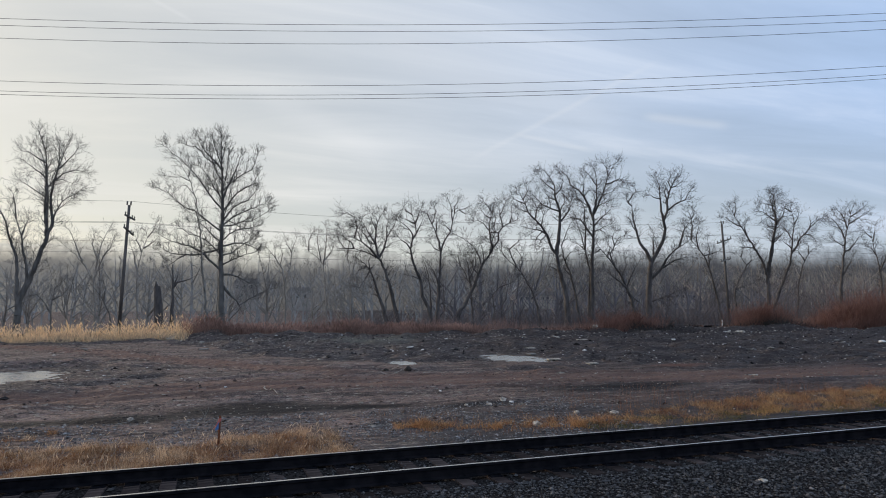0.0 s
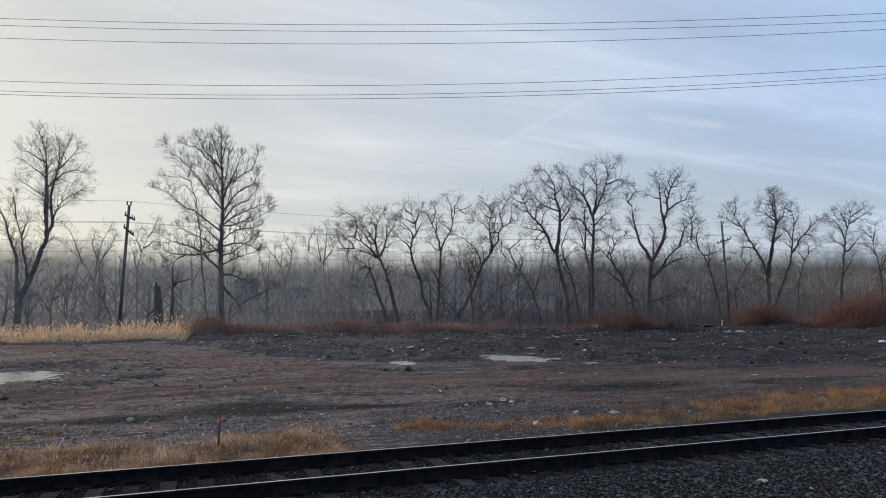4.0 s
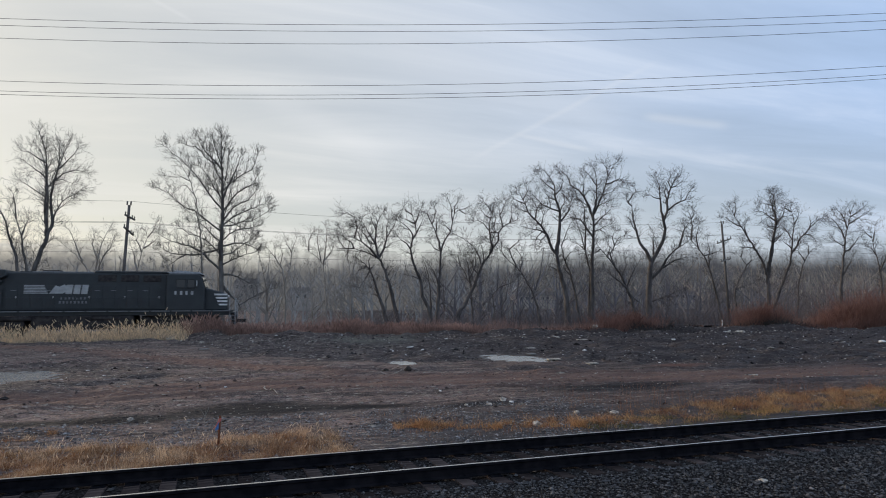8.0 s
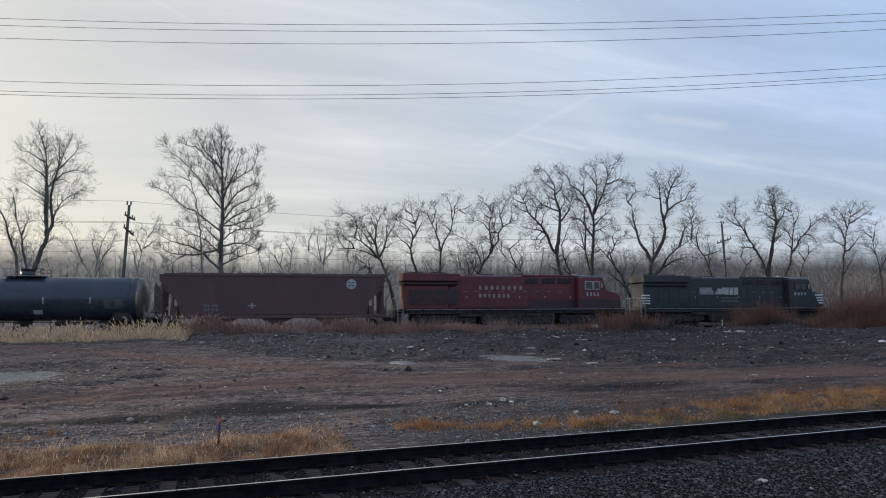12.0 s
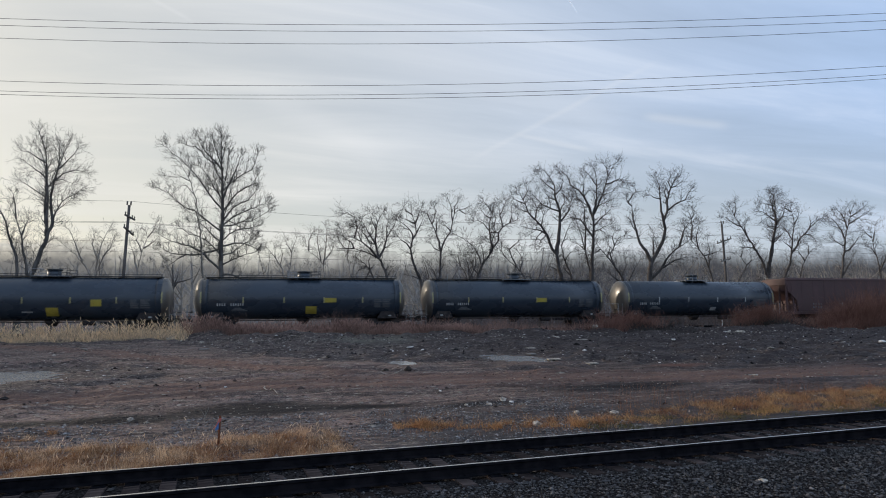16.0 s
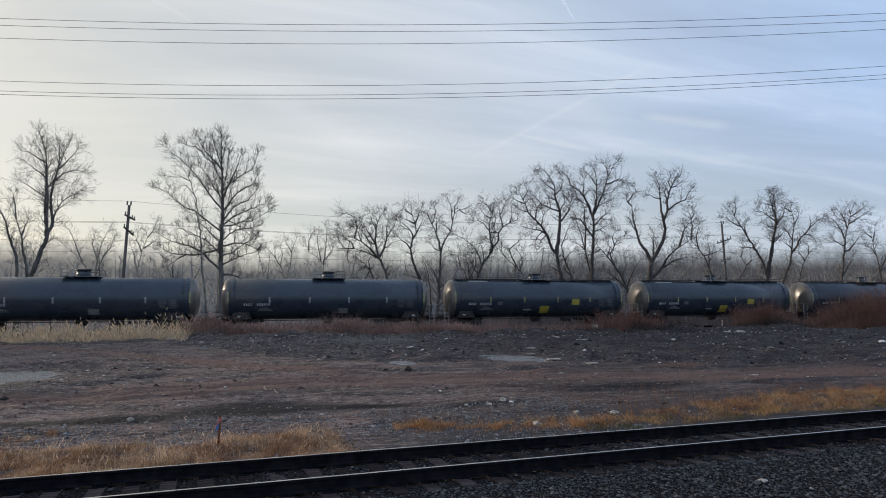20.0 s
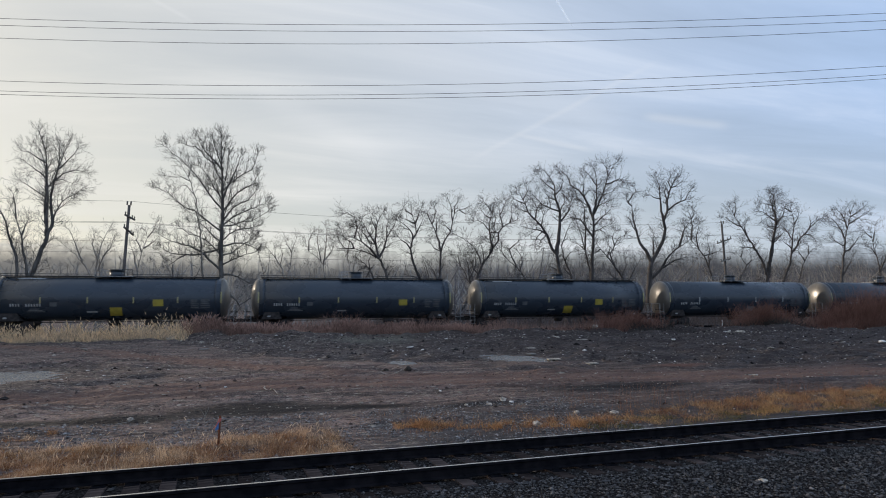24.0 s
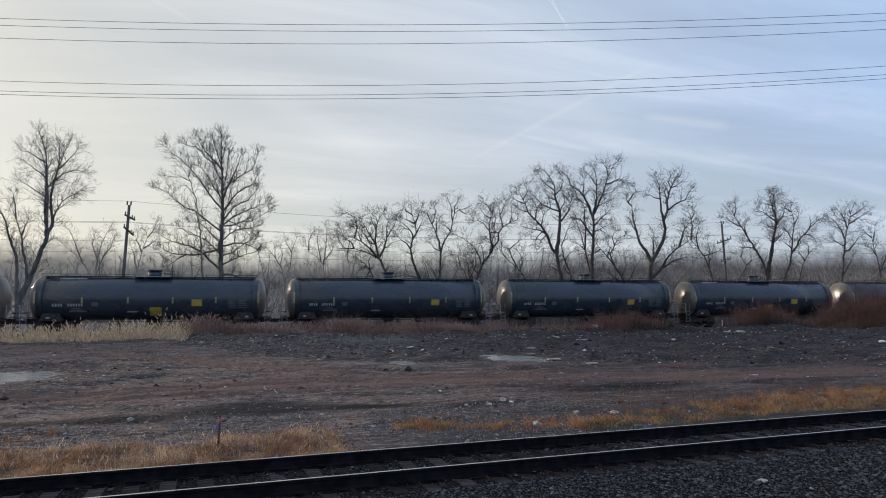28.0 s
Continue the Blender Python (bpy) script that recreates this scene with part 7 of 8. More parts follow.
thicket("red_thicket", "tall rusty-red thicket in front of the far track", 4200, lambda r, n: (np.where(r.random(n) < 0.75, r.uniform(46.8, 62, n), r.normal(49, 2.2, n)), r.uniform(46.5, 50.8, n)), lambda x, y: 2.7 * (0.65 + 0.6 * fnoise(x, y, 1.5)) * smooth(46.5, 53, x) + 0.35, "red_brush", 24, 0.012, 0.42, fork=3)
thicket("brush_clump", "brown brush clump in front of the far track", 1100, lambda r, n: (r.normal(28.6, 1.6, n), r.uniform(47.8, 50, n)), const(1.25), "red_brush", 25, 0.012, 0.4)
thicket("brush_clump", "brown brush clump in front of the far track", 1500, lambda r, n: (r.normal(42.0, 1.2, n), r.uniform(47.5, 50, n)), const(1.6), "red_brush", 26, 0.012, 0.4)
blades("pale_grass", "pale golden dead grass with fluffy seed heads beside the yard", 17000, band(-40, -5.7, 45.5, 50.5), lambda x, y: (0.25 + 1.1 * fnoise(x, y, 0.9) ** 1.8) * (0.5 + 0.5 * smooth(45.5, 48, y)) * (1 + 0.45 * np.exp(-((x + 7.3) / 1.3) ** 2)), "pale_grass", 31, 0.007, 0.38)
blades("brush_fluff", "soft reddish seed heads in the dead brush", 9000, band(-6.0, 16, 48.4, 51), lambda x, y: 1.0 * (0.5 + 0.8 * fnoise(x, y, 2.2)) * (1 - 0.45 * smooth(6, 14, x)), "brush", 40, 0.006, 0.30, 0.5, 0.026)
blades("grass_plumes", "fluffy whitish seed heads over the pale dead grass", 6500, band(-40, -5.5, 45.6, 50.5), lambda x, y: (0.35 + 1.25 * fnoise(x, y, 0.9) ** 1.7) * (0.5 + 0.5 * smooth(45.5, 48, y)) * (1 + 0.5 * np.exp(-((x + 7.3) / 1.3) ** 2)), "plume", 39, 0.004, 0.40, 0.85, 0.024)
CLUMPS = ((4.6, 4.9, 0.40, 0.45), (5.25, 4.5, 0.55, 0.40), (6.6, 4.1, 0.8, 0.55), (7.7, 4.2, 0.9, 0.75), (8.3, 3.6, 0.6, 0.45))      # tufts: x, y, half sizes in the near track's space


def in_clumps(r, n):
    k = r.integers(len(CLUMPS), size=n)
    c = np.array(CLUMPS)[k]
    x, y = c[:, 0] + c[:, 2] * r.normal(0, 0.55, n), c[:, 1] + c[:, 3] * r.normal(0, 0.62, n)
    keep = fnoise(x, y, 0.24) + 0.3 * (r.random(n) - 0.5) > 0.53
    q = np.array(NEAR) @ np.stack([x[keep], y[keep], 0 * x[keep], 1 + 0 * x[keep]])
    return q[0], q[1]


def in_left_patch(cut, patch=0.5):
    """The long patch at the near track, ragged at its far side, thinning out at its end."""
    def area(r, n):
        x, y = r.uniform(-8, 2.75, n), r.uniform(2.05, 7.0, n)
        edge = 4.75 + 0.9 * (fnoise(x, x * 0 + 2, 0.9) - 0.5) - 0.5 * np.exp(-((x + 0.7) / 0.6) ** 2) - 1.3 * smooth(2.45, 2.75, x)
        keep = (y < edge) | ((x < -3.2) & (y > 6.1) & (y < 6.9) & (fnoise(x, y, 0.6) > 0.5))
        keep &= fnoise(x, y, patch) + 0.3 * (r.random(n) - 0.5) > cut
        q = np.array(NEAR) @ np.stack([x[keep], y[keep], 0 * x[keep], 1 + 0 * x[keep]])
        return q[0], q[1]
    return area


def in_right_band(cut, patch, y0=3.3, y1=6.4):
    """The loose band along the near track that widens away from the eye."""
    def area(r, n):
        x, y = r.uniform(8.8, 32, n), r.uniform(y0, y1, n)
        keep = (y < 4.4 + 2.0 * smooth(9, 18, x)) & (fnoise(x, y, patch) + 0.3 * (r.random(n) - 0.5) > cut)
        q = np.array(NEAR) @ np.stack([x[keep], y[keep], 0 * x[keep], 1 + 0 * x[keep]])
        return q[0], q[1]
    return area


blades("dead_grass", "dry tan grass along the near track", 66000, in_left_patch(0.42, 0.3), lambda x, y: 0.05 + 0.28 * fnoise(x, y, 0.2) ** 1.4, "tan_grass", 32, 0.0024, 0.6, 0.0)
blades("dead_grass", "short rusty grass tufts beside the near track", 46000, in_left_patch(0.36, 0.8), lambda x, y: 0.05 + 0.24 * fnoise(x, y, 0.25) ** 1.3, "rust_grass", 37, 0.0030, 0.65, 0.0)
blades("seed_heads", "pale seed heads above the dry grass", 520, lambda r, n: near_band(r, n, -8, 2.6, 2.6, 5.0, 0.5, 0.42), const(0.36), "pale_grass", 38, 0.0025, 0.4, 0.9, 0.008)
blades("dead_grass", "orange-brown grass tufts in the gravel beside the near track", 7000, in_clumps, lambda x, y: 0.05 + 0.32 * fnoise(x, y, 0.22) ** 1.7, "grass", 33, 0.0034, 0.5, 0.0)
blades("dead_grass", "golden dry grass among the rusty tufts", 3200, in_clumps, lambda x, y: 0.08 + 0.34 * fnoise(x, y, 0.22) ** 1.4, "gold_grass", 61, 0.0030, 0.5, 0.0)
blades("dead_grass", "rusty dead grass in a loose band beside the near track", 30000, in_right_band(0.44, 0.45), lambda x, y: 0.04 + 0.34 * fnoise(x, y, 0.35) ** 2.0, "grass", 34, 0.0034, 0.85, 0.0)
blades("dead_grass", "golden dead grass in a loose band beside the near track", 30000, in_right_band(0.48, 0.4, 3.0, 5.8), lambda x, y: 0.05 + 0.32 * fnoise(x, y, 0.4) ** 1.6, "gold_grass", 41, 0.0030, 0.8, 0.0)
blades("dead_grass", "thin scattered rusty grass and weeds along the near track", 7000, lambda r, n: near_band(r, n, 2.6, 30, 2.6, 7.2, 0.4, 0.55), lambda x, y: 0.06 + 0.22 * fnoise(x, y, 0.5) ** 2, "rust_grass", 62, 0.0036, 0.7, 0.0)
blades("tall_weeds", "thin tall dry weed stems at the yard's edge", 2600, lambda r, n: near_band(r, n, 7, 32, 3.8, 8.4, 1.4, 0.50), const(0.55), "red_stem", 35, 0.0024, 0.20, 0.0)
blades("green_weeds", "low green weeds among the dry grass", 14000, lambda r, n: near_band(r, n, 8.3, 32, 2.6, 4.0, 0.5, 0.47), const(0.10), "green", 36, 0.005, 0.8, 0.0)
thicket("green_shrub", "small dull green shrub among the dry grass", 160, lambda r, n: (r.normal(19.0, 0.12, n), r.normal(16.3, 0.14, n)), const(0.5), "shrub", 63, 0.005, 0.35, fork=4)



# ---- poles and wires ----
def insulator(ob, x, z, y=0.0):
    bm = rod((x, y, z), (x, y, z + 0.16), 0.05, 8)
    rod((x, y, z + 0.16), (x, y, z + 0.24), 0.075, 8, bm, r2=0.04)
    part("insulator", bm, M["pole"], ob)


def utility_pole(x, y, h, lean, arms, label, turn=0.0, wood="pole"):
    ob = new("utility_pole")
    ob.matrix_world = pose(x, y, float(ground_z(x, y)) - 0.1, 0, lean, 0)
    part("shaft", rod((0, 0, 0), (0, 0, h), 0.17, 12, r2=0.12), M["pole"], ob)
    for z, half, tilt in arms:
        bm = box(-half, half, -0.07, 0.07, -0.07, 0.07, 0.01)
        bmesh.ops.transform(bm, matrix=pose(0, 0, 0, 0, 0, turn) @ pose(0, -0.18, z, 0, tilt, 0), verts=bm.verts)
        part("crossarm", bm, M[wood], ob)
        for s in (-0.9, -0.45, 0.45, 0.9):
            p = pose(0, 0, 0, 0, 0, turn) @ Vector((s * half * math.cos(radians(tilt)), -0.18, 0))
            insulator(ob, p.x, z + 0.07 - math.sin(radians(tilt)) * s * half, p.y)
        part("arm_brace", rod((half * 0.5, -0.16, z), (0, -0.16, z - 0.5), 0.025, 5), M["galv"], ob)
    bm = rod((-0.16, -0.12, h), (-0.16, -0.12, h + 0.35), 0.07, 8)
    rod((0.16, -0.12, h), (0.16, -0.12, h + 0.35), 0.07, 8, bm)
    part("top_insulator", bm, M["pole"], ob)
    tagged(ob, label, "utility pole", "utility poles")
    return ob


def hanging_wire(name, label, a, b, sag, r, group, n=24):
    """A wire that sags between two points."""
    a, b = np.array(a, float), np.array(b, float)
    t = np.linspace(0, 1, n + 1)[:, None]
    P = a + (b - a) * t - np.array([0, 0, 1.0]) * sag * 4 * t * (1 - t)
    d = (b - a) / np.linalg.norm(b - a)
    side = np.cross(d, [0, 0, 1.0])
    ang = 2 * math.pi * np.arange(5) / 5
    ring = r * (np.cos(ang)[:, None] * side + np.sin(ang)[:, None] * np.array([0, 0, 1.0]))
    v = (P[:, None] + ring[None]).reshape(-1, 3)
    i, j = np.arange(n)[:, None] * 5, np.arange(5)[None]
    f = np.stack([i + j, i + (j + 1) % 5, i + 5 + (j + 1) % 5, i + 5 + j], -1).reshape(-1, 4)
    ob = new(name, np_mesh(name, v, f, M["wire"], flat=False))
    tagged(ob, label, "wire", group)


utility_pole(-13.72, 66, 12.45, 2.26, ((11.3, 0.7, 12), (10.0, 0.75, 24)), "leaning dark timber utility pole with crossarms and insulators", 62)
utility_pole(55.36, 70, 13.81, -2.33, ((11.6, 1.3, -14), (9.2, 0.9, -12)), "dark timber utility pole with a pale tilted crossarm", 10, "grey_wood")
hanging_wire("pole_wire", "thin dark line strung along the utility poles", (-53.2, 63.5, 12.86), (-13.2, 66.0, 12.76), 0.36, 0.012, "lines on the utility poles")
hanging_wire("pole_wire", "thin dark line strung along the utility poles", (-13.2, 66.0, 12.76), (54.8, 70.0, 13.26), 1.05, 0.012, "lines on the utility poles")
hanging_wire("pole_wire", "thin dark line strung along the utility poles", (54.8, 70.0, 13.26), (99.8, 73.0, 13.26), 0.46, 0.012, "lines on the utility poles")
hanging_wire("pole_wire", "thin dark line strung along the utility poles", (-53.2, 62.9, 10.86), (-13.2, 65.7, 10.76), 0.36, 0.012, "lines on the utility poles")
hanging_wire("pole_wire", "thin dark line strung along the utility poles", (-13.2, 65.7, 10.76), (54.8, 69.7, 11.66), 1.05, 0.012, "lines on the utility poles")
hanging_wire("pole_wire", "thin dark line strung along the utility poles", (54.8, 69.7, 11.66), (99.8, 72.7, 11.66), 0.46, 0.012, "lines on the utility poles")
hanging_wire("pole_wire", "thin dark line strung along the utility poles", (-53.2, 64.1, 10.86), (-13.2, 66.3, 10.76), 0.36, 0.012, "lines on the utility poles")
hanging_wire("pole_wire", "thin dark line strung along the utility poles", (-13.2, 66.3, 10.76), (54.8, 70.3, 11.66), 1.05, 0.012, "lines on the utility poles")
hanging_wire("pole_wire", "thin dark line strung along the utility poles", (54.8, 70.3, 11.66), (99.8, 73.3, 11.66), 0.46, 0.012, "lines on the utility poles")
hanging_wire("pole_wire", "thin dark line strung along the utility poles", (-53.2, 63.5, 9.16), (-13.2, 66.0, 9.06), 0.36, 0.012, "lines on the utility poles")
hanging_wire("pole_wire", "thin dark line strung along the utility poles", (-13.2, 66.0, 9.06), (54.8, 70.0, 10.30), 1.05, 0.012, "lines on the utility poles")
hanging_wire("pole_wire", "thin dark line strung along the utility poles", (54.8, 70.0, 10.30), (99.8, 73.0, 10.30), 0.46, 0.012, "lines on the utility poles")
hanging_wire("pole_wire", "thin dark line strung along the utility poles", (-53.2, 63.9, 8.16), (-13.2, 66.2, 8.06), 0.36, 0.012, "lines on the utility poles")
hanging_wire("pole_wire", "thin dark line strung along the utility poles", (-13.2, 66.2, 8.06), (54.8, 70.2, 9.50), 1.05, 0.012, "lines on the utility poles")
hanging_wire("pole_wire", "thin dark line strung along the utility poles", (54.8, 70.2, 9.50), (99.8, 73.2, 9.50), 0.46, 0.012, "lines on the utility poles")
hanging_wire("overhead_wire", "thin dark overhead power line high above the near track", (-36.95, 36.55, 16.43), (50.12, 13.75, 16.47), 2.28, 0.0095, "overhead power lines", 48)
hanging_wire("overhead_wire", "thin dark overhead power line high above the near track", (-36.95, 36.55, 16.02), (50.12, 13.75, 15.99), 2.12, 0.0095, "overhead power lines", 48)
hanging_wire("overhead_wire", "thin dark overhead power line high above the near track", (-36.95, 36.55, 15.66), (50.12, 13.75, 16.06), 2.50, 0.0095, "overhead power lines", 48)
hanging_wire("overhead_wire", "thin dark overhead power line high above the near track", (-36.95, 36.55, 13.91), (50.12, 13.75, 14.95), 2.82, 0.0095, "overhead power lines", 48)
hanging_wire("overhead_wire", "thin dark overhead power line high above the near track", (-36.95, 36.55, 13.41), (50.12, 13.75, 14.60), 2.78, 0.0095, "overhead power lines", 48)
hanging_wire("overhead_wire", "thin dark overhead power line high above the near track", (-36.95, 36.55, 13.34), (50.12, 13.75, 14.47), 2.85, 0.0095, "overhead power lines", 48)

# ---- small things ----
def near_ties():
    """Timber ties of the near track, with plates and spikes; each a thing of its own."""
    tie = box(-0.115, 0.115, -1.3, 1.3, -0.37, -0.192, 0.012)
    me = bpy.data.meshes.new("tie")
    tie.to_mesh(me)
    tie.free()
    me.materials.append(M["tie"])
    pl = box(-0.10, 0.10, -0.17, 0.17, -0.193, -0.178, 0.004)
    for sx in (-0.06, 0.06):
        for sy in (-0.09, 0.09):
            box(sx - 0.012, sx + 0.012, sy - 0.015, sy + 0.015, -0.18, -0.155, bm=pl)
    pm = bpy.data.meshes.new("tie_plate")
    pl.to_mesh(pm)
    pl.free()
    pm.materials.append(M["rust"])
    r = random.Random(4)
    for k in range(-20, 110):
        ob = new("tie", me)
        ob.matrix_world = NEAR @ pose(k * 0.52 + r.uniform(-0.03, 0.03), r.uniform(-0.06, 0.06), r.uniform(-0.012, 0.006), r.uniform(-0.4, 0.4), r.uniform(-1.5, 1.5), r.uniform(-2.4, 2.4))
        tagged(ob, "weathered timber railway tie half sunk in ballast", "railway tie", "ties of the near track")
        for y in (-0.753, 0.753):
            p = new("tie_plate", pm)
            p.parent = ob
            p.location = (0, y, 0)


near_ties()


def lump(x, y, s, mat, name, label, seed, flat=0.7):
    r = random.Random(seed)
    bm = bmesh.new()
    bmesh.ops.create_icosphere(bm, subdivisions=2, radius=s)
    for v in bm.verts:
        v.co *= r.uniform(0.78, 1.15) + 0.25 * noise.noise(v.co / s * 1.3 + Vector((seed, 0, 0)))
        v.co.z *= flat
    ob = part(name, bm, M[mat])
    ob.matrix_world = pose(x, y, float(ground_z(x, y)) + s * flat * 0.45, 0, 0, r.uniform(0, 360))
    tagged(ob, label, "rock", "lumps lying in the yard")


lump(4.46, 26.2, 0.15, "dark_rock", "dark_lump", "small dark lump of earth lying on the yard dirt", 1)
lump(5.32, 26.0, 0.14, "dark_rock", "dark_lump", "dark lump of earth standing on the yard dirt", 12, 1.05)
lump(6.68, 18.58, 0.1, "rock", "pale_rock", "pale broken stone lying in the yard", 20, 0.7)
lump(6.86, 18.33, 0.075, "chip", "pale_rock", "whitish chip of rubble lying in the yard", 21, 0.4)
lump(6.09, 18.1, 0.085, "rock", "pale_rock", "pale broken stone lying in the yard", 22, 0.5)
lump(5.42, 18.17, 0.06, "rock", "pale_rock", "pale broken stone lying in the yard", 23, 0.7)
lump(6.23, 14.94, 0.1, "rock", "pale_rock", "pale broken stone lying in the yard", 24, 0.7)
lump(8.03, 35.09, 0.13, "chip", "pale_rock", "whitish chip of rubble lying in the yard", 25, 0.6)
lump(25.7, 48.9, 0.26, "rock", "pale_rock", "pale broken stone lying in the yard", 26, 0.7)
lump(34.0, 31.3, 0.2, "chip", "pale_rock", "whitish chip of rubble lying in the yard", 27, 0.3)
lump(25.7, 38.1, 0.15, "chip", "pale_rock", "whitish chip of rubble lying in the yard", 28, 0.4)
lump(18.3, 21.84, 0.1, "rock", "pale_rock", "pale broken stone lying in the yard", 29, 0.35)
lump(-3.46, 18.35, 0.075, "rock", "pale_rock", "pale broken stone lying in the yard", 30, 0.7)
lump(-1.5, 23.6, 0.06, "chip", "pale_rock", "whitish chip of rubble lying in the yard", 31, 0.6)
lump(-4.18, 42.8, 0.16, "rock", "pale_rock", "pale broken stone lying in the yard", 32, 0.7)
lump(-6.5, 46.5, 0.32, "rock", "pale_rock", "pale broken stone lying in the yard", 33, 0.7)
lump(5.35, 20.9, 0.05, "chip", "pale_rock", "whitish chip of rubble lying in the yard", 34, 0.7)
lump(8.0, 16.4, 0.08, "rock", "pale_rock", "pale broken stone lying in the yard", 35, 0.7)
lump(8.9, 16.0, 0.11, "rock", "pale_rock", "pale broken stone lying in the yard", 36, 0.5)
lump(37.9, 33.6, 0.2, "chip", "pale_rock", "whitish chip of rubble lying in the yard", 37, 0.5)
for k, (cx, cy) in enumerate(((35.3, 43.5), (39.4, 44.2))):
    for n in range(7):
        a = 2.4 * n
        lump(cx + 0.28 * n * math.cos(a), cy + 0.12 * n * math.sin(a), 0.20 - 0.018 * n, "rock", "pale_rock", "pale rubble lump in a small heap before the brush", 70 + 9 * k + n)


def ballast_stone():
    """The one big pale stone that lies on the near ballast."""
    r = random.Random(8)
    bm = bmesh.new()
    bmesh.ops.create_icosphere(bm, subdivisions=2, radius=0.075)
    for v in bm.verts:
        v.co *= r.uniform(0.8, 1.12)
        v.co.z *= 0.45
    ob = part("pale_rock", bm, M["rock"])
    ob.matrix_world = NEAR @ pose(8.02, -2.26, -0.275)
    tagged(ob, "pale flat stone lying on the dark ballast", "rock")


ballast_stone()


def scattered(name, label, n, size, spread, seed, place, mat, flat=0.6):
    def at(r, k):
        x, y = place(r, k)
        return x, y, ground_z(x, y) + size * 0.4 * flat
    tagged(new(name, np_mesh(name, *stones(n, size, spread, seed, at, True, flat), M[mat])), label, "rubble", kind="stuff")


scattered("yard_grit", "pale stone chips scattered over the yard dirt", 8000, 0.020, 0.62, 41, lambda r, n: (r.uniform(-18, 44, n), 15 + 33 * r.random(n) ** 1.3), "rock", 0.4)
scattered("dark_clods", "dark clods of earth and grit over the yard", 5000, 0.024, 0.55, 44, lambda r, n: (r.uniform(-22, 45, n), 15.5 + 33 * r.random(n) ** 1.2), "clod")
def on_cinders(y0, y1):
    def at(r, n):
        x, y = r.uniform(-18, 56, n), r.uniform(y0, y1, n)
        k = (cinders(x, y) > 0.45) & ((x > -3) | (r.random(n) < 0.5))
        for cx, cy, a, b, level in PUDDLES:
            k &= np.hypot((x - cx) / a, (y - cy) / b) > 1.3
        return x[k], y[k]
    return at


scattered("cinder_lumps", "black lumps of cinder on the rough ground", 10000, 0.030, 0.55, 45, on_cinders(22, 47), "cinder")
scattered("white_chips", "white chips and scraps strewn over the cinders", 2600, 0.025, 0.62, 46, on_cinders(24, 47), "chip", 0.32)
scattered("fine_grit", "fine dark and pale grit on the bare dirt", 7000, 0.0125, 0.45, 47, lambda r, n: (-13 + 40 * r.random(n), 15 + 13 * r.random(n)), "grit")
scattered("bank_rubble", "pale rubble on the low bank before the far track", 2400, 0.032, 0.55, 42, lambda r, n: (r.uniform(-5, 60, n), r.uniform(41, 48, n)), "rock")
scattered("verge_gravel", "blue-grey gravel between the grass and the yard", 18000, 0.0165, 0.42, 43, lambda r, n: near_band(r, n, -7.5, 10.5, 2.4, 7.7, 0.9, 0.30), "verge")


thicket("brush_pile", "low dark heap of cut brush before the far track", 450, lambda r, n: (r.normal(30.7, 1.7, n), r.uniform(46.8, 48.6, n)), const(0.8), "heap", 50, 0.014, 0.8)
thicket("brush_pile", "low dark heap of cut brush before the far track", 450, lambda r, n: (r.normal(42.4, 1.9, n), r.uniform(46.8, 48.6, n)), const(0.8), "heap", 51, 0.014, 0.8)
thicket("brush_pile", "low dark heap of cut brush before the far track", 250, lambda r, n: (r.normal(51.7, 1.2, n), r.uniform(46.8, 48.6, n)), const(0.8), "heap", 52, 0.014, 0.8)

def fallen_branch(x0, y0, x1, y1, r, name, label, mat, seed):
    """A bare branch lying on the ground, with side twigs."""
    rr = np.random.default_rng(seed)
    n = 7
    t = np.linspace(0, 1, n + 1)
    X, Y = x0 + (x1 - x0) * t + rr.normal(0, 0.03, n + 1), y0 + (y1 - y0) * t + rr.normal(0, 0.03, n + 1)
    P = np.stack([X, Y, ground_z(X, Y) + 0.02 + r], 1)
    rad = r * (1 - 0.6 * t)
    A, B, ra, rb = list(P[:-1]), list(P[1:]), list(rad[:-1]), list(rad[1:])
    for k in (2, 3, 4, 5, 6):
        A.append(P[k]), B.append(P[k] + rr.normal(0, 0.14, 3) * [1, 1, 0.2] + [0, 0, 0.03]), ra.append(rad[k] * 0.6), rb.append(0.004)
    ob = new(name, np_mesh(name, *tubes(np.array(A), np.array(B), np.array(ra), np.array(rb), 6), M[mat], flat=False))
    tagged(ob, label, "branch")


fallen_branch(-0.25, 23.05, 0.36, 21.15, 0.018, "fallen_branch", "pale dry branch lying on the yard dirt", "rock", 3)
fallen_branch(-3.55, 17.25, -3.32, 18.32, 0.014, "fallen_branch", "thin pale branch on the gravel", "grey_wood", 5)

def dead_sapling(x, y):
    ob = new("dead_sapling")
    ob.matrix_world = pose(x, y, float(ground_z(x, y)))
    bm = rod((0, 0, -0.05), (0.02, 0, 0.12), 0.012, 6)
    for q in ((-0.09, 0, 0.30), (0.10, 0.02, 0.34), (0.03, -0.03, 0.26)):
        rod((0.02, 0, 0.11), q, 0.009, 5, bm, r2=0.004)
    part("stem", bm, M["grey_wood"], ob)
    tagged(ob, "small forked dead sapling standing in the gravel", "sapling")


dead_sapling(-1.58, 17.31)


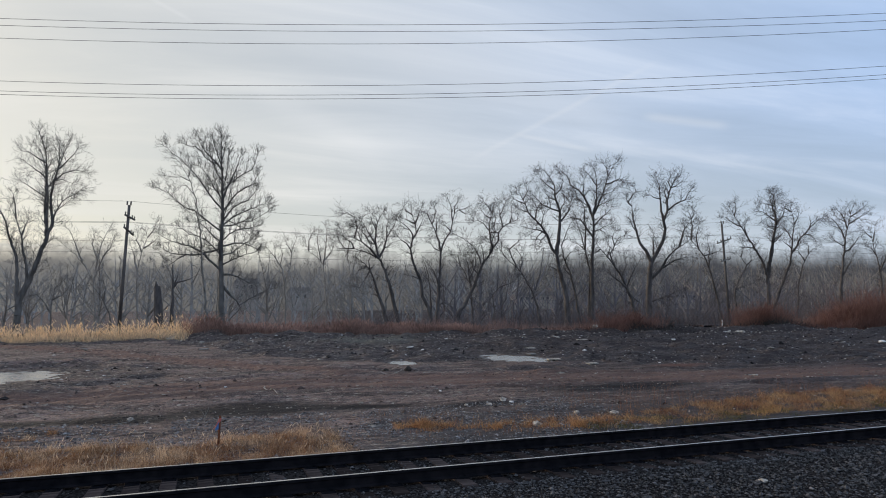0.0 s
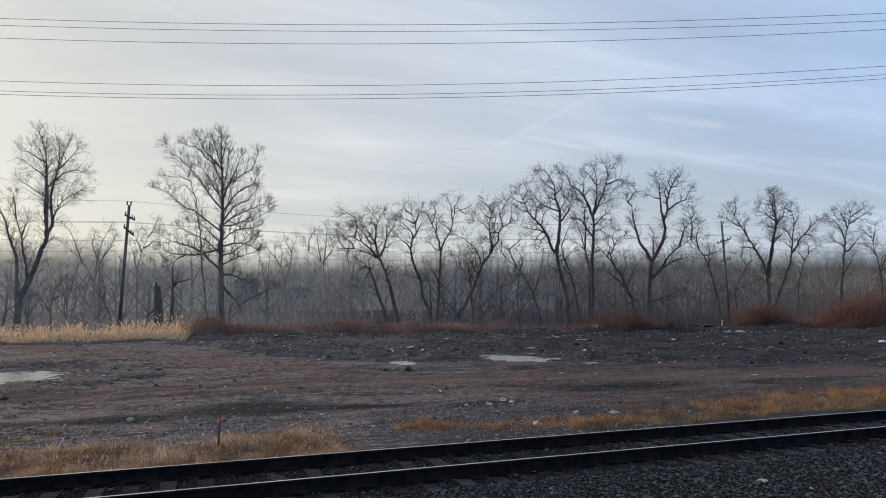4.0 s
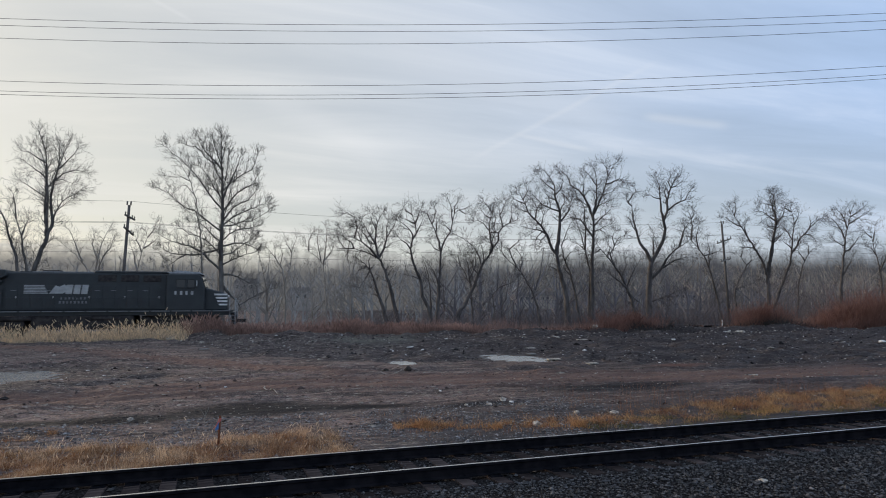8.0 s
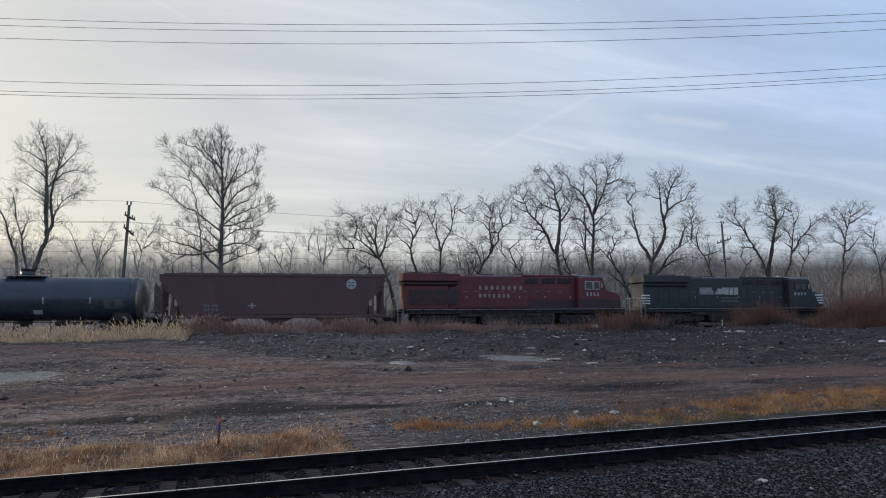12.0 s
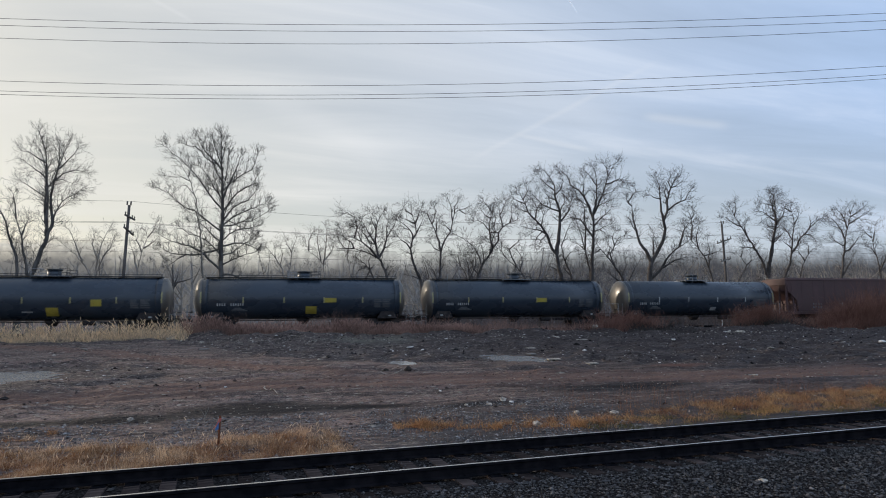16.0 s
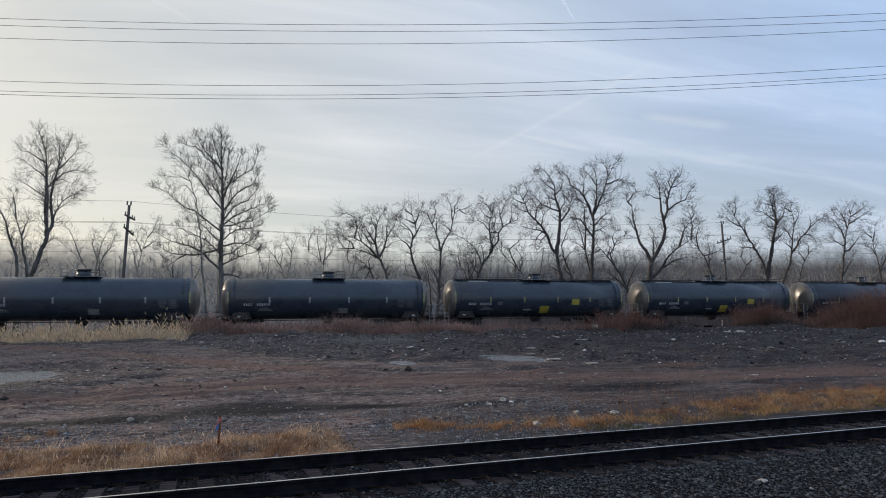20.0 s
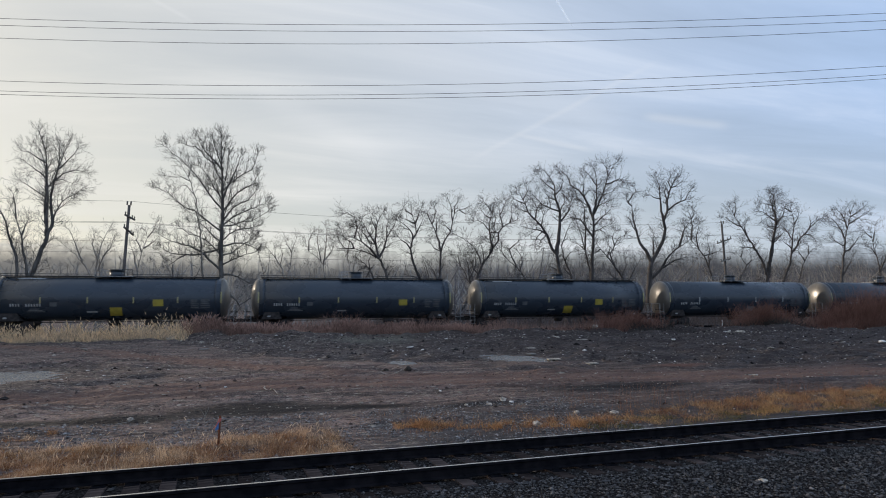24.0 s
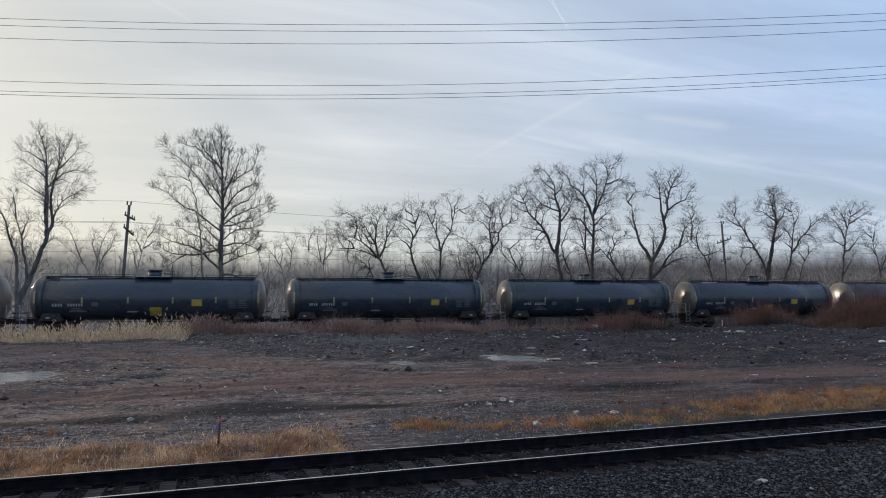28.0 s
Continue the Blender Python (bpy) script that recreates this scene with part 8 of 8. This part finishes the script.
def board(x, y, w, d, turn, mat):
    bm = box(-w / 2, w / 2, -d / 2, d / 2, 0, 0.05, 0.008)
    ob = part("scrap_board", bm, M[mat])
    ob.matrix_world = pose(x, y, float(ground_z(x, y)) + 0.02, 3, -2, turn)
    tagged(ob, "pale scrap of board lying on the rubble", "board", "scraps lying in the yard")



board(12.8, 28.5, 0.6, 0.4, -8, "rock")
board(14.15, 27.3, 0.5, 0.35, 10, "rock")
board(14.0, 34.4, 0.6, 0.35, -6, "rock")
board(19.7, 39.4, 0.7, 0.4, -8, "rock")
board(13.1, 32.0, 0.45, 0.3, 29, "grey_wood")
board(18.5, 22.3, 0.45, 0.2, -3, "grey_wood")
board(34.2, 31.7, 0.8, 0.3, 34, "grey_wood")
board(-3.5, 37.3, 0.4, 0.4, -19, "grey_wood")
board(16.9, 41.3, 0.4, 0.3, -35, "grey_wood")


r_scrap = random.Random(77)
for k in range(16):
    x, y = r_scrap.uniform(6, 44), r_scrap.uniform(31, 45)
    board(x, y, r_scrap.uniform(0.15, 0.5), r_scrap.uniform(0.1, 0.3), r_scrap.uniform(-40, 40), r_scrap.choice(("rock", "grey_wood", "chip")))
for k in range(9):
    x, y = r_scrap.uniform(-2, 40), r_scrap.uniform(30, 44)
    fallen_branch(x, y, x + r_scrap.uniform(0.5, 1.6), y + r_scrap.uniform(-0.5, 0.5), 0.016, "fallen_branch", "thin dry branch lying on the cinders", "grey_wood", 60 + k)


def survey_stake():
    ob = new("survey_stake")
    ob.matrix_world = pose(-1.03, 14.45, float(ground_z(-1.03, 14.45)), 2, 2, 10)
    part("stake", box(-0.02, 0.02, -0.012, 0.012, -0.1, 0.60, 0.003), M["stake"], ob)
    part("orange_ribbon", prism([(-0.022, 0.54), (0.024, 0.56), (0.024, 0.50), (-0.05, 0.40), (-0.10, 0.36)], -0.020, -0.013), M["orange"], ob, "faded pink-orange ribbon")
    part("blue_ribbon", prism([(-0.025, 0.47), (-0.018, 0.33), (-0.075, 0.30), (-0.085, 0.34)], -0.030, -0.022), M["blue"], ob, "blue plastic ribbon")
    part("tail_ribbon", prism([(-0.085, 0.40), (-0.075, 0.42), (-0.115, 0.33), (-0.13, 0.335)], -0.026, -0.020), M["orange"], ob)
    tagged(ob, "wooden survey stake with orange and blue ribbon in the dry grass", "stake")


survey_stake()


def marker_post():
    ob = new("marker_post")
    ob.matrix_world = pose(39.2, 50.6, float(ground_z(39.2, 50.6)))
    part("post", box(-0.05, 0.05, -0.03, 0.03, -0.1, 0.80, 0.01), M["white"], ob)
    part("cap", box(-0.06, 0.06, -0.04, 0.04, 0.80, 0.85, 0.01), M["galv"], ob)
    tagged(ob, "short white trackside marker post", "marker post")


marker_post()


def far_house(x, y, w, h, turn):
    """A pale house among the far trees."""
    g = float(ground_z(x, y))
    ob = new("far_house")
    ob.matrix_world = pose(x, y, g, 0, 0, turn)
    part("wall", box(-w / 2, w / 2, -3, 3, -0.3, h, 0.02), M["ribs"], ob)
    part("roof", prism([(-w / 2 - 0.3, h), (w / 2 + 0.3, h), (w / 2 - 0.8, h + 2.0), (-w / 2 + 0.8, h + 2.0)], -3.3, 3.3), M["roof"], ob)
    for k in range(int(w // 2.4)):
        c = -w / 2 + 1.3 + 2.4 * k
        win = part("window", box(c - 0.5, c + 0.5, -3.06, -2.98, h - 1.8, h - 0.5), M["glass"], ob)
        part("frame", box(c - 0.6, c + 0.6, -3.04, -2.99, h - 1.92, h - 1.8), M["ribs"], win)
    part("chimney", box(-0.3, 0.3, 0.5, 1.1, h + 1.0, h + 2.8), M["roof"], ob)
    tagged(ob, "pale house half hidden among the misty trees", "house", "houses beyond the trees")


far_house(9.6, 242, 8.5, 6.0, -6)
far_house(-9.5, 262, 9, 10.0, -6)
far_house(119, 285, 18, 6.0, -34)
far_house(185, 265, 12, 6.5, -40)


def make_contrail():
    """A fresh vapour trail very high up that drifts into view."""
    ob = new("contrail")
    P = np.array([(0.0, 0, 0), (0.0, 0, 60), (0, 0, 180.0), (0, 0, 420.0)])
    R = np.array([1.2, 3.6, 4.4, 5.6])
    mat = bpy.data.materials.new("vapour")
    mat.use_nodes = True
    nt = mat.node_tree
    nt.nodes.clear()
    out, add, ms = (nt.nodes.new(k) for k in ("ShaderNodeOutputMaterial", "ShaderNodeAddShader", "ShaderNodeMixShader"))
    # ice mist scatters light forwards and back; the trail is thin
    for slot, kind in enumerate(("ShaderNodeBsdfDiffuse", "ShaderNodeBsdfTranslucent")):
        n = nt.nodes.new(kind)
        n.inputs["Color"].default_value = (0.86, 0.93, 1.0, 1)
        nt.links.new(n.outputs[0], add.inputs[slot])
    ms.inputs[0].default_value = 0.91
    nt.links.new(add.outputs[0], ms.inputs[1]), nt.links.new(nt.nodes.new("ShaderNodeBsdfTransparent").outputs[0], ms.inputs[2])
    nt.links.new(ms.outputs[0], out.inputs[0])
    part("vapour_streak", np_mesh("vapour_streak", *tubes(P[:-1], P[1:], R[:-1], R[1:], 8), mat, flat=False), None, ob)
    return tagged(ob, "thin white vapour trail drifting across the high sky", "contrail")


CONTRAIL = make_contrail()


# ---- what moves ----
def train_way(t):
    """How far the train has gone since 11 s."""
    slack = np.interp(t, (11, 14, 17, 20, 22, 24, 26, 28), (0, -0.12, -0.26, -0.27, -0.23, -0.15, 0.05, 0.33))
    return 14.105 * (t - 11) + 0.00325 * (t - 11) ** 2 + float(slack)


def motions():
    for ob, x in CARS:
        walk(ob, [(t, pose(x + train_way(t), FAR_Y, FAR_Z)) for t in range(0, 29, 2)])

    # every wheelset rolls; those of one size share one set of keys, and stand apart by their own offset
    for radius in (0.46, 0.53):
        same = [w for w in WHEELS if abs(w.location.z - radius) < 0.01]
        for w in same:
            w.delta_location = w.location.copy()
            w.location = (0, 0, 0)
        turn = math.degrees(1.0 / radius)
        walk(same[0], [(k / FPS, pose(0, 0, 0, 0, turn * train_way(k / FPS), 0)) for k in range(28 * FPS + 1)])
        keys = same[0].animation_data
        for w in same[1:]:
            w.rotation_mode = "QUATERNION"
            w.animation_data_create()
            w.animation_data.action = keys.action
            w.animation_data.action_slot = keys.action_slot
    walk(CONTRAIL, [(0, pose(1201.4, 2269.7, 1314.7, 0, 28.9, 165.3)), (11, pose(1168.5, 2278.3, 1229.7, 0, 28.9, 165.3)), (20, pose(1147.1, 2283.9, 1154.5, 0, 28.9, 165.3)), (28, pose(1132.6, 2287.7, 1098.4, 0, 28.9, 165.3))])


motions()
